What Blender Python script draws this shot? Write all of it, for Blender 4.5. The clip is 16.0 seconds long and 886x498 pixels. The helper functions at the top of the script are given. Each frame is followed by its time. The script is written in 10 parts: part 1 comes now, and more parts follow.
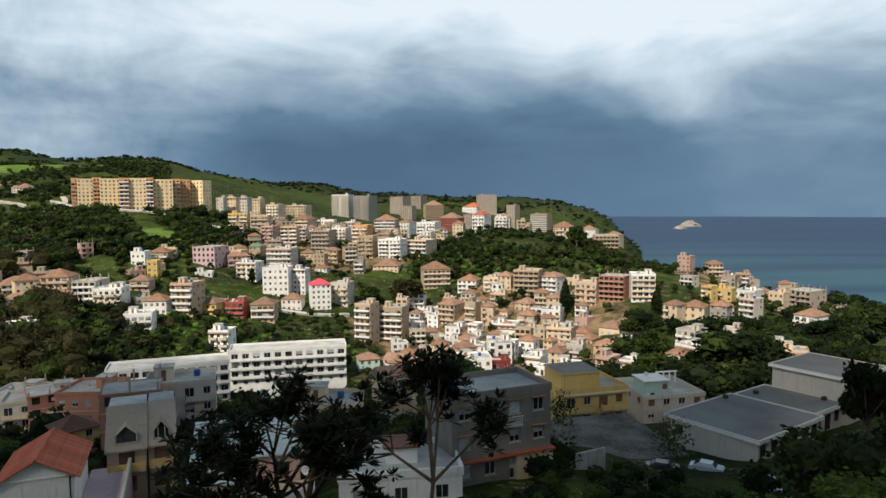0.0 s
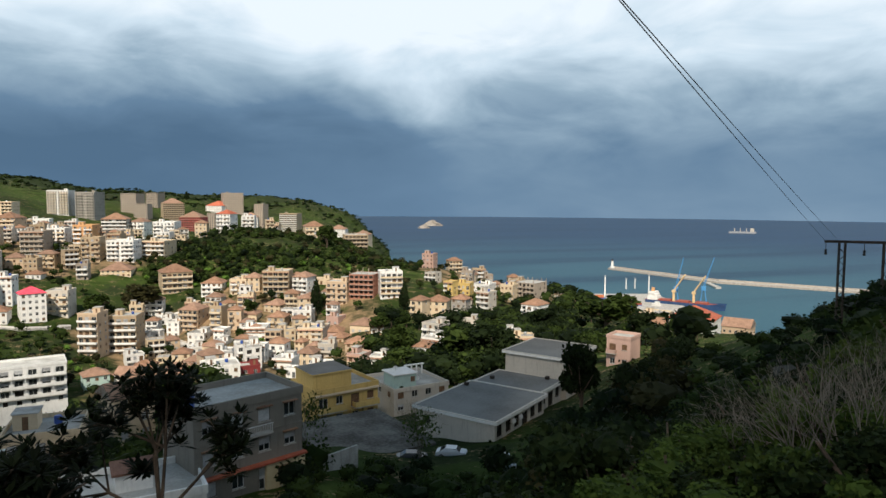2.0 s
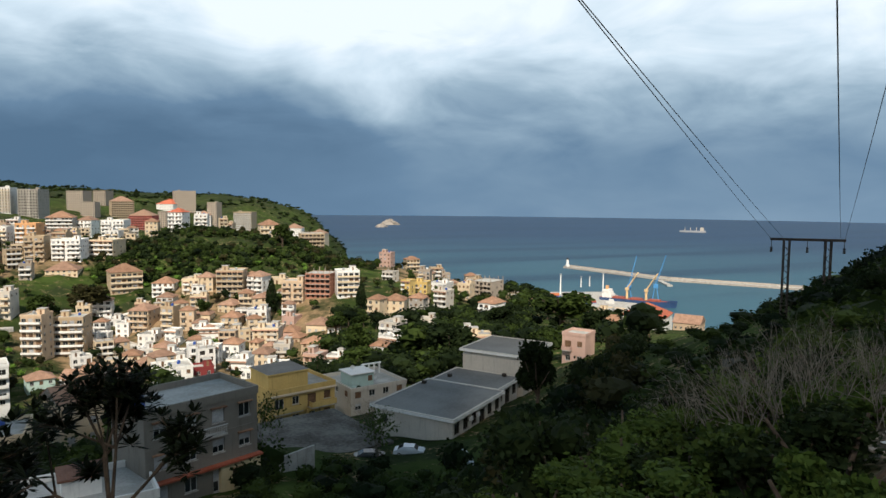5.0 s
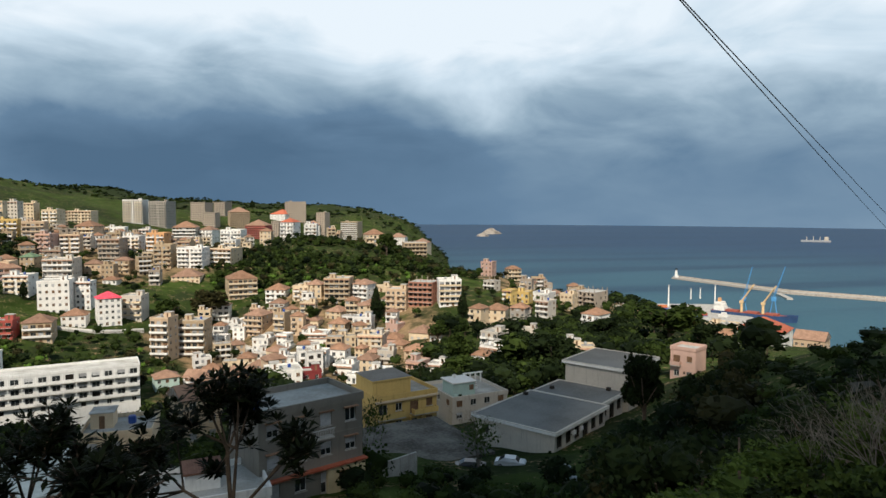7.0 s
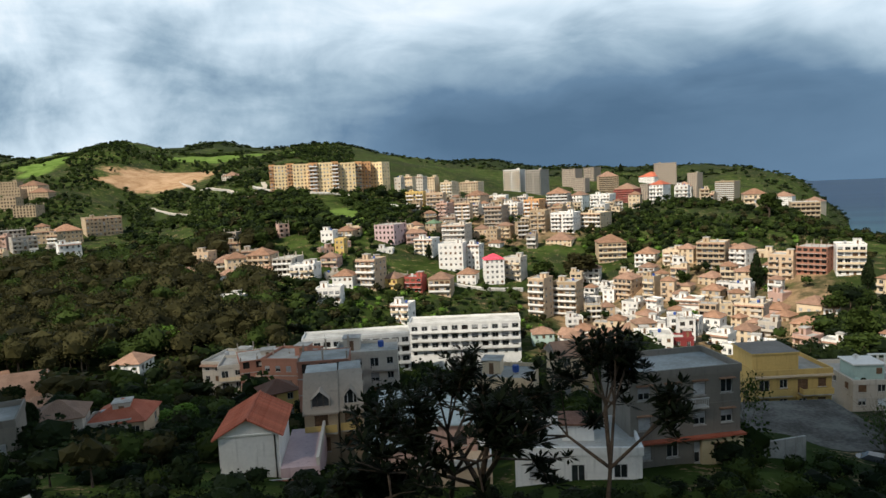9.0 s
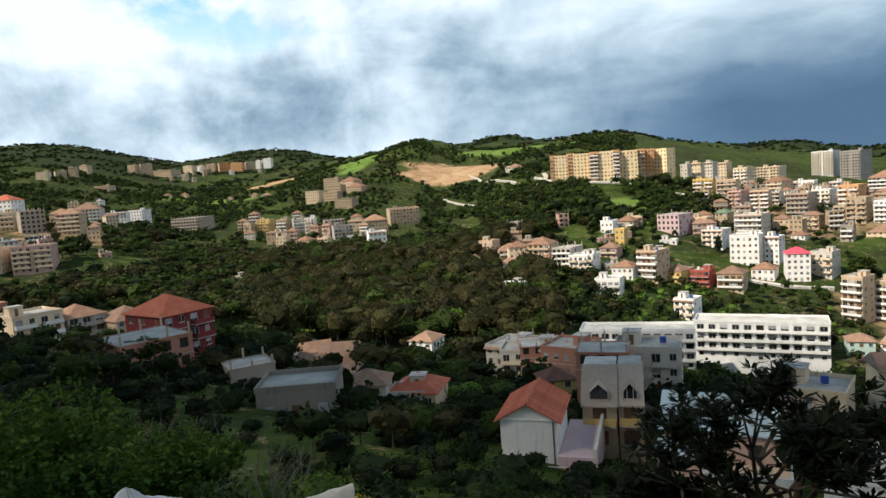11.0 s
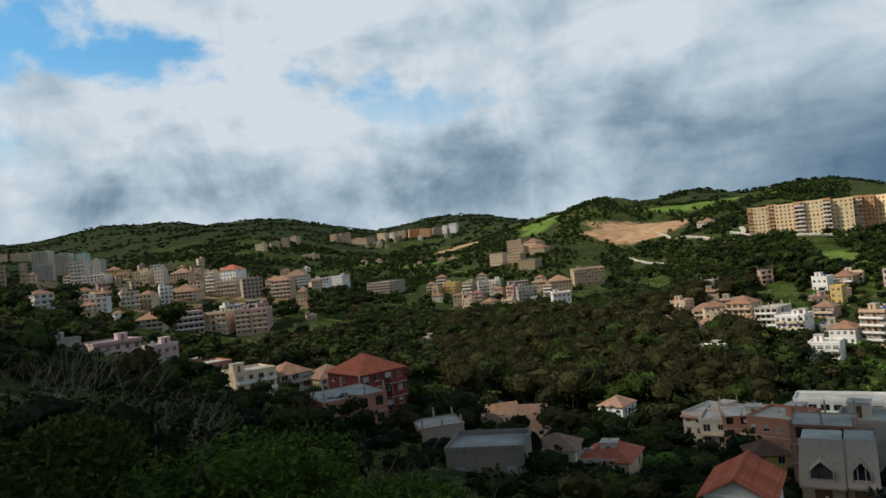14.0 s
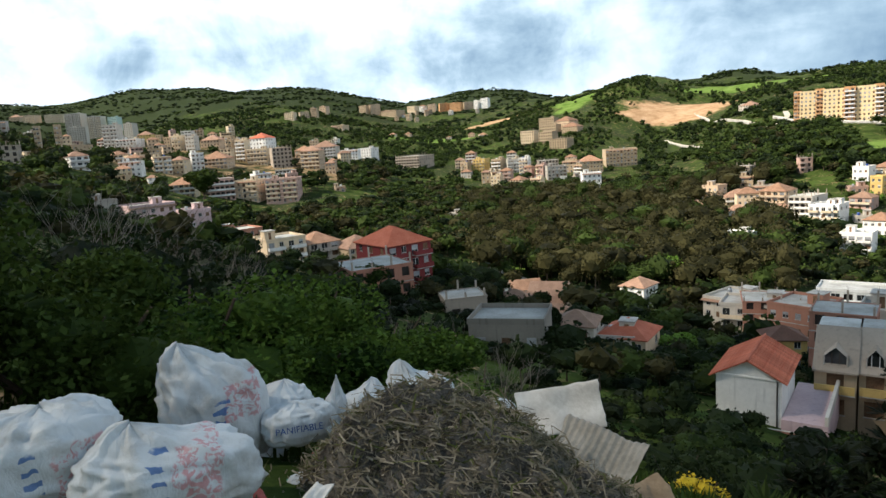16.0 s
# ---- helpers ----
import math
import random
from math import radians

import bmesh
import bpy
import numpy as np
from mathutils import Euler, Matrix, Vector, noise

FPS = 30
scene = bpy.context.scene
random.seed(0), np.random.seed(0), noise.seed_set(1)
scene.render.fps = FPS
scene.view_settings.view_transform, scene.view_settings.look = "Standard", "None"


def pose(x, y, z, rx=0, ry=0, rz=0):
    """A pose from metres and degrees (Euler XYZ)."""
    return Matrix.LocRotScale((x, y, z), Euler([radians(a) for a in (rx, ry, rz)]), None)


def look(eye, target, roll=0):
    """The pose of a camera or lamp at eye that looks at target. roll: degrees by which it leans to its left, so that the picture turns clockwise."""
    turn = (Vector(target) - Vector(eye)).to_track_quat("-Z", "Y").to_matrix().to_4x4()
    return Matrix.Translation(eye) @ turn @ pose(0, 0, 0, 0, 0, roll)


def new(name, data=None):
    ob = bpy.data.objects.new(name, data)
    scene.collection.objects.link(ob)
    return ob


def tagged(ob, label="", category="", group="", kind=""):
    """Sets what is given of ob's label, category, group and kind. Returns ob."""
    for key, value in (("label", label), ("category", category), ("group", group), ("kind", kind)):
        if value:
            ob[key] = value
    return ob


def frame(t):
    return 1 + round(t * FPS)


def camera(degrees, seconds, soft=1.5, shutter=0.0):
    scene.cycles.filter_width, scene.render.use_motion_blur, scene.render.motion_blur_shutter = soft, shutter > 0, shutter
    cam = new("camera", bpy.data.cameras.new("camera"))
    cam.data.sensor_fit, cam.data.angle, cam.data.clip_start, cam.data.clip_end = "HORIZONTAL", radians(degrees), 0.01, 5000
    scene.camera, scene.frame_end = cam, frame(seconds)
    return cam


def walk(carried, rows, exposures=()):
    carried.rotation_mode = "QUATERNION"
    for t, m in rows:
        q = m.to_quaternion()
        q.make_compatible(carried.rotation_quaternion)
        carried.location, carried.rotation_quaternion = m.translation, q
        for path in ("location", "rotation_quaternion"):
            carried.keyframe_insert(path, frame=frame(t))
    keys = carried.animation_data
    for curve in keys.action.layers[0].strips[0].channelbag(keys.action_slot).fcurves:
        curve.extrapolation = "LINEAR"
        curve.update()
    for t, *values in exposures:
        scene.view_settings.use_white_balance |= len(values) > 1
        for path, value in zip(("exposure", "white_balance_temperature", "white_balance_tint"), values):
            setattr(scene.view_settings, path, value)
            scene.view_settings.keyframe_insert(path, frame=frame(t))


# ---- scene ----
# ---- camera ----
cam = camera(66.9, 16.0)
PATH = [
    (0.0, 0.04, 0.05, 130.09, 0.00, -4.22, -0.47),
    (0.5, 0.14, 0.43, 130.19, -4.23, -3.35, -0.29),
    (1.0, 0.19, 0.61, 130.16, -10.56, -3.37, 0.47),
    (1.5, 0.29, 0.79, 130.04, -16.02, -4.40, -0.08),
    (2.0, 0.36, 1.28, 129.92, -21.14, -4.28, 0.30),
    (2.5, 0.64, 1.46, 129.80, -27.20, -4.58, 0.12),
    (3.0, 0.56, 1.50, 129.75, -30.48, -5.22, 0.53),
    (5.5, 0.25, 1.20, 129.89, -22.09, -4.42, 0.71),
    (6.0, 0.17, 1.15, 129.96, -19.54, -4.74, 0.91),
    (6.5, 0.19, 1.13, 129.93, -18.50, -4.14, 0.49),
    (7.0, 0.22, 1.19, 129.96, -16.12, -3.61, 0.14),
    (7.5, -0.04, 1.39, 129.87, -9.28, -4.43, 0.09),
    (8.0, -0.15, 1.00, 129.92, -1.59, -4.97, -1.94),
    (8.5, -0.00, 0.80, 129.94, 6.56, -5.51, -2.89),
    (9.0, 0.06, 0.54, 130.11, 14.79, -5.97, -2.87),
    (9.5, 0.10, 0.32, 130.15, 20.50, -6.22, -2.97),
    (10.0, -0.17, 0.59, 130.22, 26.76, -5.19, -3.36),
    (12.5, -0.52, 0.96, 130.10, 47.80, -5.52, -5.30),
    (13.0, -0.65, 0.83, 130.20, 47.42, -1.88, -4.62),
    (13.5, -0.44, 0.45, 130.19, 49.69, 0.39, -5.01),
    (14.0, -0.28, 0.42, 130.20, 53.43, 1.22, -5.93),
    (14.5, -0.28, 0.55, 130.26, 53.79, 2.28, -4.75),
    (15.0, -0.22, 0.39, 130.16, 53.59, 0.35, -2.58),
    (15.5, -0.37, 0.44, 130.02, 54.82, -4.01, -2.76),
    (16.0, -0.38, 0.45, 129.98, 56.72, -9.08, -4.02)]
EXPOSURES = [(0.0, 0.1), (1.5, 0.15), (3.0, 0.3), (5.5, 0.25), (7.0, 0.15), (8.0, 0.15), (9.0, 0.25), (10.0, 0.35), (12.5, 0.45), (13.5, -0.05), (14.5, -0.25), (15.0, 0.0), (15.5, 0.45), (16.0, 0.84)]
walk(cam, [(t, pose(x, y, z, 90 + p, 0, w) @ pose(0, 0, 0, 0, 0, r)) for t, x, y, z, w, p, r in PATH], EXPOSURES)

# ---- sky and sun: a broken storm sky, the sun high behind the viewer's left shoulder ----
SUN_AZ, SUN_EL = 153.0, 45.0
sun_way = Vector((-math.sin(radians(SUN_AZ)) * math.cos(radians(SUN_EL)), math.cos(radians(SUN_AZ)) * math.cos(radians(SUN_EL)), math.sin(radians(SUN_EL))))
sun = new("sun", bpy.data.lights.new("sun", "SUN"))
sun.data.energy, sun.data.angle, sun.data.color = 5.0, radians(0.6), (1.0, 0.9, 0.76)
sun.matrix_basis = look(sun_way * 50, (0, 0, 0))


class Nodes:
    """Small helper that wires up one node tree."""

    def __init__(self, tree):
        self.tree = tree
        tree.nodes.clear()

    def add(self, kind, values=None, **settings):
        n = self.tree.nodes.new(kind)
        for key, value in settings.items():
            setattr(n, key, value)
        for key, value in (values or {}).items():
            if isinstance(value, bpy.types.NodeSocket):
                self.tree.links.new(value, n.inputs[key])
            else:
                n.inputs[key].default_value = value
        return n

    def math(self, op, a, b=0.0, c=0.0, clamp=False):
        return self.add("ShaderNodeMath", {0: a, 1: b, 2: c}, operation=op, use_clamp=clamp).outputs[0]

    def step(self, x, lo, hi, out_lo=0.0, out_hi=1.0):
        return self.add("ShaderNodeMapRange", {0: x, 1: lo, 2: hi, 3: out_lo, 4: out_hi}, interpolation_type="SMOOTHSTEP").outputs[0]

    def mix(self, f, a, b, blend="MIX"):
        n = self.add("ShaderNodeMix", {0: f, 6: a, 7: b}, data_type="RGBA", blend_type=blend)
        return n.outputs[2]

    def noise(self, where, scale, detail=4.0, rough=0.55, distort=0.0):
        return self.add("ShaderNodeTexNoise", {"Vector": where, "Scale": scale, "Detail": detail, "Roughness": rough, "Distortion": distort}).outputs[0]

    def ramp(self, x, stops):
        n = self.add("ShaderNodeValToRGB", {0: x})
        e = n.color_ramp.elements
        while len(e) < len(stops):
            e.new(0.5)
        for k, (p, c) in zip(e, stops):
            k.position, k.color = p, (*c, 1)
        return n.outputs[0]


def rgb(c):
    return (*c, 1.0)


world = bpy.data.worlds.new("world")
scene.world = world
world.use_nodes = True
W = Nodes(world.node_tree)
way = W.add("ShaderNodeTexCoord").outputs["Generated"]
sep = W.add("ShaderNodeSeparateXYZ", {0: way}).outputs
up = W.math("MAXIMUM", sep[2], 0.0)
lofty = W.add("ShaderNodeMapping", {0: way, 3: (1.0, 1.0, 2.6)}).outputs[0]
big = W.noise(lofty, 2.3, 4.0, 0.5, 0.5)
mid = W.noise(lofty, 5.5, 7.0, 0.55, 0.5)
puff = W.noise(way, 9.0, 9.0, 0.58, 0.25)
# the storm lies over the sea to the right; it breaks up over the hills to the left
inland = W.step(W.math("ADD", W.math("MULTIPLY", sep[0], -0.93), W.math("MULTIPLY", sep[1], 0.26)), 0.35, 0.95)
lift = W.step(up, 0.06, 0.27)
tone = W.math("ADD", 0.14, W.math("MULTIPLY", lift, 0.86))
tone = W.math("ADD", tone, W.math("MULTIPLY", W.math("SUBTRACT", big, 0.5), W.step(up, 0.0, 0.16, 0.3, 1.15)))
tone = W.math("ADD", tone, W.math("MULTIPLY", W.math("SUBTRACT", mid, 0.5), W.step(up, 0.02, 0.16, 0.12, 0.75)))
tone = W.math("ADD", tone, W.math("MULTIPLY", inland, W.step(up, 0.0, 0.22, 1.0, 0.2)))
tone = W.math("ADD", tone, W.math("MULTIPLY", inland, W.math("MULTIPLY", W.math("SUBTRACT", puff, 0.5), 1.3)))
tone = W.math("ADD", tone, W.step(sep[0], -0.35, 0.6, -0.15, 0.15))
tone = W.math("MULTIPLY", tone, W.step(up, 0.42, 0.72, 1.0, 0.12))
cloud = W.ramp(tone, [(0.0, (0.075, 0.14, 0.225)), (0.25, (0.12, 0.205, 0.31)), (0.5, (0.28, 0.39, 0.49)), (0.8, (0.55, 0.67, 0.77)), (1.0, (0.74, 0.82, 0.89))])
sky = W.add("ShaderNodeTexSky", sky_type="NISHITA", sun_disc=False, sun_elevation=radians(SUN_EL), sun_rotation=radians(-SUN_AZ))
blue = W.mix(1.0, sky.outputs[0], (0.09, 0.17, 0.19, 1), "MULTIPLY")
hole = W.math("MULTIPLY", W.step(W.noise(W.add("ShaderNodeMapping", {0: way, 1: (3.1, 1.7, 0.4), 3: (1.0, 1.0, 1.5)}).outputs[0], 3.0, 7.0, 0.55), 0.55, 0.63), W.math("MULTIPLY", W.step(inland, 0.5, 0.9), W.step(up, 0.14, 0.32)))
whole = W.mix(hole, cloud, blue)
W.add("ShaderNodeOutputWorld", {0: W.add("ShaderNodeBackground", {0: whole, 1: 1.0}).outputs[0]})


# ---- materials ----
def material(name, dark, light, scale=0.4, rough=0.85, metal=0.0, grain=8.0, bump=0.15, spread=0.0, stain=None, spec=0.3):
    """A worn surface: two tones mixed by a broad and a fine noise, optional dark runs, fine relief."""
    m = bpy.data.materials.new(name)
    m.use_nodes = True
    n = Nodes(m.node_tree)
    at = n.add("ShaderNodeTexCoord").outputs["Object"]
    broad, fine = n.noise(at, scale, 3.0), n.noise(at, grain, 3.0)
    f = n.math("ADD", n.math("MULTIPLY", broad, 0.65), n.math("MULTIPLY", fine, 0.35))
    c = n.mix(n.step(f, 0.34, 0.66), rgb(dark), rgb(light))
    if stain:
        s = n.add("ShaderNodeSeparateXYZ", {0: at}).outputs
        runs = n.noise(n.add("ShaderNodeCombineXYZ", {0: n.math("MULTIPLY", s[0], 2.2), 1: n.math("MULTIPLY", s[1], 2.2), 2: n.math("MULTIPLY", s[2], 0.25)}).outputs[0], 1.0, 4.0)
        c = n.mix(n.step(runs, 0.52, 0.78, 0.0, 0.6), c, rgb(stain))
    if spread:
        pick = n.add("ShaderNodeObjectInfo").outputs["Random"]
        v = n.math("ADD", 1.0 - spread, n.math("MULTIPLY", pick, 2 * spread))
        c = n.add("ShaderNodeHueSaturation", {0: 0.5, 1: 1.0, 2: v, 3: 1.0, 4: c}).outputs[0]
    b = n.add("ShaderNodeBump", {"Strength": bump, "Distance": 0.03, "Height": fine})
    p = n.add("ShaderNodeBsdfPrincipled", {"Base Color": c, "Roughness": rough, "Metallic": metal, "Normal": b.outputs[0], "Specular IOR Level": spec})
    n.add("ShaderNodeOutputMaterial", {0: p.outputs[0]})
    return m


def plaster(name, c, dirt=0.72):
    return material(name, tuple(v * 0.84 for v in c), c, 0.25, 0.9, grain=3.0, spread=0.1, stain=tuple(v * dirt * 0.8 for v in c))


WALL = {
    "white": plaster("white_plaster", (0.76, 0.74, 0.70)), "cream": plaster("cream_plaster", (0.64, 0.51, 0.35)),
    "tan": plaster("tan_plaster", (0.42, 0.32, 0.21)), "peach": plaster("peach_plaster", (0.55, 0.41, 0.28)),
    "pink": plaster("pink_plaster", (0.50, 0.33, 0.27)), "red": plaster("red_plaster", (0.42, 0.10, 0.08)),
    "yellow": plaster("yellow_plaster", (0.60, 0.42, 0.15)), "bright": plaster("fresh_cream_paint", (0.80, 0.62, 0.36)), "grey": plaster("grey_render", (0.36, 0.33, 0.29)),
    "pale": plaster("pale_grey_plaster", (0.54, 0.49, 0.42)), "brick": plaster("bare_brick_wall", (0.40, 0.19, 0.13)),
    "teal": plaster("pale_teal_plaster", (0.42, 0.55, 0.50)), "orange": plaster("orange_plaster", (0.62, 0.34, 0.16)),
    "raw": plaster("raw_concrete", (0.36, 0.30, 0.24)), "maroon": plaster("maroon_plaster", (0.20, 0.035, 0.035)),
    "chalk": plaster("chalky_grey_white_paint", (0.63, 0.63, 0.61)), "drab": plaster("drab_grey_render", (0.24, 0.215, 0.18), 0.6), "straw": plaster("pale_straw_plaster", (0.5, 0.42, 0.26)),
    "lilac": plaster("lilac_pink_plaster", (0.52, 0.38, 0.38))}


def tiles_material(name, dark, light):
    """Clay roof tiles: rows and rolls as relief, each roll a little different."""
    m = bpy.data.materials.new(name)
    m.use_nodes = True
    n = Nodes(m.node_tree)
    at = n.add("ShaderNodeTexCoord").outputs["Object"]
    broad, fine = n.noise(at, 0.5, 3.0), n.noise(at, 6.0, 4.0)
    c = n.mix(n.step(n.math("ADD", n.math("MULTIPLY", broad, 0.5), n.math("MULTIPLY", fine, 0.5)), 0.33, 0.67), rgb(dark), rgb(light))
    pick = n.add("ShaderNodeObjectInfo").outputs["Random"]
    c = n.add("ShaderNodeHueSaturation", {0: 0.5, 1: 1.0, 2: n.math("ADD", 0.8, n.math("MULTIPLY", pick, 0.4)), 3: 1.0, 4: c}).outputs[0]
    rolls = n.add("ShaderNodeTexWave", {"Vector": at, "Scale": 1.3, "Distortion": 0.3}, wave_type="BANDS", bands_direction="X").outputs[1]
    b = n.add("ShaderNodeBump", {"Strength": 0.5, "Distance": 0.06, "Height": n.math("ADD", rolls, fine)})
    p = n.add("ShaderNodeBsdfPrincipled", {"Base Color": c, "Roughness": 0.85, "Normal": b.outputs[0], "Specular IOR Level": 0.2})
    n.add("ShaderNodeOutputMaterial", {0: p.outputs[0]})
    return m


TILE = tiles_material("clay_tile", (0.21, 0.115, 0.07), (0.36, 0.21, 0.135))
TILE_OLD = tiles_material("old_clay_tile", (0.21, 0.125, 0.085), (0.34, 0.21, 0.145))
TILE_RED = tiles_material("red_clay_tile", (0.34, 0.085, 0.045), (0.46, 0.145, 0.085))
TILE_DARK = tiles_material("brown_clay_tile", (0.15, 0.075, 0.05), (0.22, 0.11, 0.075))
TILE_GREEN = tiles_material("green_roof_tile", (0.08, 0.13, 0.08), (0.14, 0.2, 0.12))
TILE_PINK = tiles_material("crimson_sheet_roof", (0.55, 0.05, 0.08), (0.68, 0.09, 0.13))
SCREED = material("roof_screed", (0.30, 0.29, 0.26), (0.46, 0.45, 0.42), 0.3, 0.9, grain=4, spread=0.2, spec=0.1)
FELT = material("grey_roofing_felt", (0.14, 0.135, 0.125), (0.21, 0.205, 0.19), 0.12, 0.9, grain=3, spread=0.05, spec=0.08)
SLATE = material("blue_grey_membrane_roof", (0.30, 0.36, 0.37), (0.46, 0.53, 0.54), 0.3, 0.6, grain=3)
CONCRETE = material("weathered_concrete", (0.30, 0.28, 0.25), (0.48, 0.46, 0.42), 0.5, 0.9, grain=6, stain=(0.14, 0.13, 0.11))
ASPHALT = material("yard_asphalt", (0.09, 0.085, 0.078), (0.15, 0.14, 0.13), 0.15, 0.95, grain=5)
DIRT_ROAD = material("pale_dirt_track", (0.4, 0.35, 0.28), (0.56, 0.5, 0.42), 0.1, 0.95, grain=2)
FRAME_WHITE = material("white_window_frame", (0.4, 0.4, 0.38), (0.6, 0.6, 0.58), 1.0, 0.6, spread=0.1)
SHUTTER = material("grey_roller_shutter", (0.28, 0.29, 0.3), (0.42, 0.42, 0.42), 1.0, 0.6, spread=0.25)
SHUTTER_BROWN = material("brown_wood_shutter", (0.10, 0.055, 0.03), (0.19, 0.11, 0.06), 1.0, 0.7, spread=0.2)
GLASS_DARK = material("dark_window_glass", (0.015, 0.018, 0.02), (0.035, 0.04, 0.042), 0.5, 0.12, grain=1, bump=0.0, spread=0.3, spec=0.5)
# near-black sheet behind openings; the dark of the rooms is painted on
ROOM_SHADE = material("painted_room_shade", (0.02, 0.017, 0.014), (0.035, 0.03, 0.026), 0.5, 0.95, bump=0.0)
IRON = material("rusty_dark_iron", (0.02, 0.018, 0.016), (0.06, 0.045, 0.035), 2.0, 0.7, 0.3)
STEEL = material("galvanised_steel", (0.28, 0.29, 0.3), (0.42, 0.43, 0.44), 2.0, 0.5, 0.5)
BARK = material("rough_bark", (0.035, 0.025, 0.018), (0.09, 0.065, 0.045), 3.0, 0.95, grain=20, bump=0.5)
TWIG = material("bare_grey_twigs", (0.09, 0.078, 0.062), (0.19, 0.17, 0.14), 3.0, 0.95)
STONE = material("pale_limestone_blocks", (0.24, 0.21, 0.18), (0.42, 0.38, 0.33), 0.5, 0.95, grain=5, spread=0.2)
BLUE = material("blue_plastic_tank", (0.015, 0.05, 0.22), (0.03, 0.08, 0.3), 1.0, 0.4)
DISH_WHITE = material("white_enamel", (0.6, 0.6, 0.6), (0.72, 0.72, 0.72), 1.0, 0.5)


def leaf_material(name, dark, light, rough=0.65, yellow=0.0):
    m = bpy.data.materials.new(name)
    m.use_nodes = True
    n = Nodes(m.node_tree)
    pick = n.add("ShaderNodeNewGeometry").outputs["Random Per Island"]
    at = n.add("ShaderNodeNewGeometry").outputs["Position"]
    patch = n.noise(at, 0.07, 2.0)
    f = n.math("ADD", n.math("MULTIPLY", pick, 0.7), n.math("MULTIPLY", n.step(patch, 0.35, 0.65), 0.3))
    c = n.mix(f, rgb(dark), rgb(light))
    p = n.add("ShaderNodeBsdfPrincipled", {"Base Color": c, "Roughness": rough, "Specular IOR Level": 0.03})
    t = n.add("ShaderNodeBsdfTranslucent", {0: n.mix(0.5, c, rgb((light[0] * 1.2, light[1] * 1.2, light[2] * 0.6)))})
    n.add("ShaderNodeOutputMaterial", {0: n.add("ShaderNodeMixShader", {0: 0.2, 1: p.outputs[0], 2: t.outputs[0]}).outputs[0]})
    return m


LEAF = leaf_material("broadleaf_foliage", (0.005, 0.010, 0.003), (0.05, 0.075, 0.018))
# dark leaf green taken near black; the bank's shade sits in the colour
LEAF_DARK = leaf_material("dark_foliage_with_shade", (0.004, 0.006, 0.003), (0.016, 0.022, 0.009), 0.5)
LEAF_OLIVE = leaf_material("brownish_eucalyptus_foliage", (0.007, 0.008, 0.004), (0.058, 0.054, 0.022))
# conifer green, lowered further so near scrub carries its shade in the colour
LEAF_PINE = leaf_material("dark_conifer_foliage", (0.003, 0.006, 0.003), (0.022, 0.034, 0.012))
LEAF_FRESH = leaf_material("fresh_green_foliage", (0.05, 0.1, 0.015), (0.14, 0.24, 0.045))
LEAF_HEDGE = leaf_material("lush_hedge_foliage", (0.008, 0.018, 0.004), (0.1, 0.17, 0.03))
LEAF_GRASS = leaf_material("rank_grass", (0.012, 0.022, 0.005), (0.065, 0.1, 0.022))
LEAF_BROOM = leaf_material("yellow_broom_flowers", (0.35, 0.25, 0.02), (0.6, 0.45, 0.04))


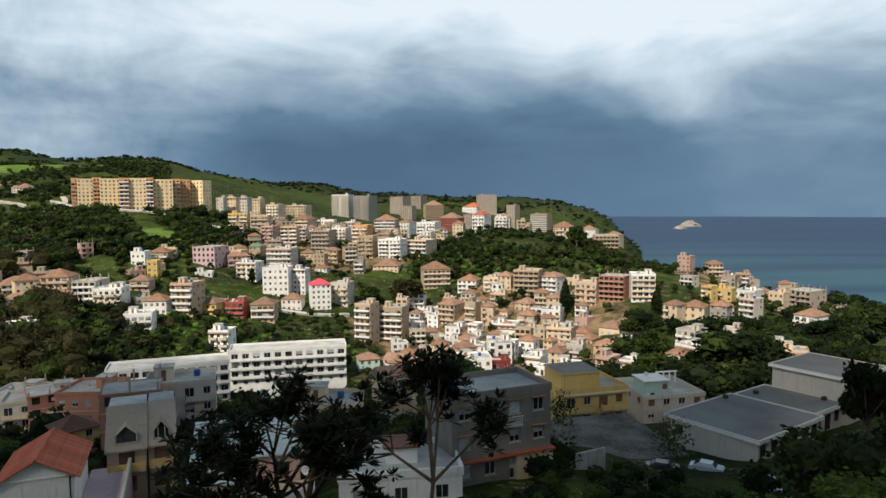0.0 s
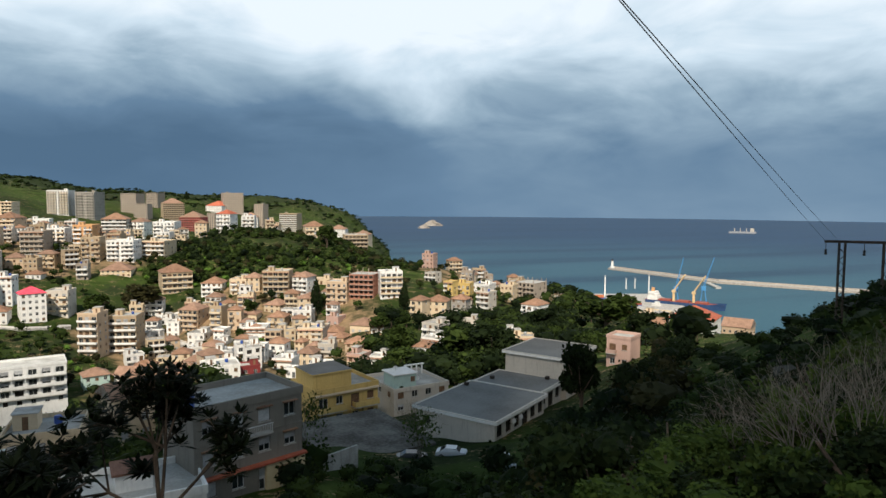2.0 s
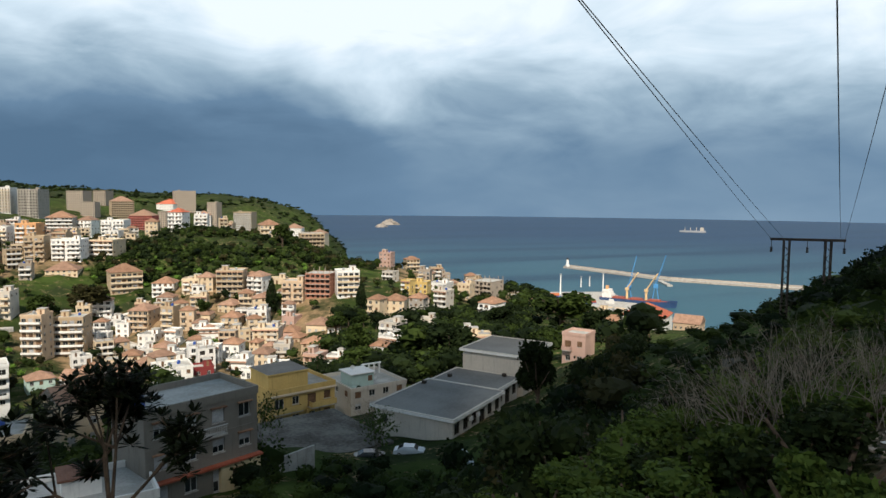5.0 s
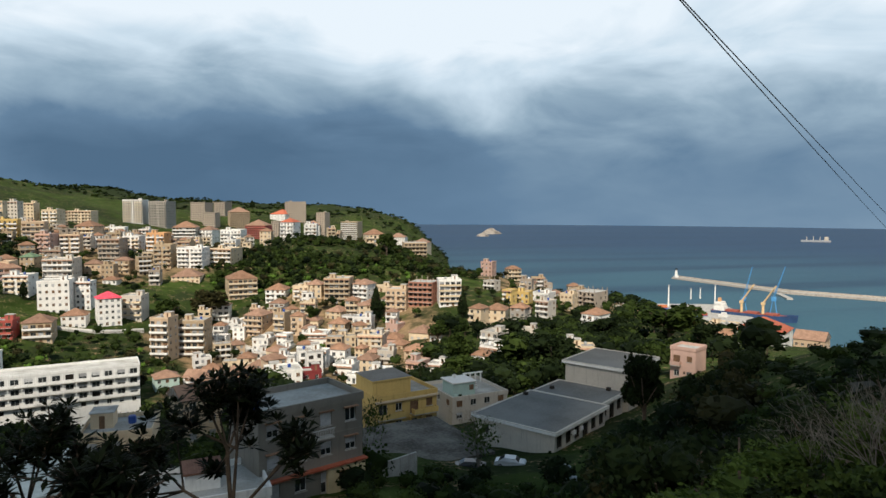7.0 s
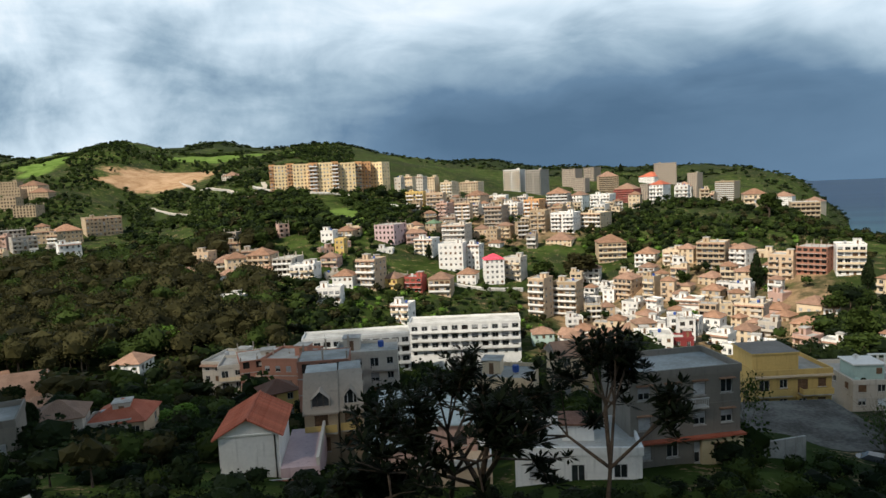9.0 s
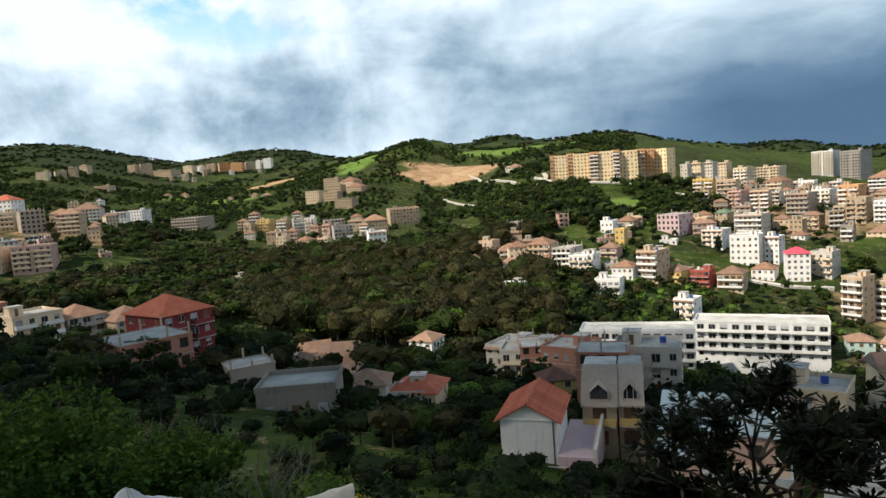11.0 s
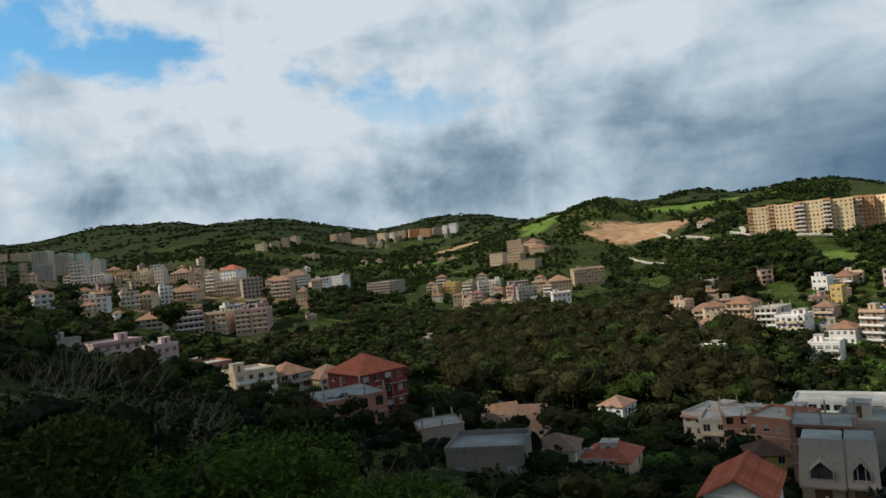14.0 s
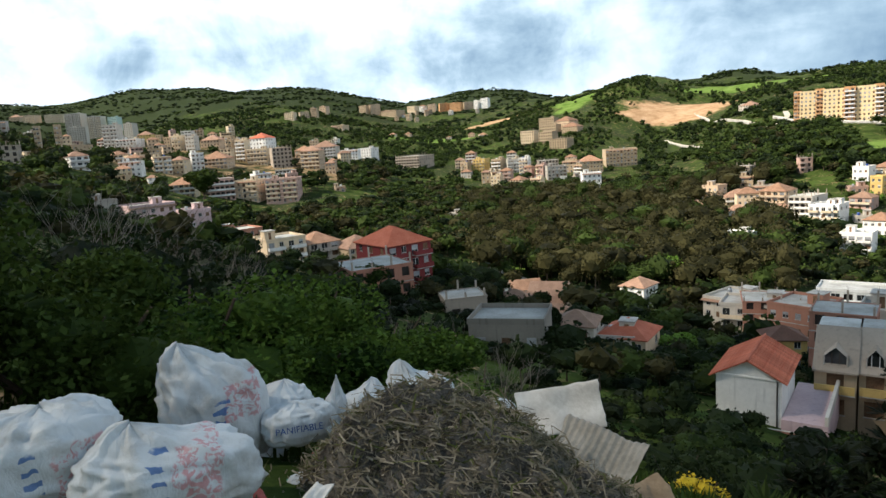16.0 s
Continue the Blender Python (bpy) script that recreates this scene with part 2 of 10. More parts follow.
def land_material():
    """Hillside: grass, scrub and bare soil by broad patches, with one scraped earth slope."""
    m = bpy.data.materials.new("hillside")
    m.use_nodes = True
    n = Nodes(m.node_tree)
    at = n.add("ShaderNodeNewGeometry").outputs["Position"]
    broad, mid_, fine = n.noise(at, 0.012, 5.0, 0.6), n.noise(at, 0.07, 5.0, 0.65), n.noise(at, 1.4, 4.0, 0.6)
    grass = n.mix(n.step(mid_, 0.35, 0.65), rgb((0.022, 0.036, 0.009)), rgb((0.058, 0.088, 0.02)))
    scrub = n.mix(fine, rgb((0.012, 0.02, 0.009)), rgb((0.04, 0.052, 0.02)))
    f = n.math("ADD", n.math("MULTIPLY", broad, 0.5), n.math("MULTIPLY", mid_, 0.5))
    c = n.mix(n.step(f, 0.47, 0.56), grass, scrub)
    soil = n.mix(fine, rgb((0.20, 0.13, 0.07)), rgb((0.36, 0.25, 0.15)))
    c = n.mix(n.step(n.math("ADD", n.math("MULTIPLY", fine, 0.5), n.math("MULTIPLY", n.noise(at, 0.2, 4.0), 0.5)), 0.55, 0.66), c, soil)
    wob = n.math("MULTIPLY", n.math("SUBTRACT", n.noise(at, 0.02, 5.0, 0.65), 0.5), 1.7)

    def patch(c, x, y, rx, ry, turn, colour):
        mp = n.add("ShaderNodeMapping", {0: at, 1: (x, y, 0), 2: (0, 0, radians(turn)), 3: (rx, ry, 1e6)}, vector_type="TEXTURE").outputs[0]
        r = n.add("ShaderNodeVectorMath", {0: mp}, operation="LENGTH").outputs[1]
        return n.mix(n.step(n.math("ADD", r, wob), 1.12, 0.88), c, colour)

    ochre = n.mix(n.step(mid_, 0.3, 0.7), rgb((0.28, 0.17, 0.09)), rgb((0.45, 0.30, 0.18)))
    meadow = n.mix(n.step(mid_, 0.35, 0.65), rgb((0.075, 0.13, 0.022)), rgb((0.14, 0.21, 0.05)))
    dry = n.mix(n.step(mid_, 0.35, 0.65), scrub, soil)
    c = patch(c, -2445, 520, 950, 950, 78, scrub)
    c = patch(c, -1761, 1144, 560, 560, 57, scrub)
    c = patch(c, -1947, 787, 700, 700, 68, scrub)
    c = patch(c, -1981, 278, 820, 820, 82, scrub)
    c = patch(c, -2165, 1250, 700, 700, 60, scrub)
    c = patch(c, -80, 504, 75, 75, 9, dry)
    c = patch(c, 23, 329, 65, 70, -4, dry)
    c = patch(c, -582, 145, 140, 140, 76, dry)
    c = patch(c, 202, 413, 60, 60, -26, dry)
    c = patch(c, -2364, 417, 1000, 620, 80, scrub)
    c = patch(c, -1907, 1286, 900, 420, 56, scrub)
    c = patch(c, -287, 1625, 900, 260, 10, scrub)
    c = patch(c, -775, 1457, 300, 300, 28, scrub)
    c = patch(c, -580, 765, 75, 62, 37, ochre)
    c = patch(c, -635, 959, 75, 45, 34, meadow)
    c = patch(c, -554, 1008, 60, 40, 29, meadow)
    c = patch(c, -813, 813, 40, 90, 45, meadow)
    c = patch(c, -260, 203, 22, 26, 52, meadow)
    c = patch(c, -207, 174, 16, 14, 50, meadow)
    c = patch(c, -180, 445, 26, 30, 22, meadow)
    c = patch(c, -848, 530, 70, 30, 58, meadow)
    c = patch(c, -926, 763, 70, 20, 50, ochre)
    midden = n.mix(n.step(n.noise(at, 5.0, 6.0, 0.7), 0.4, 0.62), rgb((0.03, 0.027, 0.02)), rgb((0.15, 0.13, 0.1)))
    c = patch(c, 6.7, 3.4, 1.6, 3.2, -63, midden)
    b = n.add("ShaderNodeBump", {"Strength": 0.6, "Distance": 0.3, "Height": fine})
    p = n.add("ShaderNodeBsdfPrincipled", {"Base Color": c, "Roughness": 0.95, "Normal": b.outputs[0], "Specular IOR Level": 0.02})
    n.add("ShaderNodeOutputMaterial", {0: p.outputs[0]})
    return m


def sea_material():
    m = bpy.data.materials.new("sea_water")
    m.use_nodes = True
    n = Nodes(m.node_tree)
    at = n.add("ShaderNodeNewGeometry").outputs["Position"]
    streak = n.noise(n.add("ShaderNodeMapping", {0: at, 2: (0, 0, radians(-35)), 3: (0.0007, 0.006, 1)}).outputs[0], 1.0, 4.0, 0.55, 0.5)
    x = n.add("ShaderNodeVectorMath", {0: at}, operation="LENGTH").outputs[1]
    shelf = n.mix(n.step(x, 800.0, 2600.0), rgb((0.035, 0.095, 0.13)), rgb((0.011, 0.038, 0.085)))
    c = n.mix(n.step(streak, 0.42, 0.68, 0.0, 0.75), shelf, rgb((0.008, 0.03, 0.065)))
    chop = n.noise(at, 0.12, 5.0, 0.65)
    b = n.add("ShaderNodeBump", {"Strength": 0.5, "Distance": 1.0, "Height": chop})
    p = n.add("ShaderNodeBsdfPrincipled", {"Base Color": c, "Roughness": 0.5, "Normal": b.outputs[0], "IOR": 1.33, "Specular IOR Level": 0.12})
    n.add("ShaderNodeOutputMaterial", {0: p.outputs[0]})
    return m


# ---- the lie of the land: spot heights as (bearing to the left of +y in degrees, distance, height) ----
SPOTS_NEAR = [
    (0, 0, 128.5), (55, 3.4, 128.2), (90, 4, 128.5), (35, 6, 126.8), (0, 7, 125.8), (-35, 7, 127.2), (-60, 10, 128.6),
    (-90, 8, 129.5), (66, 11, 126.2), (90, 30, 124.5), (33, 22, 117.5), (0, 17, 119.5), (-20, 28, 114), (-37, 32, 117),
    (-46, 24, 122), (-53, 38, 122.5), (-51, 70, 119), (-62, 40, 128), (-41, 110, 105), (-24, 62, 100), (-17, 92, 95.5),
    (-9, 68, 101), (20, 55, 102), (32, 68, 101.2), (48, 50, 108), (64, 60, 111), (78, 100, 114)]
SPOTS_TOWN = [
    (59, 150, 98), (47, 120, 95), (36, 200, 76), (14, 250, 58), (5, 330, 57), (2, 370, 59), (-3, 250, 66), (-10, 330, 62),
    (-4, 540, 102), (-4, 570, 107), (-12, 570, 94), (-15, 540, 78), (-21, 560, 68), (-28, 430, 66), (-31, 520, 58),
    (-23, 320, 68), (24, 560, 122), (31, 600, 126), (30, 250, 76), (30, 370, 83), (13, 390, 76), (9, 370, 70), (4, 480, 91),
    (2, 430, 76), (14, 540, 102), (-20, 130, 89), (-28, 105, 95.3), (-45, 420, 52), (-39, 480, 42), (3, 150, 82), (15, 150, 79)]
SPOTS_LEFT = [
    (18, 700, 130), (70, 420, 101), (75, 520, 122), (77, 700, 146), (88, 600, 150), (68, 440, 107), (58, 500, 94), (50, 260, 79),
    (42, 400, 85), (47, 550, 95), (39, 900, 130), (53, 1500, 192), (60, 1500, 190),
    (32, 1000, 160), 
    (-14, 1500, 78), (-17, 1500, -15), (9, 900, 112), (2, 750, 88), (-5, 720, 76), (-11, 720, 55), (-6, 1000, 62), (64, 800, 130), (60, 1900, 240),
    (45, 1900, 215), (83, 1400, 180)]
SPOTS_ROUND = [
    (-17, 660, 20), (-25, 690, 8), (-40, 700, 6), (-55, 650, 20), (-33, 820, -12), (-24, 900, -25), (-50, 900, -20), (-35, 1600, -40),
    (-17, 3000, -60), (-35, 4900, -80), (-60, 3000, -60), (-75, 300, 110), (-75, 900, 40), (-75, 2500, -40), (-110, 60, 148),
    (-110, 400, 190), (180, 30, 140), (180, 120, 168), (180, 500, 240), (125, 50, 138), (125, 400, 200), (120, 2000, 330),
    (180, 2500, 380), (-120, 2500, 120), (0, 3500, 90), (20, 4000, 160), (60, 4000, 240), (110, 4500, 300), (-10, 2600, 20)]

SPOTS_PEAKS = [
    (88.6, 2300, 315), (84.6, 2300, 305), (79.5, 2300, 353), (77.5, 2300, 337), (75.7, 2400, 361), (72.5, 2400, 333),
    (70.3, 2400, 338), (64.4, 2400, 315), (60.3, 2200, 265), (55.5, 2300, 277), (52.7, 2300, 291), (49.0, 2200, 264),
    (39.9, 1150, 207), (35.5, 1500, 213), (31.9, 1750, 246), (29.9, 1700, 221), (23.1, 1600, 220), (17.5, 1600, 176),
    (10.8, 1800, 172), (6.1, 1800, 142), (4.0, 1700, 143), (-5.6, 1500, 128), (-9.4, 1500, 124), (-12.2, 1500, 102)]


def warped(x, y):
    d = np.hypot(x, y) + 1e-9
    k = np.log1p(d / 20) / d
    return x * k, y * k


def spline(spots):
    a, d, z = np.array(spots, float).T
    u, v = warped(-np.sin(np.radians(a)) * d, np.cos(np.radians(a)) * d)
    r = np.hypot(u[:, None] - u, v[:, None] - v)
    n = len(u)
    m = np.zeros((n + 3, n + 3))
    m[:n, :n] = np.where(r > 0, r * r * np.log(r + 1e-12), 0) + np.eye(n) * 0.002
    m[:n, n:] = np.stack([np.ones(n), u, v], 1)
    m[n:, :n] = m[:n, n:].T
    return u, v, np.linalg.solve(m, np.concatenate([z, [0, 0, 0]]))


LAND = spline(SPOTS_NEAR + SPOTS_TOWN + SPOTS_LEFT + SPOTS_ROUND + SPOTS_PEAKS)


def ground(x, y):
    """Height of the land at x, y (numbers or arrays)."""
    x, y = np.asarray(x, float), np.asarray(y, float)
    us, vs, c = LAND
    u, v = warped(x, y)
    z = c[-3] + c[-2] * u + c[-1] * v
    if x.ndim == 0:
        q = (u - us) ** 2 + (v - vs) ** 2
        z = z + (c[:-3] * 0.5 * q * np.log(q + 1e-12)).sum()
    else:
        for a, b, k in zip(us, vs, c):
            q = (u - a) ** 2 + (v - b) ** 2
            z = z + k * 0.5 * q * np.log(q + 1e-12)
    d = np.hypot(x, y)
    rough = np.clip(d - 300, 0, 900) / 900
    z = z + rough * (5 * np.sin(x / 61 + 1.3 * np.sin(y / 83)) * np.sin(y / 47 + np.sin(x / 71)) + 2.5 * np.sin(x / 23 + y / 31) * np.sin(y / 19 - x / 37))
    near = np.clip(d / 30, 0, 1)
    return z + near * 0.25 * np.sin(x / 2.3 + np.sin(y / 3.1)) * np.sin(y / 2.7)

LAND_MAT, SEA_MAT = land_material(), sea_material()


def mesh_of(name, verts, faces, mats, index=None, smooth=False):
    me = bpy.data.meshes.new(name)
    me.from_pydata([tuple(v) for v in verts] if not isinstance(verts, np.ndarray) else verts.tolist(), [], faces.tolist() if isinstance(faces, np.ndarray) else faces)
    for m in mats:
        me.materials.append(m)
    if index is not None:
        me.polygons.foreach_set("material_index", index)
    if smooth:
        me.shade_smooth()
    me.update()
    return me


def build_land():
    az = np.radians(np.concatenate([np.arange(-75, 100, 0.45), np.arange(100, 285, 3.0)]))
    rad = np.concatenate([[0.4], np.geomspace(1.0, 4850, 190)])
    a, r = np.meshgrid(az, rad, indexing="ij")
    x, y = -np.sin(a) * r, np.cos(a) * r
    v = np.stack([x, y, ground(x, y)], -1).reshape(-1, 3)
    na, nr = a.shape
    i, j = np.meshgrid(np.arange(na), np.arange(nr - 1), indexing="ij")
    k = (i + 1) % na
    f = np.stack([i * nr + j, i * nr + j + 1, k * nr + j + 1, k * nr + j], -1).reshape(-1, 4)
    f = np.concatenate([f])
    cap = list(range(0, na * nr, nr))
    faces = f[:, ::-1].tolist() + [cap]
    me = mesh_of("ground", v, faces, [LAND_MAT], smooth=True)
    return tagged(new("ground", me), "green scrubby hillsides falling to a valley and the sea", "ground", kind="structure")


build_land()
ring = [(-math.sin(t) * 4900, math.cos(t) * 4900, 0) for t in np.linspace(0, 2 * math.pi, 120, endpoint=False)]
sea = tagged(new("sea", mesh_of("sea", [(0, 0, 0)] + ring, [(0, i + 1, (i + 1) % 120 + 1) for i in range(120)], [SEA_MAT])), "deep blue sea with darker wind streaks", "sea", kind="structure")


# ---- building kit ----
class Shape:
    """Collects the faces of one part."""

    def __init__(self):
        self.v, self.f, self.i, self.mats = [], [], [], []

    def face(self, pts, mat):
        if mat not in self.mats:
            self.mats.append(mat)
        n = len(self.v)
        self.v += [tuple(p) for p in pts]
        self.f.append(tuple(range(n, n + len(pts))))
        self.i.append(self.mats.index(mat))
        return self

    def box(self, x0, y0, z0, x1, y1, z1, mat, top=None):
        a, b, c, d = (x0, y0, z0), (x1, y0, z0), (x1, y1, z0), (x0, y1, z0)
        e, f, g, h = (x0, y0, z1), (x1, y0, z1), (x1, y1, z1), (x0, y1, z1)
        for q in ((d, c, b, a), (a, b, f, e), (b, c, g, f), (c, d, h, g), (d, a, e, h)):
            self.face(q, mat)
        return self.face((e, f, g, h), top or mat)

    def tube(self, p, q, r0, r1, mat, n=6):
        p, q = Vector(p), Vector(q)
        w = (q - p).normalized()
        s = w.orthogonal().normalized()
        t = w.cross(s)
        ring0 = [p + r0 * (math.cos(k) * s + math.sin(k) * t) for k in (2 * math.pi * j / n for j in range(n))]
        ring1 = [q + r1 * (math.cos(k) * s + math.sin(k) * t) for k in (2 * math.pi * j / n for j in range(n))]
        for j in range(n):
            self.face((ring0[j], ring0[(j + 1) % n], ring1[(j + 1) % n], ring1[j]), mat)
        self.face(ring1, mat)
        return self.face(ring0[::-1], mat)

    def lathe(self, profile, mat, n=16, at=(0, 0, 0)):
        rings = [[(at[0] + r * math.cos(2 * math.pi * j / n), at[1] + r * math.sin(2 * math.pi * j / n), at[2] + z) for j in range(n)] for r, z in profile]
        for lo, hi in zip(rings, rings[1:]):
            for j in range(n):
                self.face((lo[j], lo[(j + 1) % n], hi[(j + 1) % n], hi[j]), mat)
        return self

    def mesh(self, name, smooth=False):
        slot, verts, faces = {}, [], []
        for f in self.f:
            q = []
            for k in f:
                key = tuple(round(c, 4) for c in self.v[k])
                if key not in slot:
                    slot[key] = len(verts)
                    verts.append(self.v[k])
                if slot[key] not in q:
                    q.append(slot[key])
            faces.append(q)
        keep = [k for k, q in enumerate(faces) if len(q) > 2]
        return mesh_of(name, verts, [faces[k] for k in keep], self.mats, [self.i[k] for k in keep], smooth)


def part(name, shape, parent, label="", at=None, smooth=False):
    me = shape if isinstance(shape, bpy.types.Mesh) else shape.mesh(name, smooth)
    ob = new(name, me)
    ob.parent = parent
    if at is not None:
        ob.matrix_basis = at
    return tagged(ob, label)


def thing(name, x, y, z, yaw, label, category, group="", kind=""):
    ob = new(name)
    ob.matrix_basis = pose(x, y, z, 0, 0, yaw)
    ob.empty_display_size = 0.5
    return tagged(ob, label, category, group, kind)


KIT = {}
HOMES = []


def window_mesh(w, h, kind):
    """A window that sits 0.16 m deep in its opening; outside is -y. Shared by all of its size."""
    key = (round(w, 2), round(h, 2), kind)
    if key not in KIT:
        s = Shape()
        t = 0.07
        fm = IRON if kind == "bars" else FRAME_WHITE if kind != "brown" else SHUTTER_BROWN
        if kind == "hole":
            # no pane, only a sheet painted as room shade
            s.face(((0, 0.3, 0), (w, 0.3, 0), (w, 0.3, h), (0, 0.3, h)), ROOM_SHADE)
        else:
            for b in ((0, 0, t, h), (w - t, 0, w, h), (t, 0, w - t, t), (t, h - t, w - t, h), (w / 2 - t / 2, t, w / 2 + t / 2, h - t)):
                s.box(b[0], 0.1, b[1], b[2], 0.18, b[3], fm)
            s.face(((t, 0.15, t), (w - t, 0.15, t), (w - t, 0.15, h - t), (t, 0.15, h - t)), GLASS_DARK)
            s.box(-0.08, -0.1, -0.1, w + 0.08, 0.05, -0.01, CONCRETE)
        if kind in ("half", "shut", "brown"):
            drop = h * (0.5 if kind == "half" else 0.97)
            m = SHUTTER_BROWN if kind == "brown" else SHUTTER
            k = max(3, int(drop / 0.12))
            for j in range(k):
                z = h - drop * (j + 1) / k
                s.box(0.02, 0.05 + 0.02 * (j % 2), z, w - 0.02, 0.095, z + drop / k - 0.01, m)
        if kind == "bars":
            for j in range(6):
                s.box(w * (j + 0.5) / 6 - 0.012, -0.05, 0, w * (j + 0.5) / 6 + 0.012, -0.02, h, IRON)
        KIT[key] = s.mesh("window")
    return KIT[key]


def facade(s, w, z0, z1, openings, mat, place):
    """One wall with recessed openings, 0.2 m reveals and room shade painted on their backs. openings: (x, z, w, h).
    place: local (x, depth, z) to the part's space.
    """
    xs = sorted({0.0, w, *(o[0] for o in openings), *(o[0] + o[2] for o in openings)})
    zs = sorted({z0, z1, *(o[1] for o in openings), *(o[1] + o[3] for o in openings)})
    for zlo, zhi in zip(zs, zs[1:]):
        run = None
        for xlo, xhi in zip(xs, xs[1:]):
            cx, cz = (xlo + xhi) / 2, (zlo + zhi) / 2
            solid = not any(o[0] < cx < o[0] + o[2] and o[1] < cz < o[1] + o[3] for o in openings)
            if solid and run is None:
                run = xlo
            if not solid and run is not None:
                s.face([place(run, 0, zlo), place(xlo, 0, zlo), place(xlo, 0, zhi), place(run, 0, zhi)], mat)
                run = None
        if run is not None:
            s.face([place(run, 0, zlo), place(w, 0, zlo), place(w, 0, zhi), place(run, 0, zhi)], mat)
    for x, z, ow, oh in openings:
        c = [(x, z), (x + ow, z), (x + ow, z + oh), (x, z + oh)]
        for (xa, za), (xb, zb) in zip(c, c[1:] + c[:1]):
            s.face([place(xa, 0, za), place(xa, 0.3, za), place(xb, 0.3, zb), place(xb, 0, zb)], mat)
        # back of the recess, painted near-black in place of a shaded room
        s.face([place(x, 0.3, z), place(x + ow, 0.3, z), place(x + ow, 0.3, z + oh), place(x, 0.3, z + oh)], ROOM_SHADE)


def hip_roof(w, d, rise, mat, over=0.5, gable=False, across=False):
    """A pitched roof over 0..w by 0..d, thick at the eaves. gable: ridge runs along y, with the gable to the front."""
    s = Shape()
    t = 0.16
    x0, y0, x1, y1 = -over, -over, w + over, d + over
    drop = rise * over / (min(w, d) / 2)
    a, b, c, e = (x0, y0, -drop), (x1, y0, -drop), (x1, y1, -drop), (x0, y1, -drop)
    if gable:
        p, q = ((w / 2, y0, rise), (w / 2, y1, rise)) if not across else ((x0, d / 2, rise), (x1, d / 2, rise))
    elif w >= d:
        p, q = (d / 2, d / 2, rise), (w - d / 2, d / 2, rise)
    else:
        p, q = (w / 2, w / 2, rise), (w / 2, d - w / 2, rise)
    lift = lambda v: (v[0], v[1], v[2] + t)
    A, B, C, E, P, Q = map(lift, (a, b, c, e, p, q))
    if (w >= d and not gable) or (gable and across):
        tops = ((A, B, Q, P), (C, E, P, Q), (B, C, Q), (E, A, P))
        lows = ((a, p, q, b), (c, q, p, e), (b, q, c), (e, p, a))
    else:
        tops = ((A, B, P), (B, C, Q, P), (C, E, Q), (E, A, P, Q))
        lows = ((a, p, b), (b, p, q, c), (c, q, e), (e, q, p, a))
    for f in tops:
        s.face(f, mat)
    for f in lows:
        s.face(f, CONCRETE)
    for lo, hi in (((a, b), (B, A)), ((b, c), (C, B)), ((c, e), (E, C)), ((e, a), (A, E))):
        s.face((*lo, *hi), mat)
    return s


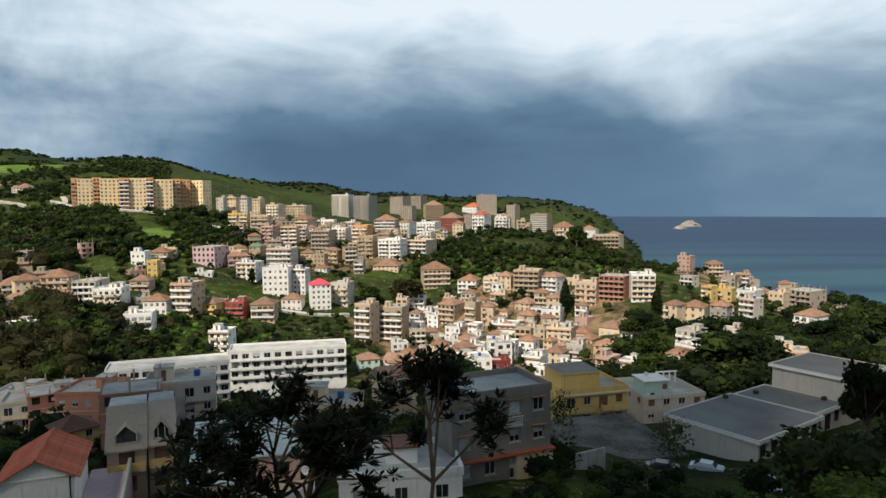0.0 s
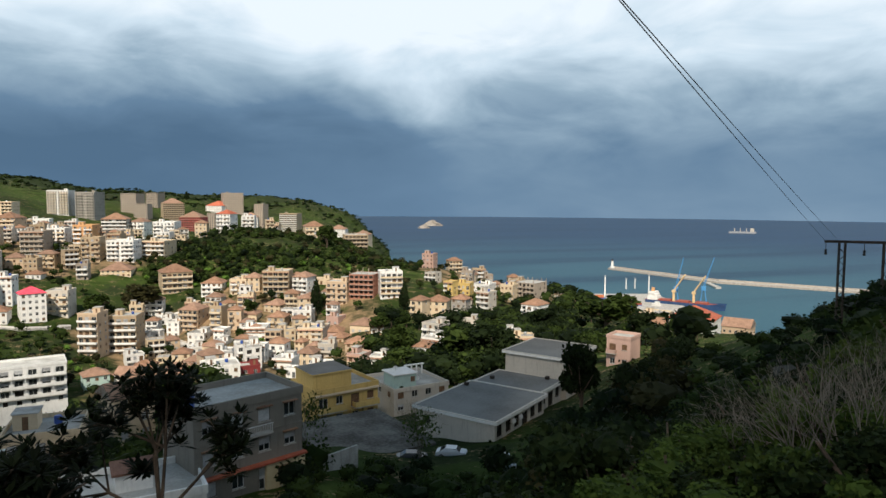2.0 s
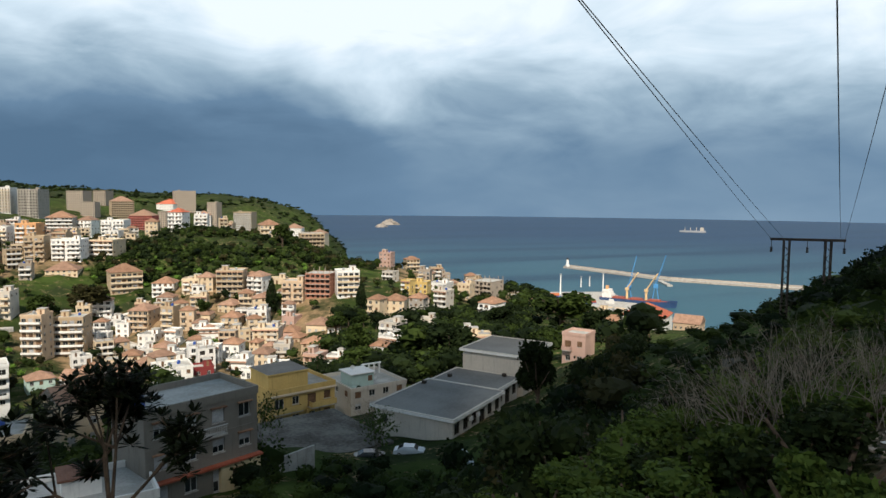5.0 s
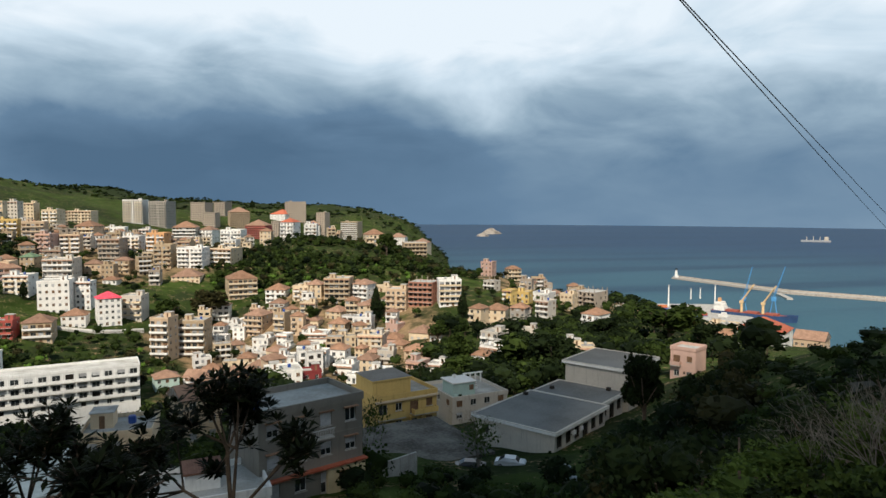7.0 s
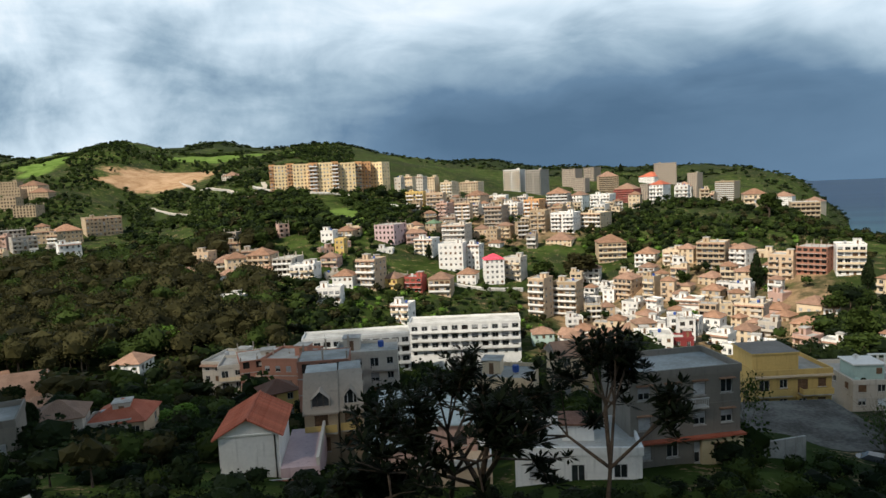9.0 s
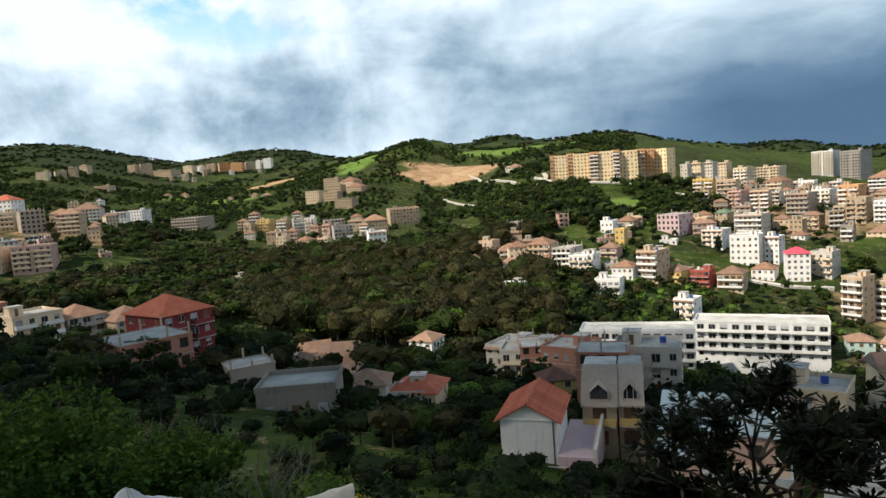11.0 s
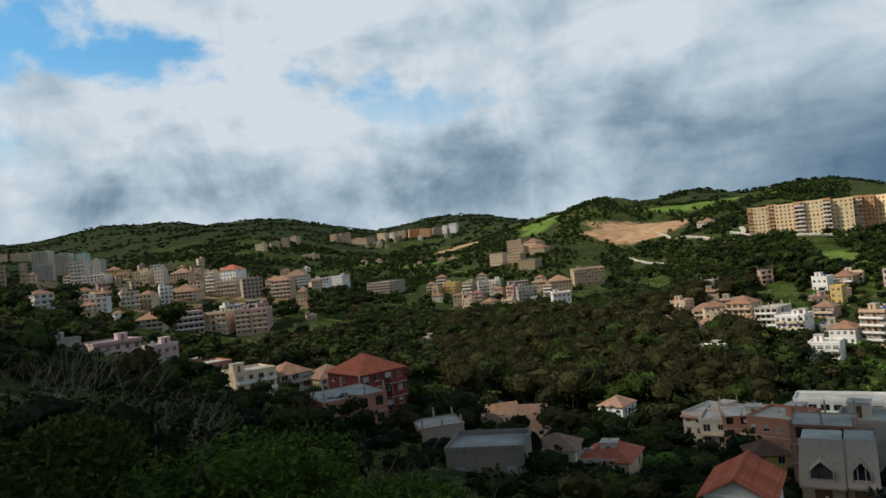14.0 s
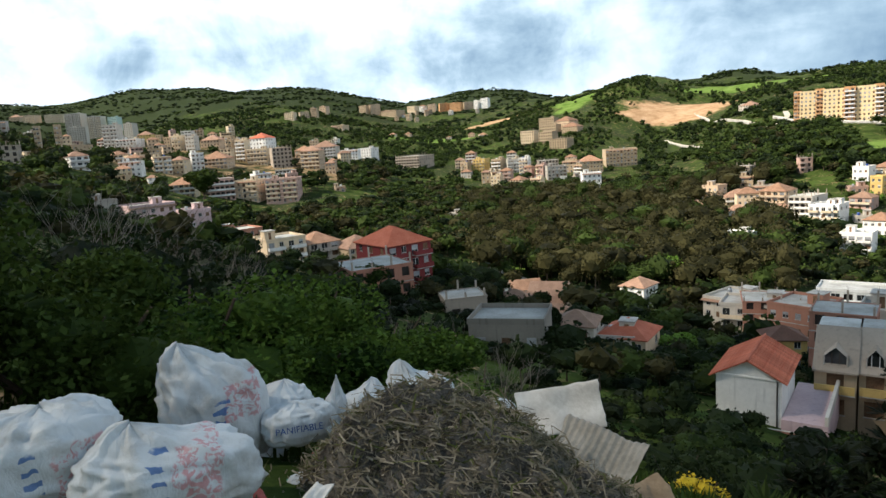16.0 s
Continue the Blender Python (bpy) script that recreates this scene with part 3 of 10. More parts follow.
def house(x, y, w, d, floors, yaw, wall="cream", roof="flat", cols=0, balcony=0, label="", name="house", rich=True, side="both", fh=3.0, sink=None, tiles=None, group="houses of the town", kinds=None, hut=True, z=None, category="house"):
    """A house of the town, its front to -y before it is turned. roof: flat, hip, gable, raw. balcony: 0 none, 1 some, 2 all along."""
    rnd = random.Random(int(x * 7 + y * 13 + w * 31))
    ca, sa = math.cos(radians(yaw)), math.sin(radians(yaw))
    corner = [(x + ca * u - sa * v, y + sa * u + ca * v) for u, v in ((-w / 2, 0), (w / 2, 0), (w / 2, d), (-w / 2, d))]
    g = [float(ground(*c)) for c in corner]
    z0 = min(g[:2]) if z is None else z
    low = (min(g) - z0) - 1.0
    home = thing(name, x, y, z0, yaw, label, category, group)
    HOMES.append((x - sa * d / 2, y + ca * d / 2, 0.5 * math.hypot(w, d)))
    away = math.hypot(x, y)
    seen_side = 1 if math.degrees(math.atan2(-x, y)) > yaw else -1
    mat = WALL[wall]
    top = floors * fh
    cols = cols or max(2, int(round(w / 2.9)))
    scols = max(1, int(d / 4.0))
    ww, wh = (1.25, 1.35) if roof != "raw" else (1.5, 1.7)
    kinds = kinds or (("hole",) if roof == "raw" else ("glass", "glass", "half", "brown", "brown", "glass", "shut"))
    walls = Shape()
    spots = []

    def openings(width, n, front):
        out = []
        pitch = width / n
        for k in range(floors):
            for c in range(n):
                if not front and rnd.random() < 0.35:
                    continue
                tall = front and balcony and k > 0 and (c % 2 == 0 or balcony == 2)
                door = front and k == 0 and c == n // 2
                o_w = min(ww * (1.7 if tall and balcony == 2 else 1.3 if tall else 1), pitch * 0.78)
                o_h = 2.15 if tall or door else wh
                out.append((pitch * (c + 0.5) - o_w / 2, k * fh + (0.1 if tall or door else 0.95), o_w, o_h))
        return out

    faces = [(w, cols, True, lambda a, b, c: (a - w / 2, b, c), pose(-w / 2, 0, 0)), (d, scols, False, lambda a, b, c: (w / 2 - b, a, c), pose(w / 2, 0, 0, 0, 0, 90)),
             (d, scols, False, lambda a, b, c: (-w / 2 + b, d - a, c), pose(-w / 2, d, 0, 0, 0, -90)), (w, cols, False, lambda a, b, c: (w / 2 - a, d - b, c), pose(w / 2, d, 0, 0, 0, 180))]
    for width, n, front, place, at in faces:
        ops = openings(width, n, front) if front or (rich and width == d and place(0, 0, 0)[0] * seen_side > 0) else []
        facade(walls, width, low, top, ops, mat, place)
        for ox, oz, ow, oh in ops:
            spots.append((at @ Matrix.Translation((ox, 0, oz)), ow, oh))
    walls.face([(-w / 2, 0, top), (w / 2, 0, top), (w / 2, d, top), (-w / 2, d, top)], SCREED)
    # string courses at each floor
    for k in range(1, floors):
        if not balcony:
            walls.box(-w / 2 - 0.06, -0.06, k * fh - 0.1, w / 2 + 0.06, -0.005, k * fh + 0.06, CONCRETE if wall in ("raw", "brick") else mat)
    part("wall", walls, home)
    for m, ow, oh in spots if away < 640 and roof != "raw" else ():
        part("window", window_mesh(ow, oh, rnd.choice(kinds)), home, at=m)
    if balcony:
        deep = 1.2
        rail = rnd.choice([mat, mat, WALL["white"], WALL["cream"]])
        rail = mat if wall in ("red", "maroon") else rail
        spans = [(-w / 2 + 0.2, w / 2 - 0.2)] if balcony == 2 else [(-w / 2 + 0.3, -w / 2 + w * 0.44)] + ([(w / 2 - w * 0.42, w / 2 - 0.3)] if w > 8 else [])
        for k in range(1, floors):
            for a, b in spans:
                s = Shape()
                z = k * fh
                s.box(a, -deep, z - 0.12, b, -0.002, z + 0.06, CONCRETE)
                s.box(a, -deep, z + 0.06, b, -deep + 0.1, z + 0.95, rail).box(a, -deep + 0.1, z + 0.06, a + 0.1, -0.002, z + 0.95, rail).box(b - 0.1, -deep + 0.1, z + 0.06, b, -0.002, z + 0.95, rail)
                if balcony == 2:
                    for c in range(1, cols):
                        s.box(a + (b - a) * c / cols - 0.1, -deep + 0.1, z + 0.06, a + (b - a) * c / cols + 0.1, -deep + 0.3, z + fh - 0.13, mat)
                part("balcony", s, home)
    if roof == "flat" and rnd.random() < 0.45 and away > 150 and name == "house":
        s = Shape()
        e = 0.75
        s.face([(-w / 2 - 0.3, -e, top - 0.45), (w / 2 + 0.3, -e, top - 0.45), (w / 2 + 0.3, -0.13, top - 0.02), (-w / 2 - 0.3, -0.13, top - 0.02)], TILE_OLD)
        s.face([(-w / 2 - 0.3, -e, top - 0.57), (-w / 2 - 0.3, -0.13, top - 0.14), (w / 2 + 0.3, -0.13, top - 0.14), (w / 2 + 0.3, -e, top - 0.57)], CONCRETE)
        s.face([(-w / 2 - 0.3, -e, top - 0.57), (w / 2 + 0.3, -e, top - 0.57), (w / 2 + 0.3, -e, top - 0.45), (-w / 2 - 0.3, -e, top - 0.45)], TILE_OLD)
        part("tile_eave", s, home)
    r = Shape()
    if roof == "flat" or roof == "raw":
        t, hgt = 0.2, 0.75 if roof == "flat" else 0.25
        o = 0.12
        r.box(-w / 2 - o, -o, top - 0.05, w / 2 + o, -o + t, top + hgt, mat).box(-w / 2 - o, d + o - t, top - 0.05, w / 2 + o, d + o, top + hgt, mat)
        r.box(-w / 2 - o, -o + t, top - 0.05, -w / 2 - o + t, d + o - t, top + hgt, mat).box(w / 2 + o - t, -o + t, top - 0.05, w / 2 + o, d + o - t, top + hgt, mat)
        r.box(-w / 2 - o + t, -o + t, top + 0.003, w / 2 + o - t, d + o - t, top + 0.12, SCREED)
        part("roof", r, home)
        if roof == "raw":
            for cx in np.linspace(-w / 2 + 0.3, w / 2 - 0.3, max(3, cols)):
                for cy in (0.3, d - 0.3):
                    s = Shape()
                    hh = rnd.uniform(0.8, 2.6)
                    s.box(cx - 0.15, cy - 0.15, top + 0.12, cx + 0.15, cy + 0.15, top + hh, WALL["raw"])
                    for dx in (-0.09, 0.09):
                        s.tube((cx + dx, cy, top + hh), (cx + dx * 1.5, cy + 0.05, top + hh + 0.9), 0.02, 0.015, IRON, 4)
                    part("column_stub", s, home)
        elif hut and w > 6:
            s = Shape()
            hx = rnd.choice([-1, 1]) * w * 0.25
            hw, hd = min(3.2, w * 0.4), min(3.4, d * 0.45)
            s.box(hx - hw / 2, d * 0.4, top + 0.12, hx + hw / 2, d * 0.4 + hd, top + 2.5, mat, SCREED)
            s.box(hx - hw / 2 - 0.2, d * 0.4 - 0.2, top + 2.5, hx + hw / 2 + 0.2, d * 0.4 + hd + 0.2, top + 2.66, CONCRETE)
            s.box(hx - 0.4, d * 0.4 - 0.03, top + 0.12, hx + 0.4, d * 0.4 - 0.004, top + 2.1, SHUTTER_BROWN)
            part("stair_hut", s, home)
            if rnd.random() < 0.5:
                tx = -hx * rnd.uniform(0.5, 1)
                s = Shape()
                s.lathe([(0, 0.3), (0.55, 0.3), (0.6, 0.5), (0.6, 1.3), (0.5, 1.5), (0, 1.55)], rnd.choice([BLUE, DISH_WHITE, STEEL]), 10, (tx, d * 0.5, top + 0.12))
                s.box(tx - 0.5, d * 0.5 - 0.5, top + 0.12, tx + 0.5, d * 0.5 + 0.5, top + 0.42, CONCRETE)
                part("water_tank", s, home)
    else:
        tm = tiles or rnd.choice([TILE, TILE, TILE_OLD])
        rr = hip_roof(w, d, min(w, d) * 0.5 * 0.55, tm, 0.45, roof in ("gable", "cross"), roof == "cross")
        part("roof", rr.mesh("roof"), home, at=pose(-w / 2, 0, top + 0.02))
        if roof in ("gable", "cross"):
            s = Shape()
            rise = min(w, d) * 0.275
            if roof == "gable":
                for yy in (0.02, d - 0.02):
                    s.face([(-w / 2, yy, top), (w / 2, yy, top), (0, yy, top + rise)], mat)
            else:
                for xx in (-w / 2 + 0.02, w / 2 - 0.02):
                    s.face([(xx, 0, top), (xx, d, top), (xx, d / 2, top + rise)], mat)
            part("gable_wall", s, home)
    return home


def join_things(things, name, label, category):
    """Joins things too many to count into one object of kind stuff."""
    vs, fs, idx, mats, n = [], [], [], [], 0
    for t in things:
        for ob in list(t.children):
            me, m = ob.data, t.matrix_basis @ ob.matrix_basis
            v = np.empty(len(me.vertices) * 3)
            me.vertices.foreach_get("co", v)
            r = np.array(m)
            vs.append(v.reshape(-1, 3) @ r[:3, :3].T + r[:3, 3])
            slot = []
            for q in me.materials:
                if q not in mats:
                    mats.append(q)
                slot.append(mats.index(q))
            for p in me.polygons:
                fs.append([k + n for k in p.vertices])
                idx.append(slot[p.material_index])
            n += len(me.vertices)
            bpy.data.objects.remove(ob)
        bpy.data.objects.remove(t)
    return tagged(new(name, mesh_of(name, np.concatenate(vs), fs, mats, idx)), label, category, kind="stuff")


# ---- the town, house by house ----
house(-278.3, 510.0, 5.0, 13.0, 8, 29, "orange", "flat", balcony=2, fh=2.87, label="tall orange plastered apartment section with stacked loggias", name="apartment_block", group="cream flats on the ridge", category="apartment building", hut=False)
house(-271.2, 511.6, 11.1, 13.0, 8, 28, "bright", "flat", balcony=0, fh=2.83, label="tall fresh cream painted apartment section with rows of small windows", name="apartment_block", group="cream flats on the ridge", category="apartment building", hut=False)
house(-264.4, 515.1, 6.1, 13.0, 8, 27, "orange", "flat", balcony=2, fh=2.95, label="tall orange plastered apartment section with stacked loggias", name="apartment_block", group="cream flats on the ridge", category="apartment building", hut=False)
house(-255.4, 517.4, 14.2, 13.0, 8, 26, "bright", "flat", balcony=0, fh=2.86, label="tall fresh cream painted apartment section with rows of small windows", name="apartment_block", group="cream flats on the ridge", category="apartment building", hut=False)
house(-245.5, 518.9, 7.1, 13.0, 8, 25, "orange", "flat", balcony=2, fh=3.02, label="tall orange plastered apartment section with stacked loggias", name="apartment_block", group="cream flats on the ridge", category="apartment building", hut=False)
house(-237.9, 524.6, 13.4, 13.0, 8, 24, "bright", "flat", balcony=0, fh=3.00, label="tall fresh cream painted apartment section with rows of small windows", name="apartment_block", group="cream flats on the ridge", category="apartment building", hut=False)
house(-229.9, 528.2, 5.8, 13.0, 8, 24, "orange", "flat", balcony=2, fh=3.10, label="tall orange plastered apartment section with stacked loggias", name="apartment_block", group="cream flats on the ridge", category="apartment building", hut=False)
house(-223.0, 536.5, 15.2, 13.0, 8, 23, "bright", "flat", balcony=0, fh=3.05, label="tall fresh cream painted apartment section with rows of small windows", name="apartment_block", group="cream flats on the ridge", category="apartment building", hut=False)
house(-215.9, 545.9, 6.4, 13.0, 8, 22, "orange", "flat", balcony=2, fh=3.13, label="tall orange plastered apartment section with stacked loggias", name="apartment_block", group="cream flats on the ridge", category="apartment building", hut=False)
house(-212.5, 555.8, 8.1, 13.0, 8, 21, "orange", "flat", balcony=0, fh=3.13, label="tall orange plastered apartment section with rows of small windows", name="apartment_block", group="cream flats on the ridge", category="apartment building", hut=False)
house(-208.1, 564.9, 15.1, 14.0, 8, -10, "bright", "flat", balcony=0, fh=3.17, label="tall fresh cream painted apartment section with rows of small windows", name="apartment_block", group="cream flats on the ridge", category="apartment building", hut=False)
house(-191.1, 576.2, 6.7, 7.6, 4, -10, "pale", "flat", balcony=0, fh=3.11, label="pale grey plastered four-storey house with flat roof")
house(-185.8, 591.6, 8.1, 8.6, 4, -5, "cream", "flat", balcony=0, fh=3.32, label="cream plastered four-storey house with flat roof")
house(-182.6, 615.5, 8.1, 9.1, 5, -12, "pale", "flat", balcony=0, fh=2.86, label="pale grey plastered five-storey house with flat roof")
house(-179.2, 644.6, 8.6, 9.7, 5, -13, "cream", "flat", balcony=0, fh=2.75, label="cream plastered five-storey house with flat roof")
house(-161.2, 528.0, 14.5, 13.6, 4, 5, "yellow", "flat", balcony=1, fh=3.05, label="yellow plastered four-storey house with flat roof and balconies")
house(-140.2, 513.2, 13.5, 12.6, 5, 3, "peach", "flat", balcony=2, fh=3.26, label="peach plastered five-storey house with flat roof and long balconies")
house(-163.6, 644.6, 12.6, 14.2, 4, -14, "cream", "flat", balcony=1, fh=3.12, label="cream plastered four-storey house with flat roof and balconies")
house(-143.7, 401.1, 14.3, 16.6, 4, -11, "lilac", "raw", balcony=0, fh=3.26, label="lilac pink four-storey house with unfinished roof columns")
house(-130.9, 415.9, 10.9, 11.6, 3, -5, "peach", "flat", balcony=1, fh=3.34, label="peach plastered three-storey house with flat roof and balconies")
house(-125.0, 443.8, 8.1, 9.1, 3, -13, "tan", "hip", balcony=0, fh=2.87, label="tan plastered three-storey house with hipped tile roof", tiles=TILE_GREEN)
house(-116.4, 394.2, 12.0, 12.8, 4, -6, "white", "flat", balcony=1, fh=2.80, label="white plastered four-storey house with flat roof and balconies")
house(-173.2, 379.4, 7.9, 8.4, 2, 2, "white", "flat", balcony=0, fh=3.63, label="white plastered two-storey house with flat roof")
house(-166.6, 391.0, 10.7, 10.8, 2, 5, "tan", "hip", balcony=1, fh=3.21, label="tan plastered two-storey house with hipped tile roof and balconies")
house(-157.1, 360.3, 5.6, 5.9, 3, 1, "yellow", "flat", balcony=0, fh=3.10, label="yellow plastered three-storey house with flat roof")
house(-208.1, 326.3, 14.5, 12.9, 2, 41, "cream", "hip", balcony=1, fh=2.52, label="cream plastered two-storey house with hipped tile roof and balconies", tiles=TILE_OLD)
house(-193.4, 329.5, 13.4, 14.2, 3, 8, "peach", "hip", balcony=2, fh=2.56, label="peach plastered three-storey house with hipped tile roof and long balconies")
house(-195.4, 305.9, 9.8, 8.7, 1, 41, "white", "hip", balcony=0, fh=3.97, label="white plastered one-storey house with hipped tile roof", tiles=TILE_OLD)
house(-178.9, 313.6, 8.5, 8.0, 2, 18, "cream", "hip", balcony=0, fh=2.41, label="cream plastered two-storey house with hipped tile roof", tiles=TILE_OLD)
house(-169.2, 313.3, 10.2, 10.3, 4, 10, "pale", "raw", balcony=2, fh=2.80, label="pale grey plastered four-storey house with unfinished roof columns and long balconies")
house(-157.2, 308.2, 10.4, 11.0, 3, 5, "white", "flat", balcony=1, fh=2.96, label="white plastered three-storey house with flat roof and balconies")
house(-134.3, 309.1, 10.4, 10.5, 2, 5, "white", "hip", balcony=0, fh=3.43, label="white plastered two-storey house with hipped tile roof")
house(-123.8, 314.6, 10.7, 12.3, 5, -9, "peach", "flat", balcony=2, fh=3.12, label="peach plastered five-storey house with flat roof and long balconies")
house(-114.8, 323.3, 9.2, 10.6, 2, -11, "yellow", "hip", balcony=1, fh=3.28, label="yellow plastered two-storey house with hipped tile roof and balconies")
house(-103.6, 329.1, 9.3, 9.4, 3, -1, "red", "flat", balcony=2, fh=2.65, label="red painted three-storey house with flat roof and long balconies")
house(-93.9, 342.4, 11.1, 11.2, 2, -3, "tan", "hip", balcony=1, fh=3.30, label="tan plastered two-storey house with hipped tile roof and balconies")
house(-430.7, 682.5, 10.7, 10.1, 3, 20, "pale", "flat", balcony=0, fh=2.53, label="pale grey plastered three-storey house with flat roof")
house(-143.7, 520.6, 11.6, 12.3, 4, -7, "peach", "hip", balcony=1, fh=3.25, label="peach plastered four-storey house with hipped tile roof and balconies")
house(-164.3, 668.1, 18.4, 16.4, 4, 22, "tan", "flat", balcony=1, fh=2.91, label="tan plastered four-storey house with flat roof and balconies")
house(-156.1, 716.2, 20.8, 21.0, 5, -6, "cream", "flat", balcony=1, fh=2.91, label="cream plastered five-storey house with flat roof and balconies")
house(-120.8, 567.3, 14.7, 16.6, 4, -16, "peach", "hip", balcony=2, fh=2.75, label="peach plastered four-storey house with hipped tile roof and long balconies")
house(-131.6, 863.1, 22.3, 22.6, 9, -10, "white", "flat", balcony=1, fh=3.13, label="white plastered tall flats with flat roof and balconies", name="apartment_block", category="apartment building")
house(-103.2, 851.8, 21.3, 24.1, 10, -21, "grey", "flat", balcony=1, fh=3.12, label="grey rendered tall flats with flat roof and balconies", name="apartment_block", category="apartment building")
house(-108.9, 623.6, 15.1, 14.2, 3, -2, "white", "flat", balcony=0, fh=3.21, label="white plastered three-storey house with flat roof")
house(-128.3, 488.5, 9.4, 10.8, 5, -16, "pink", "flat", balcony=1, fh=2.79, label="pink plastered five-storey house with flat roof and balconies")
house(-114.6, 497.0, 12.2, 11.5, 5, 1, "peach", "flat", balcony=1, fh=2.84, label="peach plastered five-storey house with flat roof and balconies")
house(-90.1, 491.9, 13.9, 14.8, 5, -12, "raw", "flat", balcony=2, fh=3.13, label="raw concrete five-storey house with flat roof and long balconies")
house(-79.8, 512.9, 11.2, 11.8, 5, -13, "white", "flat", balcony=1, fh=2.82, label="white plastered five-storey house with flat roof and balconies")
house(-62.2, 500.2, 12.2, 13.0, 6, -15, "orange", "flat", balcony=1, fh=2.95, label="orange plastered six-storey flats with flat roof and balconies", name="apartment_block", category="apartment building")
house(-53.3, 612.7, 19.2, 18.0, 6, -7, "grey", "hip", balcony=2, fh=2.82, label="grey rendered six-storey flats with hipped tile roof and long balconies", name="apartment_block", category="apartment building")
house(-54.7, 470.9, 11.0, 11.2, 5, -12, "tan", "flat", balcony=1, fh=3.06, label="tan plastered five-storey house with flat roof and balconies")
house(-37.7, 469.5, 16.3, 16.5, 5, -14, "white", "flat", balcony=1, fh=2.72, label="white plastered five-storey house with flat roof and balconies")
house(-36.6, 621.0, 12.1, 13.7, 5, -25, "white", "hip", balcony=1, fh=2.94, label="white plastered five-storey house with hipped tile roof and balconies", tiles=TILE_OLD)
house(-14.8, 582.9, 16.9, 17.1, 5, -17, "white", "flat", balcony=1, fh=2.94, label="white plastered five-storey house with flat roof and balconies")
house(-18.9, 482.7, 15.1, 17.1, 4, -26, "cream", "flat", balcony=2, fh=2.97, label="cream plastered four-storey house with flat roof and long balconies")
house(-73.3, 1064.5, 22.5, 25.5, 9, -24, "raw", "raw", balcony=0, fh=3.16, label="raw concrete tall flats with unfinished roof columns", name="apartment_block", category="apartment building", rich=False)
house(-48.4, 1208.1, 20.4, 23.6, 8, -28, "raw", "raw", balcony=0, fh=3.03, label="raw concrete tall flats with unfinished roof columns", name="apartment_block", category="apartment building", rich=False)
house(-55.1, 1015.6, 18.1, 19.2, 7, -19, "raw", "raw", balcony=0, fh=3.03, label="raw concrete tall flats with unfinished roof columns", name="apartment_block", category="apartment building", rich=False)
house(-12.7, 1054.0, 29.0, 25.9, 9, 9, "tan", "hip", balcony=2, fh=3.04, label="tan plastered tall flats with hipped tile roof and long balconies", name="apartment_block", category="apartment building", rich=False)
house(8.4, 974.0, 29.2, 29.5, 7, -19, "red", "hip", balcony=2, fh=3.11, label="red painted tall flats with hipped tile roof and long balconies", name="apartment_block", category="apartment building")
house(37.5, 1031.4, 11.6, 11.7, 9, -20, "raw", "raw", balcony=0, fh=2.84, label="raw concrete tall flats with unfinished roof columns", name="apartment_block", category="apartment building", rich=False)
house(29.3, 556.3, 11.3, 12.8, 5, -31, "white", "hip", balcony=1, fh=3.09, label="white plastered five-storey house with hipped tile roof and balconies", tiles=TILE_RED)
house(80.2, 1202.4, 33.1, 29.5, 12, 4, "raw", "flat", balcony=0, fh=3.09, label="raw concrete tall flats with flat roof", name="apartment_block", category="apartment building", rich=False)
house(98.6, 1116.7, 25.5, 23.9, 7, -17, "white", "hip", balcony=0, fh=2.82, label="white plastered tall flats with hipped tile roof", name="apartment_block", category="apartment building", rich=False)
house(113.4, 1121.3, 15.9, 18.0, 12, -34, "raw", "flat", balcony=0, fh=3.11, label="raw concrete tall flats with flat roof", name="apartment_block", category="apartment building", rich=False)
house(47.7, 1199.1, 29.4, 33.9, 5, -33, "white", "hip", balcony=0, fh=2.74, label="white plastered five-storey house with hipped tile roof", tiles=TILE_RED, rich=False)
house(-38.4, 444.4, 16.9, 15.9, 2, -7, "cream", "hip", balcony=0, fh=2.31, label="cream plastered two-storey house with hipped tile roof", tiles=TILE_OLD)
house(-3.9, 423.0, 17.0, 15.2, 4, 9, "tan", "hip", balcony=2, fh=3.28, label="tan plastered four-storey house with hipped tile roof and long balconies")
house(-106.7, 434.1, 16.1, 16.2, 4, -5, "pale", "flat", balcony=2, fh=3.26, label="pale grey plastered four-storey house with flat roof and long balconies")
house(-92.6, 455.7, 9.7, 9.1, 2, -1, "peach", "hip", balcony=0, fh=3.69, label="peach plastered two-storey house with hipped tile roof", tiles=TILE_OLD)
house(-125.7, 412.3, 13.5, 12.0, 3, 25, "pink", "hip", balcony=2, fh=3.01, label="pink plastered three-storey house with hipped tile roof and long balconies")
house(-94.7, 376.3, 14.4, 13.5, 5, 2, "white", "flat", balcony=0, fh=3.30, label="white plastered five-storey house with flat roof")
house(-83.5, 386.1, 7.5, 8.0, 5, -10, "white", "flat", balcony=0, fh=2.93, label="white plastered five-storey house with flat roof")
house(-66.6, 363.0, 10.6, 9.5, 5, 19, "white", "hip", balcony=0, fh=2.86, label="white plastered five-storey house with crimson sheet roof", tiles=TILE_PINK)
house(-58.7, 374.5, 10.0, 10.6, 4, -13, "pale", "flat", balcony=1, fh=3.29, label="pale grey plastered four-storey house with flat roof and balconies")
house(-81.8, 357.8, 10.7, 10.0, 2, 1, "white", "hip", balcony=0, fh=3.21, label="white plastered two-storey house with hipped tile roof")
house(-90.4, 332.0, 11.6, 10.9, 3, 3, "tan", "hip", balcony=2, fh=3.31, label="tan plastered three-storey house with hipped tile roof and long balconies")
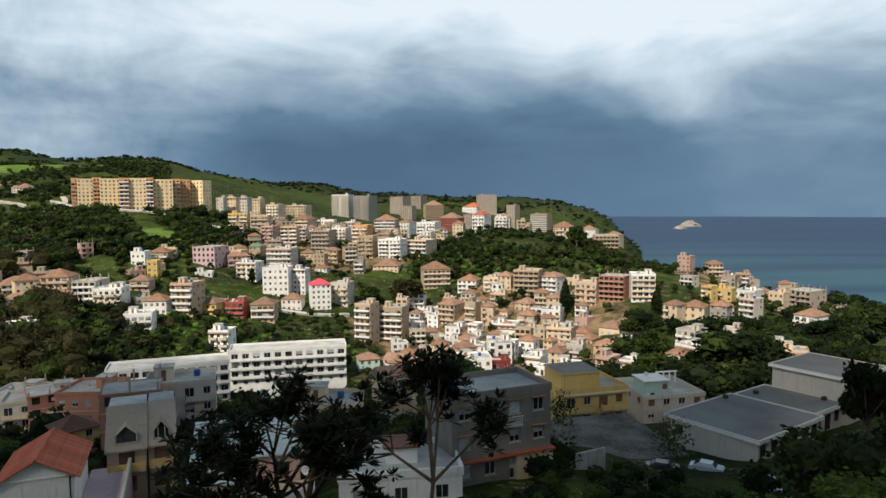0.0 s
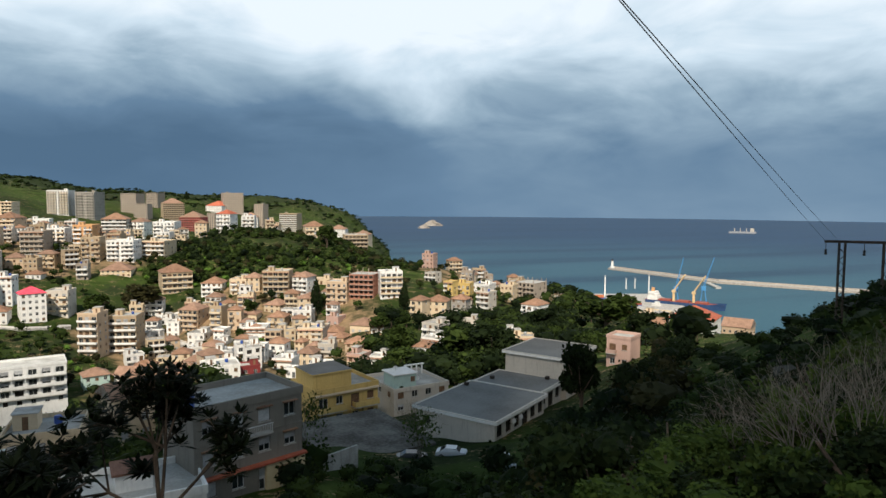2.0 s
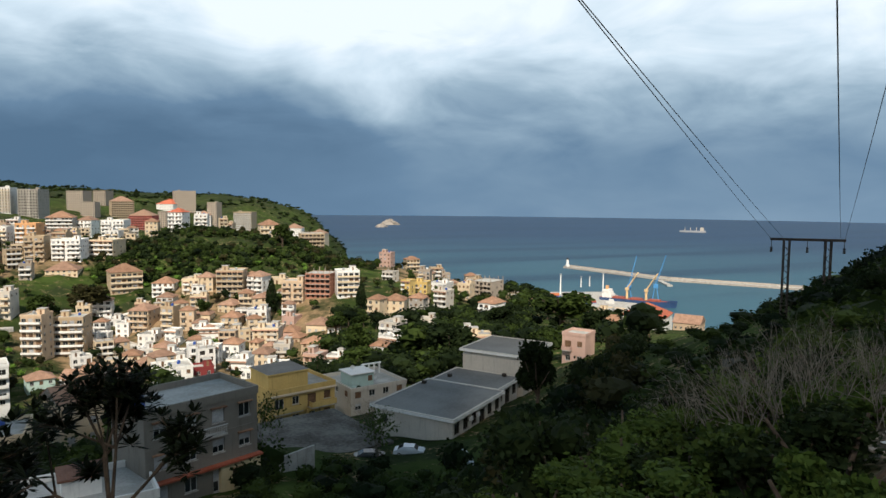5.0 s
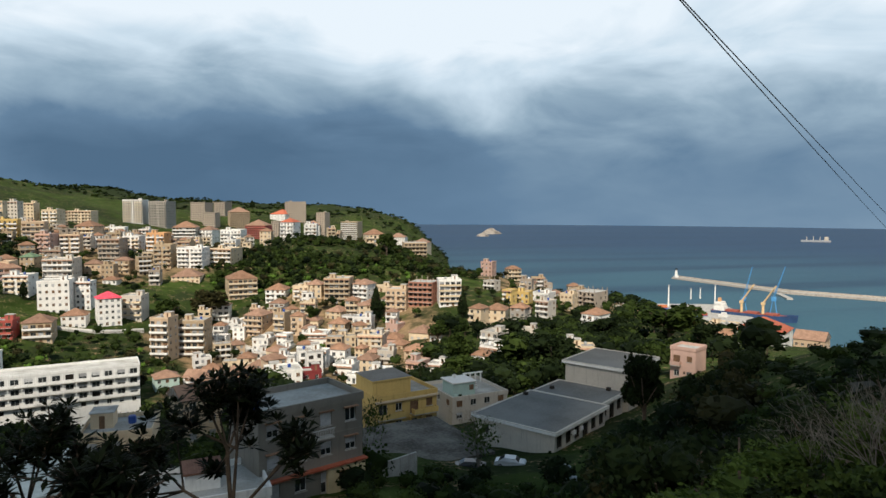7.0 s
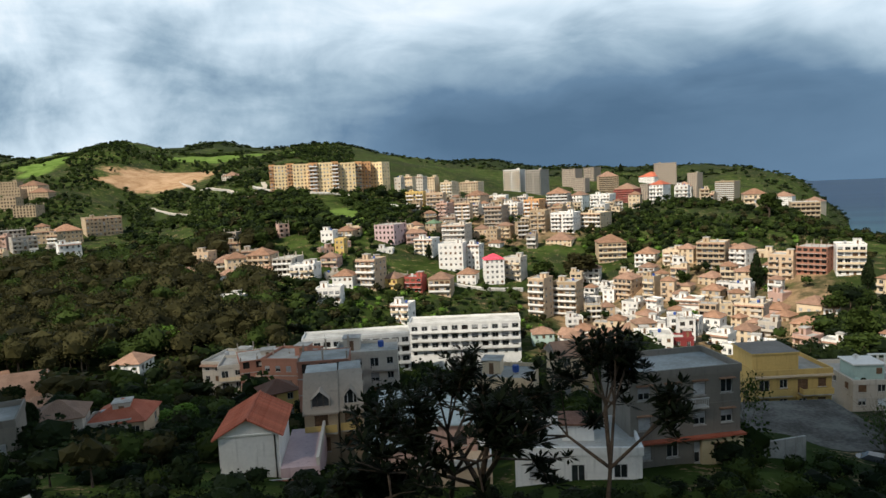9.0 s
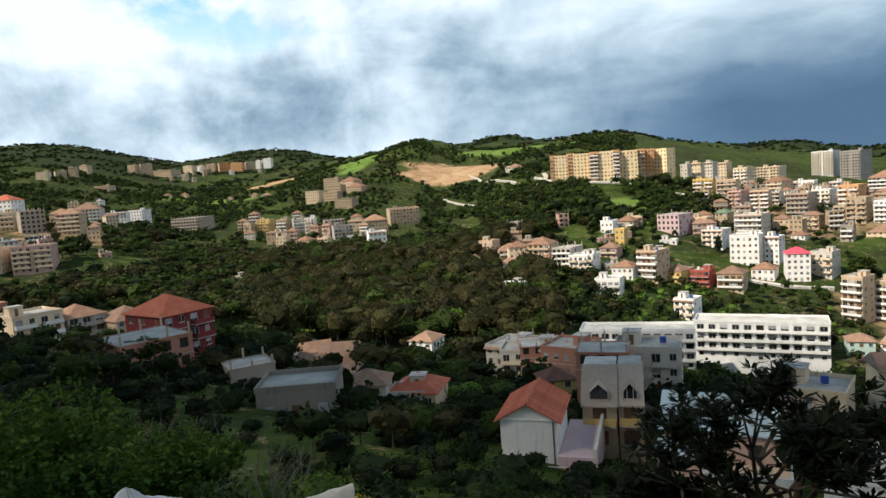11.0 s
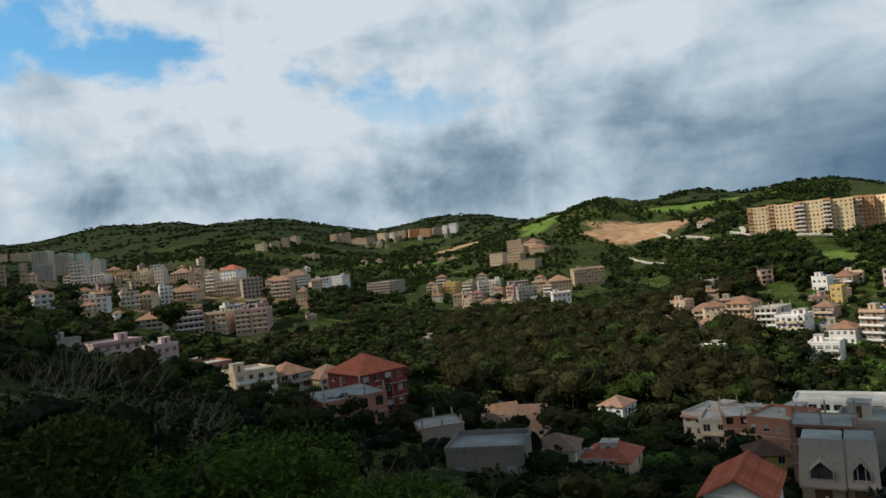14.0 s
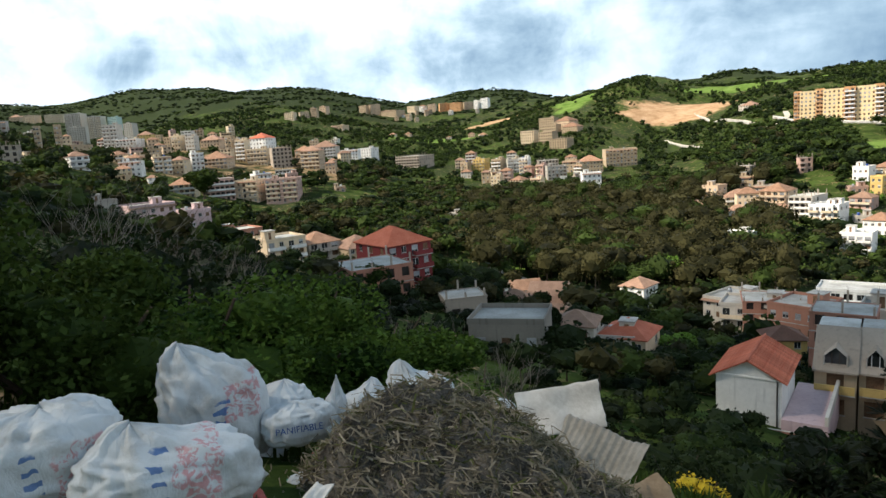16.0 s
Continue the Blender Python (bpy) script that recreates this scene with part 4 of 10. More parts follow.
house(-40.1, 328.6, 8.6, 9.8, 6, -21, "peach", "flat", balcony=2, fh=3.25, label="peach plastered six-storey flats with flat roof and long balconies", name="apartment_block", category="apartment building")
house(-27.0, 338.0, 12.1, 12.2, 6, -14, "tan", "flat", balcony=2, fh=3.14, label="tan plastered six-storey flats with flat roof and long balconies", name="apartment_block", category="apartment building")
house(1.3, 366.1, 10.4, 12.0, 4, -31, "peach", "hip", balcony=2, fh=2.94, label="peach plastered four-storey house with hipped tile roof and long balconies")
house(14.1, 350.8, 6.2, 7.1, 4, -33, "tan", "flat", balcony=2, fh=3.07, label="tan plastered four-storey house with flat roof and long balconies")
house(22.6, 343.3, 6.5, 6.1, 3, -16, "peach", "hip", balcony=1, fh=3.47, label="peach plastered three-storey house with hipped tile roof and balconies")
house(14.3, 404.8, 11.8, 11.9, 3, -20, "white", "hip", balcony=1, fh=2.69, label="white plastered three-storey house with hipped tile roof and balconies")
house(28.3, 394.0, 9.0, 9.1, 3, -22, "cream", "flat", balcony=1, fh=3.00, label="cream plastered three-storey house with flat roof and balconies")
house(-6.1, 366.0, 6.4, 6.8, 3, -21, "white", "flat", balcony=0, fh=2.54, label="white plastered three-storey house with flat roof")
house(9.6, 303.9, 6.1, 7.1, 2, -32, "cream", "hip", balcony=0, fh=3.39, label="cream plastered two-storey house with hipped tile roof", tiles=TILE_OLD)
house(28.1, 395.1, 7.5, 6.6, 3, 4, "cream", "flat", balcony=0, fh=2.64, label="cream plastered three-storey house with flat roof")
house(35.5, 392.5, 8.9, 9.0, 3, -23, "cream", "hip", balcony=0, fh=2.82, label="cream plastered three-storey house with hipped tile roof", tiles=TILE_OLD)
house(47.2, 380.1, 14.3, 13.4, 5, -19, "tan", "flat", balcony=2, fh=2.81, label="tan plastered five-storey house with flat roof and long balconies")
house(60.2, 378.3, 9.1, 10.6, 4, -39, "white", "hip", balcony=1, fh=2.64, label="white plastered four-storey house with hipped tile roof and balconies", tiles=TILE_OLD)
house(75.9, 355.0, 11.5, 11.6, 4, -30, "peach", "flat", balcony=1, fh=3.17, label="peach plastered four-storey house with flat roof and balconies")
house(89.1, 353.0, 13.6, 13.8, 5, -32, "brick", "raw", balcony=2, fh=2.74, label="bare brick five-storey house with unfinished roof columns and long balconies")
house(103.7, 344.8, 12.0, 10.7, 5, -9, "white", "flat", balcony=2, fh=2.87, label="white plastered five-storey house with flat roof and long balconies")
house(154.3, 1079.1, 27.9, 28.2, 10, -26, "tan", "flat", balcony=2, fh=3.03, label="tan plastered tall flats with flat roof and long balconies", name="apartment_block", category="apartment building", rich=False)
house(92.5, 506.7, 14.9, 13.3, 3, -2, "cream", "hip", balcony=1, fh=3.27, label="cream plastered three-storey house with hipped tile roof and balconies")
house(231.7, 1074.4, 26.3, 24.7, 7, -24, "white", "hip", balcony=0, fh=3.08, label="white plastered tall flats with hipped tile roof", tiles=TILE_OLD, name="apartment_block", category="apartment building", rich=False)
house(121.2, 494.4, 17.2, 15.3, 6, -6, "tan", "raw", balcony=2, fh=3.00, label="tan plastered six-storey flats with unfinished roof columns and long balconies", name="apartment_block", category="apartment building")
house(304.7, 1209.3, 27.5, 27.8, 7, -32, "cream", "hip", balcony=0, fh=3.00, label="cream plastered tall flats with hipped tile roof", name="apartment_block", category="apartment building", rich=False)
house(105.3, 308.6, 6.8, 7.8, 3, -49, "cream", "hip", balcony=1, fh=3.17, label="cream plastered three-storey house with hipped tile roof and balconies")
house(116.4, 309.9, 10.1, 9.5, 3, -33, "cream", "hip", balcony=0, fh=2.94, label="cream plastered three-storey house with hipped tile roof")
house(131.9, 318.9, 8.0, 8.1, 3, -41, "grey", "hip", balcony=0, fh=2.65, label="grey rendered three-storey house with hipped tile roof")
house(29.6, 350.8, 8.8, 8.9, 1, -23, "cream", "hip", balcony=0, fh=4.30, label="cream plastered one-storey house with hipped tile roof", tiles=TILE_OLD)
house(42.5, 359.6, 9.2, 10.6, 2, -37, "cream", "hip", balcony=0, fh=2.32, label="cream plastered two-storey house with hipped tile roof")
house(41.9, 339.5, 8.9, 9.0, 2, -25, "tan", "hip", balcony=1, fh=2.99, label="tan plastered two-storey house with hipped tile roof and balconies")
house(59.0, 354.2, 6.7, 6.0, 3, -1, "cream", "hip", balcony=0, fh=2.86, label="cream plastered three-storey house with hipped tile roof", tiles=TILE_OLD)
house(29.8, 322.7, 11.3, 10.6, 2, -17, "white", "flat", balcony=0, fh=2.99, label="white plastered two-storey house with flat roof")
house(9.7, 306.9, 6.8, 7.2, 2, -24, "cream", "hip", balcony=1, fh=3.23, label="cream plastered two-storey house with hipped tile roof and balconies")
house(45.0, 320.9, 7.8, 7.0, 2, 0, "cream", "flat", balcony=0, fh=2.72, label="cream plastered two-storey house with flat roof")
house(54.3, 313.4, 12.2, 12.3, 3, -28, "pale", "flat", balcony=1, fh=2.51, label="pale grey plastered three-storey house with flat roof and balconies")
house(68.6, 331.0, 6.7, 7.7, 1, -42, "pink", "flat", balcony=0, fh=4.17, label="pink plastered one-storey house with flat roof")
house(65.1, 316.4, 8.8, 9.4, 1, -34, "pink", "hip", balcony=0, fh=3.80, label="pink plastered one-storey house with hipped tile roof")
house(77.7, 308.4, 10.0, 10.1, 1, -32, "cream", "hip", balcony=0, fh=4.10, label="cream plastered one-storey house with hipped tile roof", tiles=TILE_OLD)
house(37.6, 300.7, 8.5, 8.0, 2, -19, "white", "hip", balcony=1, fh=2.70, label="white plastered two-storey house with hipped tile roof and balconies")
house(21.9, 297.3, 5.7, 6.5, 2, -32, "white", "flat", balcony=0, fh=2.50, label="white plastered two-storey house with flat roof")
house(70.3, 285.5, 8.0, 7.1, 1, -6, "peach", "hip", balcony=0, fh=3.77, label="peach plastered one-storey house with hipped tile roof")
house(47.9, 305.3, 4.6, 5.4, 2, -39, "cream", "hip", balcony=0, fh=2.49, label="cream plastered two-storey house with hipped tile roof")
house(52.7, 298.4, 4.5, 5.2, 1, -40, "peach", "hip", balcony=0, fh=4.27, label="peach plastered one-storey house with hipped tile roof", tiles=TILE_OLD)
house(82.0, 297.0, 5.0, 4.7, 1, -28, "white", "hip", balcony=0, fh=3.60, label="white plastered one-storey house with hipped tile roof")
house(14.6, 334.7, 5.5, 6.4, 2, -33, "white", "flat", balcony=0, fh=2.65, label="white plastered two-storey house with flat roof")
house(-32.0, 284.3, 9.0, 8.0, 2, 15, "teal", "hip", balcony=0, fh=3.08, label="pale teal plastered two-storey house with hipped tile roof")
house(-22.9, 288.1, 8.2, 9.3, 2, -24, "white", "cross", balcony=0, fh=2.47, label="white plastered two-storey house with gabled tile roof")
house(-5.4, 276.0, 10.6, 12.2, 2, -30, "cream", "cross", balcony=0, fh=2.65, label="cream plastered two-storey house with gabled tile roof", tiles=TILE_OLD)
house(11.6, 240.8, 12.1, 10.8, 2, 5, "white", "flat", balcony=0, fh=2.93, label="white plastered two-storey house with flat roof")
house(11.9, 309.8, 8.1, 7.2, 2, 6, "cream", "hip", balcony=1, fh=2.60, label="cream plastered two-storey house with hipped tile roof and balconies")
house(24.1, 281.0, 9.9, 8.8, 3, 3, "white", "flat", balcony=1, fh=2.61, label="white plastered three-storey house with flat roof and balconies")
house(29.7, 322.7, 11.8, 11.1, 1, -17, "white", "hip", balcony=0, fh=4.15, label="white plastered one-storey house with hipped tile roof", tiles=TILE_OLD)
house(36.5, 292.8, 6.9, 7.3, 2, -29, "white", "hip", balcony=1, fh=3.67, label="white plastered two-storey house with hipped tile roof and balconies")
house(35.4, 268.7, 8.0, 8.4, 1, -30, "white", "flat", balcony=0, fh=4.46, label="white plastered one-storey house with flat roof")
house(46.2, 280.3, 7.9, 8.3, 2, -32, "cream", "hip", balcony=0, fh=2.58, label="cream plastered two-storey house with hipped tile roof", tiles=TILE_OLD)
house(42.4, 323.3, 7.0, 8.0, 2, -38, "pale", "flat", balcony=0, fh=2.42, label="pale grey plastered two-storey house with flat roof")
house(54.3, 312.4, 11.5, 10.8, 3, -22, "cream", "flat", balcony=0, fh=2.59, label="cream plastered three-storey house with flat roof")
house(22.3, 256.1, 7.2, 6.4, 1, 3, "maroon", "flat", balcony=0, fh=3.19, label="maroon plastered one-storey house with flat roof")
house(60.7, 251.9, 6.5, 7.5, 2, -44, "pink", "flat", balcony=1, fh=3.22, label="pink plastered two-storey house with flat roof and balconies")
house(14.5, 273.7, 6.7, 6.0, 1, 5, "white", "flat", balcony=0, fh=4.00, label="white plastered one-storey house with flat roof")
house(4.5, 341.0, 8.5, 9.6, 2, -29, "white", "flat", balcony=0, fh=2.91, label="white plastered two-storey house with flat roof")
house(28.1, 284.7, 5.2, 5.3, 2, -24, "white", "flat", balcony=0, fh=3.52, label="white plastered two-storey house with flat roof")
house(36.6, 252.4, 4.1, 4.7, 1, -36, "white", "flat", balcony=0, fh=2.94, label="white plastered one-storey house with flat roof")
house(-12.4, 283.8, 4.7, 5.5, 1, -28, "cream", "hip", balcony=0, fh=3.98, label="cream plastered one-storey house with hipped tile roof", tiles=TILE_OLD)
house(0.1, 255.1, 4.3, 4.9, 1, -28, "cream", "hip", balcony=0, fh=4.06, label="cream plastered one-storey house with hipped tile roof")
house(60.3, 301.1, 4.8, 4.8, 2, -29, "cream", "hip", balcony=0, fh=2.43, label="cream plastered two-storey house with hipped tile roof", tiles=TILE_OLD)
house(65.4, 305.1, 6.7, 7.8, 1, -42, "peach", "hip", balcony=0, fh=3.25, label="peach plastered one-storey house with hipped tile roof")
house(139.0, 351.6, 5.6, 6.5, 3, -52, "yellow", "flat", balcony=1, fh=2.55, label="yellow plastered three-storey house with flat roof and balconies")
house(151.2, 358.5, 7.9, 7.9, 2, -41, "yellow", "flat", balcony=1, fh=3.34, label="yellow plastered two-storey house with flat roof and balconies")
house(173.4, 403.4, 9.9, 9.3, 2, -35, "cream", "hip", balcony=0, fh=3.27, label="cream plastered two-storey house with hipped tile roof", tiles=TILE_OLD)
house(712.1, 1663.1, 26.4, 30.5, 8, -53, "white", "flat", balcony=0, fh=3.03, label="white plastered tall flats with flat roof", name="apartment_block", category="apartment building", rich=False)
house(654.4, 1349.8, 32.9, 33.3, 11, -44, "white", "flat", balcony=0, fh=2.99, label="white plastered tall flats with flat roof", name="apartment_block", category="apartment building", rich=False)
house(178.9, 357.9, 7.8, 8.3, 3, -49, "cream", "flat", balcony=0, fh=3.12, label="cream plastered three-storey house with flat roof")
house(192.9, 361.9, 13.7, 15.8, 4, -59, "raw", "raw", balcony=1, fh=2.75, label="raw concrete four-storey house with unfinished roof columns and balconies")
house(166.4, 368.2, 11.3, 12.0, 2, -47, "white", "flat", balcony=0, fh=3.14, label="white plastered two-storey house with flat roof")
house(146.6, 321.2, 7.3, 8.4, 4, -55, "pale", "flat", balcony=2, fh=2.75, label="pale grey plastered four-storey house with flat roof and long balconies")
house(136.4, 323.5, 9.6, 8.5, 2, -15, "grey", "hip", balcony=0, fh=3.22, label="grey rendered two-storey house with hipped tile roof")
house(631.9, 1078.6, 23.5, 26.6, 3, -59, "white", "hip", balcony=0, fh=3.23, label="white plastered three-storey house with hipped tile roof", tiles=TILE_RED, rich=False)
house(155.8, 286.5, 9.3, 10.7, 3, -59, "white", "hip", balcony=2, fh=3.27, label="white plastered three-storey house with hipped tile roof and long balconies")
house(83.1, 238.0, 6.2, 6.3, 2, -37, "white", "hip", balcony=2, fh=3.52, label="white plastered two-storey house with hipped tile roof and long balconies")
house(99.5, 272.5, 8.5, 9.8, 3, -51, "pale", "flat", balcony=1, fh=2.51, label="pale grey plastered three-storey house with flat roof and balconies")
house(125.6, 290.1, 6.7, 6.3, 1, -36, "pale", "flat", balcony=0, fh=4.26, label="pale grey plastered one-storey house with flat roof")
house(68.5, 281.8, 9.4, 8.8, 2, -26, "peach", "hip", balcony=0, fh=2.48, label="peach plastered two-storey house with hipped tile roof")
house(126.7, 245.3, 6.4, 5.7, 2, -19, "white", "flat", balcony=0, fh=2.59, label="white plastered two-storey house with flat roof")
house(76.8, 307.6, 10.0, 10.6, 1, -36, "cream", "hip", balcony=0, fh=4.45, label="cream plastered one-storey house with hipped tile roof", tiles=TILE_OLD)
house(68.9, 247.7, 6.3, 6.3, 1, -34, "white", "flat", balcony=0, fh=4.24, label="white plastered one-storey house with flat roof")
house(-533.3, 10.4, 5.7, 5.8, 5, 71, "grey", "flat", balcony=2, fh=2.86, label="grey rendered five-storey house with flat roof and long balconies")
house(-365.3, 7.9, 8.5, 8.0, 3, 77, "raw", "raw", balcony=0, fh=2.82, label="raw concrete three-storey house with unfinished roof columns")
house(-606.7, 28.7, 7.1, 7.2, 3, 69, "pale", "flat", balcony=0, fh=3.47, label="pale grey plastered three-storey house with flat roof")
house(-481.7, 26.8, 3.1, 3.5, 6, 69, "tan", "flat", balcony=0, fh=2.76, label="tan plastered six-storey flats with flat roof", name="apartment_block", category="apartment building")
house(-512.9, 40.0, 3.1, 3.5, 6, 57, "tan", "flat", balcony=0, fh=3.14, label="tan plastered six-storey flats with flat roof", name="apartment_block", category="apartment building")
house(-552.9, 41.5, 23.5, 27.1, 2, 55, "tan", "flat", balcony=0, fh=2.89, label="tan plastered two-storey house with flat roof")
house(-1383.8, 135.7, 27.3, 28.9, 15, 62, "pale", "flat", balcony=1, fh=3.02, label="pale grey plastered tall flats with flat roof and balconies", name="apartment_block", category="apartment building", rich=False)
house(-1350.3, 165.5, 23.3, 24.7, 13, 61, "pale", "flat", balcony=1, fh=3.07, label="pale grey plastered tall flats with flat roof and balconies", name="apartment_block", category="apartment building", rich=False)
house(-1348.5, 194.6, 16.8, 19.0, 11, 54, "teal", "flat", balcony=0, fh=3.00, label="pale teal plastered tall flats with flat roof", name="apartment_block", category="apartment building", rich=False)
house(-995.4, 161.7, 12.3, 14.2, 10, 51, "pale", "flat", balcony=0, fh=2.89, label="pale grey plastered tall flats with flat roof", name="apartment_block", category="apartment building", rich=False)
house(-1083.8, 110.4, 20.9, 19.6, 10, 72, "pale", "flat", balcony=1, fh=2.96, label="pale grey plastered tall flats with flat roof and balconies", name="apartment_block", category="apartment building", rich=False)
house(-656.1, 91.5, 12.4, 13.1, 7, 60, "pale", "flat", balcony=1, fh=3.17, label="pale grey plastered tall flats with flat roof and balconies", name="apartment_block", category="apartment building")
house(-646.4, 102.1, 17.8, 18.8, 4, 59, "white", "flat", balcony=1, fh=2.65, label="white plastered four-storey house with flat roof and balconies")
house(-833.8, 151.3, 15.6, 15.8, 4, 62, "yellow", "hip", balcony=0, fh=2.82, label="yellow plastered four-storey house with hipped tile roof", tiles=TILE_OLD)
house(-799.8, 159.1, 5.9, 6.8, 4, 49, "tan", "flat", balcony=0, fh=2.71, label="tan plastered four-storey house with flat roof")
house(-648.3, 136.1, 5.8, 6.7, 3, 48, "tan", "flat", balcony=0, fh=2.91, label="tan plastered three-storey house with flat roof")
house(-613.5, 136.2, 8.2, 9.5, 4, 47, "cream", "flat", balcony=1, fh=3.20, label="cream plastered four-storey house with flat roof and balconies")
house(-605.2, 145.6, 8.0, 9.1, 4, 48, "pale", "flat", balcony=0, fh=3.19, label="pale grey plastered four-storey house with flat roof")
house(-625.4, 167.9, 17.4, 18.4, 3, 53, "peach", "hip", balcony=0, fh=2.98, label="peach plastered three-storey house with hipped tile roof")
house(-559.7, 164.9, 5.5, 6.3, 6, 43, "tan", "flat", balcony=1, fh=3.19, label="tan plastered six-storey flats with flat roof and balconies", name="apartment_block", category="apartment building")
house(-582.2, 196.8, 15.8, 18.3, 5, 41, "white", "hip", balcony=0, fh=3.23, label="white plastered five-storey house with hipped tile roof", tiles=TILE_RED)
house(-549.5, 171.0, 8.2, 9.5, 6, 43, "cream", "flat", balcony=2, fh=2.94, label="cream plastered six-storey flats with flat roof and long balconies", name="apartment_block", category="apartment building")
house(-536.2, 179.7, 16.3, 16.5, 4, 53, "cream", "flat", balcony=2, fh=3.25, label="cream plastered four-storey house with flat roof and long balconies")
house(-511.7, 191.8, 15.1, 13.4, 5, 78, "raw", "raw", balcony=0, fh=3.10, label="raw concrete five-storey house with unfinished roof columns")
house(-522.8, 212.9, 12.4, 13.1, 4, 46, "peach", "hip", balcony=1, fh=3.29, label="peach plastered four-storey house with hipped tile roof and balconies")
house(-513.0, 138.8, 19.9, 20.1, 3, 57, "peach", "hip", balcony=2, fh=2.70, label="peach plastered three-storey house with hipped tile roof and long balconies")
house(-477.9, 119.0, 8.1, 7.2, 5, 84, "white", "flat", balcony=1, fh=2.79, label="white plastered five-storey house with flat roof and balconies")
house(-464.1, 93.5, 10.8, 9.7, 4, 87, "cream", "flat", balcony=1, fh=2.84, label="cream plastered four-storey house with flat roof and balconies")
house(-472.2, 103.8, 9.1, 10.2, 3, 49, "cream", "hip", balcony=1, fh=3.24, label="cream plastered three-storey house with hipped tile roof and balconies")
house(-428.1, 67.9, 12.0, 11.2, 3, 69, "white", "flat", balcony=0, fh=2.86, label="white plastered three-storey house with flat roof")
house(-420.7, 63.4, 8.1, 7.2, 2, 90, "cream", "hip", balcony=0, fh=2.25, label="cream plastered two-storey house with hipped tile roof")
house(-398.6, 74.2, 5.4, 4.8, 2, 88, "white", "hip", balcony=0, fh=2.45, label="white plastered two-storey house with hipped tile roof")
house(-382.2, 84.8, 13.7, 12.9, 3, 65, "cream", "hip", balcony=2, fh=2.59, label="cream plastered three-storey house with hipped tile roof and long balconies")
house(-392.9, 108.2, 16.7, 14.9, 4, 83, "pink", "raw", balcony=2, fh=3.27, label="pink plastered four-storey house with unfinished roof columns and long balconies")
house(-397.8, 123.5, 15.8, 16.7, 4, 50, "cream", "flat", balcony=1, fh=3.21, label="cream plastered four-storey house with flat roof and balconies")
house(-385.3, 141.7, 18.8, 17.6, 5, 58, "pink", "flat", balcony=1, fh=2.73, label="pink plastered five-storey house with flat roof and balconies")
house(-1639.4, 80.6, 24.0, 27.2, 6, 59, "peach", "flat", balcony=0, fh=3.18, label="peach plastered six-storey flats with flat roof", name="apartment_block", category="apartment building", rich=False)
house(-1564.5, 53.2, 18.9, 21.4, 4, 60, "tan", "hip", balcony=0, fh=3.14, label="tan plastered four-storey house with hipped tile roof", rich=False)
house(-1646.6, 126.5, 34.5, 32.3, 6, 74, "cream", "flat", balcony=0, fh=2.96, label="cream plastered six-storey flats with flat roof", name="apartment_block", category="apartment building", rich=False)
house(-513.7, 192.4, 15.5, 13.8, 5, 78, "raw", "raw", balcony=2, fh=3.03, label="raw concrete five-storey house with unfinished roof columns and long balconies")
house(-496.7, 208.2, 14.9, 15.1, 5, 49, "peach", "hip", balcony=2, fh=2.97, label="peach plastered five-storey house with hipped tile roof and long balconies")
house(-595.6, 264.2, 22.8, 21.4, 5, 54, "pale", "hip", balcony=1, fh=2.87, label="pale grey plastered five-storey house with hipped tile roof and balconies")
house(-607.1, 296.2, 16.9, 15.8, 4, 52, "white", "flat", balcony=0, fh=2.94, label="white plastered four-storey house with flat roof")
house(-625.2, 322.6, 14.3, 16.5, 4, 32, "white", "flat", balcony=0, fh=3.01, label="white plastered four-storey house with flat roof")
house(-572.5, 341.5, 26.8, 30.9, 5, 29, "raw", "raw", balcony=2, fh=2.76, label="raw concrete five-storey house with unfinished roof columns and long balconies")
house(-509.0, 363.7, 7.2, 8.1, 3, 26, "tan", "flat", balcony=1, fh=3.15, label="tan plastered three-storey house with flat roof and balconies")
house(-503.2, 376.7, 12.1, 12.8, 4, 31, "yellow", "flat", balcony=1, fh=2.88, label="yellow plastered four-storey house with flat roof and balconies")
house(-485.7, 383.1, 9.7, 11.0, 4, 24, "tan", "flat", balcony=2, fh=3.02, label="tan plastered four-storey house with flat roof and long balconies")
house(-470.2, 391.1, 10.6, 9.5, 4, 58, "pale", "flat", balcony=1, fh=2.97, label="pale grey plastered four-storey house with flat roof and balconies")
house(-443.4, 379.5, 8.2, 8.3, 5, 31, "white", "flat", balcony=1, fh=3.01, label="white plastered five-storey house with flat roof and balconies")
house(-419.6, 376.2, 6.9, 7.8, 3, 20, "pink", "flat", balcony=1, fh=3.39, label="pink plastered three-storey house with flat roof and balconies")
house(-398.2, 375.8, 15.4, 13.7, 4, 55, "grey", "flat", balcony=1, fh=2.74, label="grey rendered four-storey house with flat roof and balconies")
house(-388.2, 389.1, 7.4, 8.4, 4, 17, "tan", "flat", balcony=2, fh=2.67, label="tan plastered four-storey house with flat roof and long balconies")
house(-421.3, 330.7, 7.9, 8.4, 3, 30, "cream", "flat", balcony=0, fh=2.67, label="cream plastered three-storey house with flat roof")
house(-407.4, 340.0, 10.3, 11.7, 2, 22, "cream", "hip", balcony=0, fh=2.30, label="cream plastered two-storey house with hipped tile roof")
house(-391.4, 346.3, 8.4, 8.9, 2, 26, "cream", "flat", balcony=0, fh=2.60, label="cream plastered two-storey house with flat roof")
house(-381.0, 366.4, 4.4, 3.9, 2, 54, "white", "flat", balcony=0, fh=2.30, label="white plastered two-storey house with flat roof")
house(-609.6, 529.7, 16.6, 17.6, 5, 27, "cream", "raw", balcony=0, fh=3.30, label="cream plastered five-storey house with unfinished roof columns")
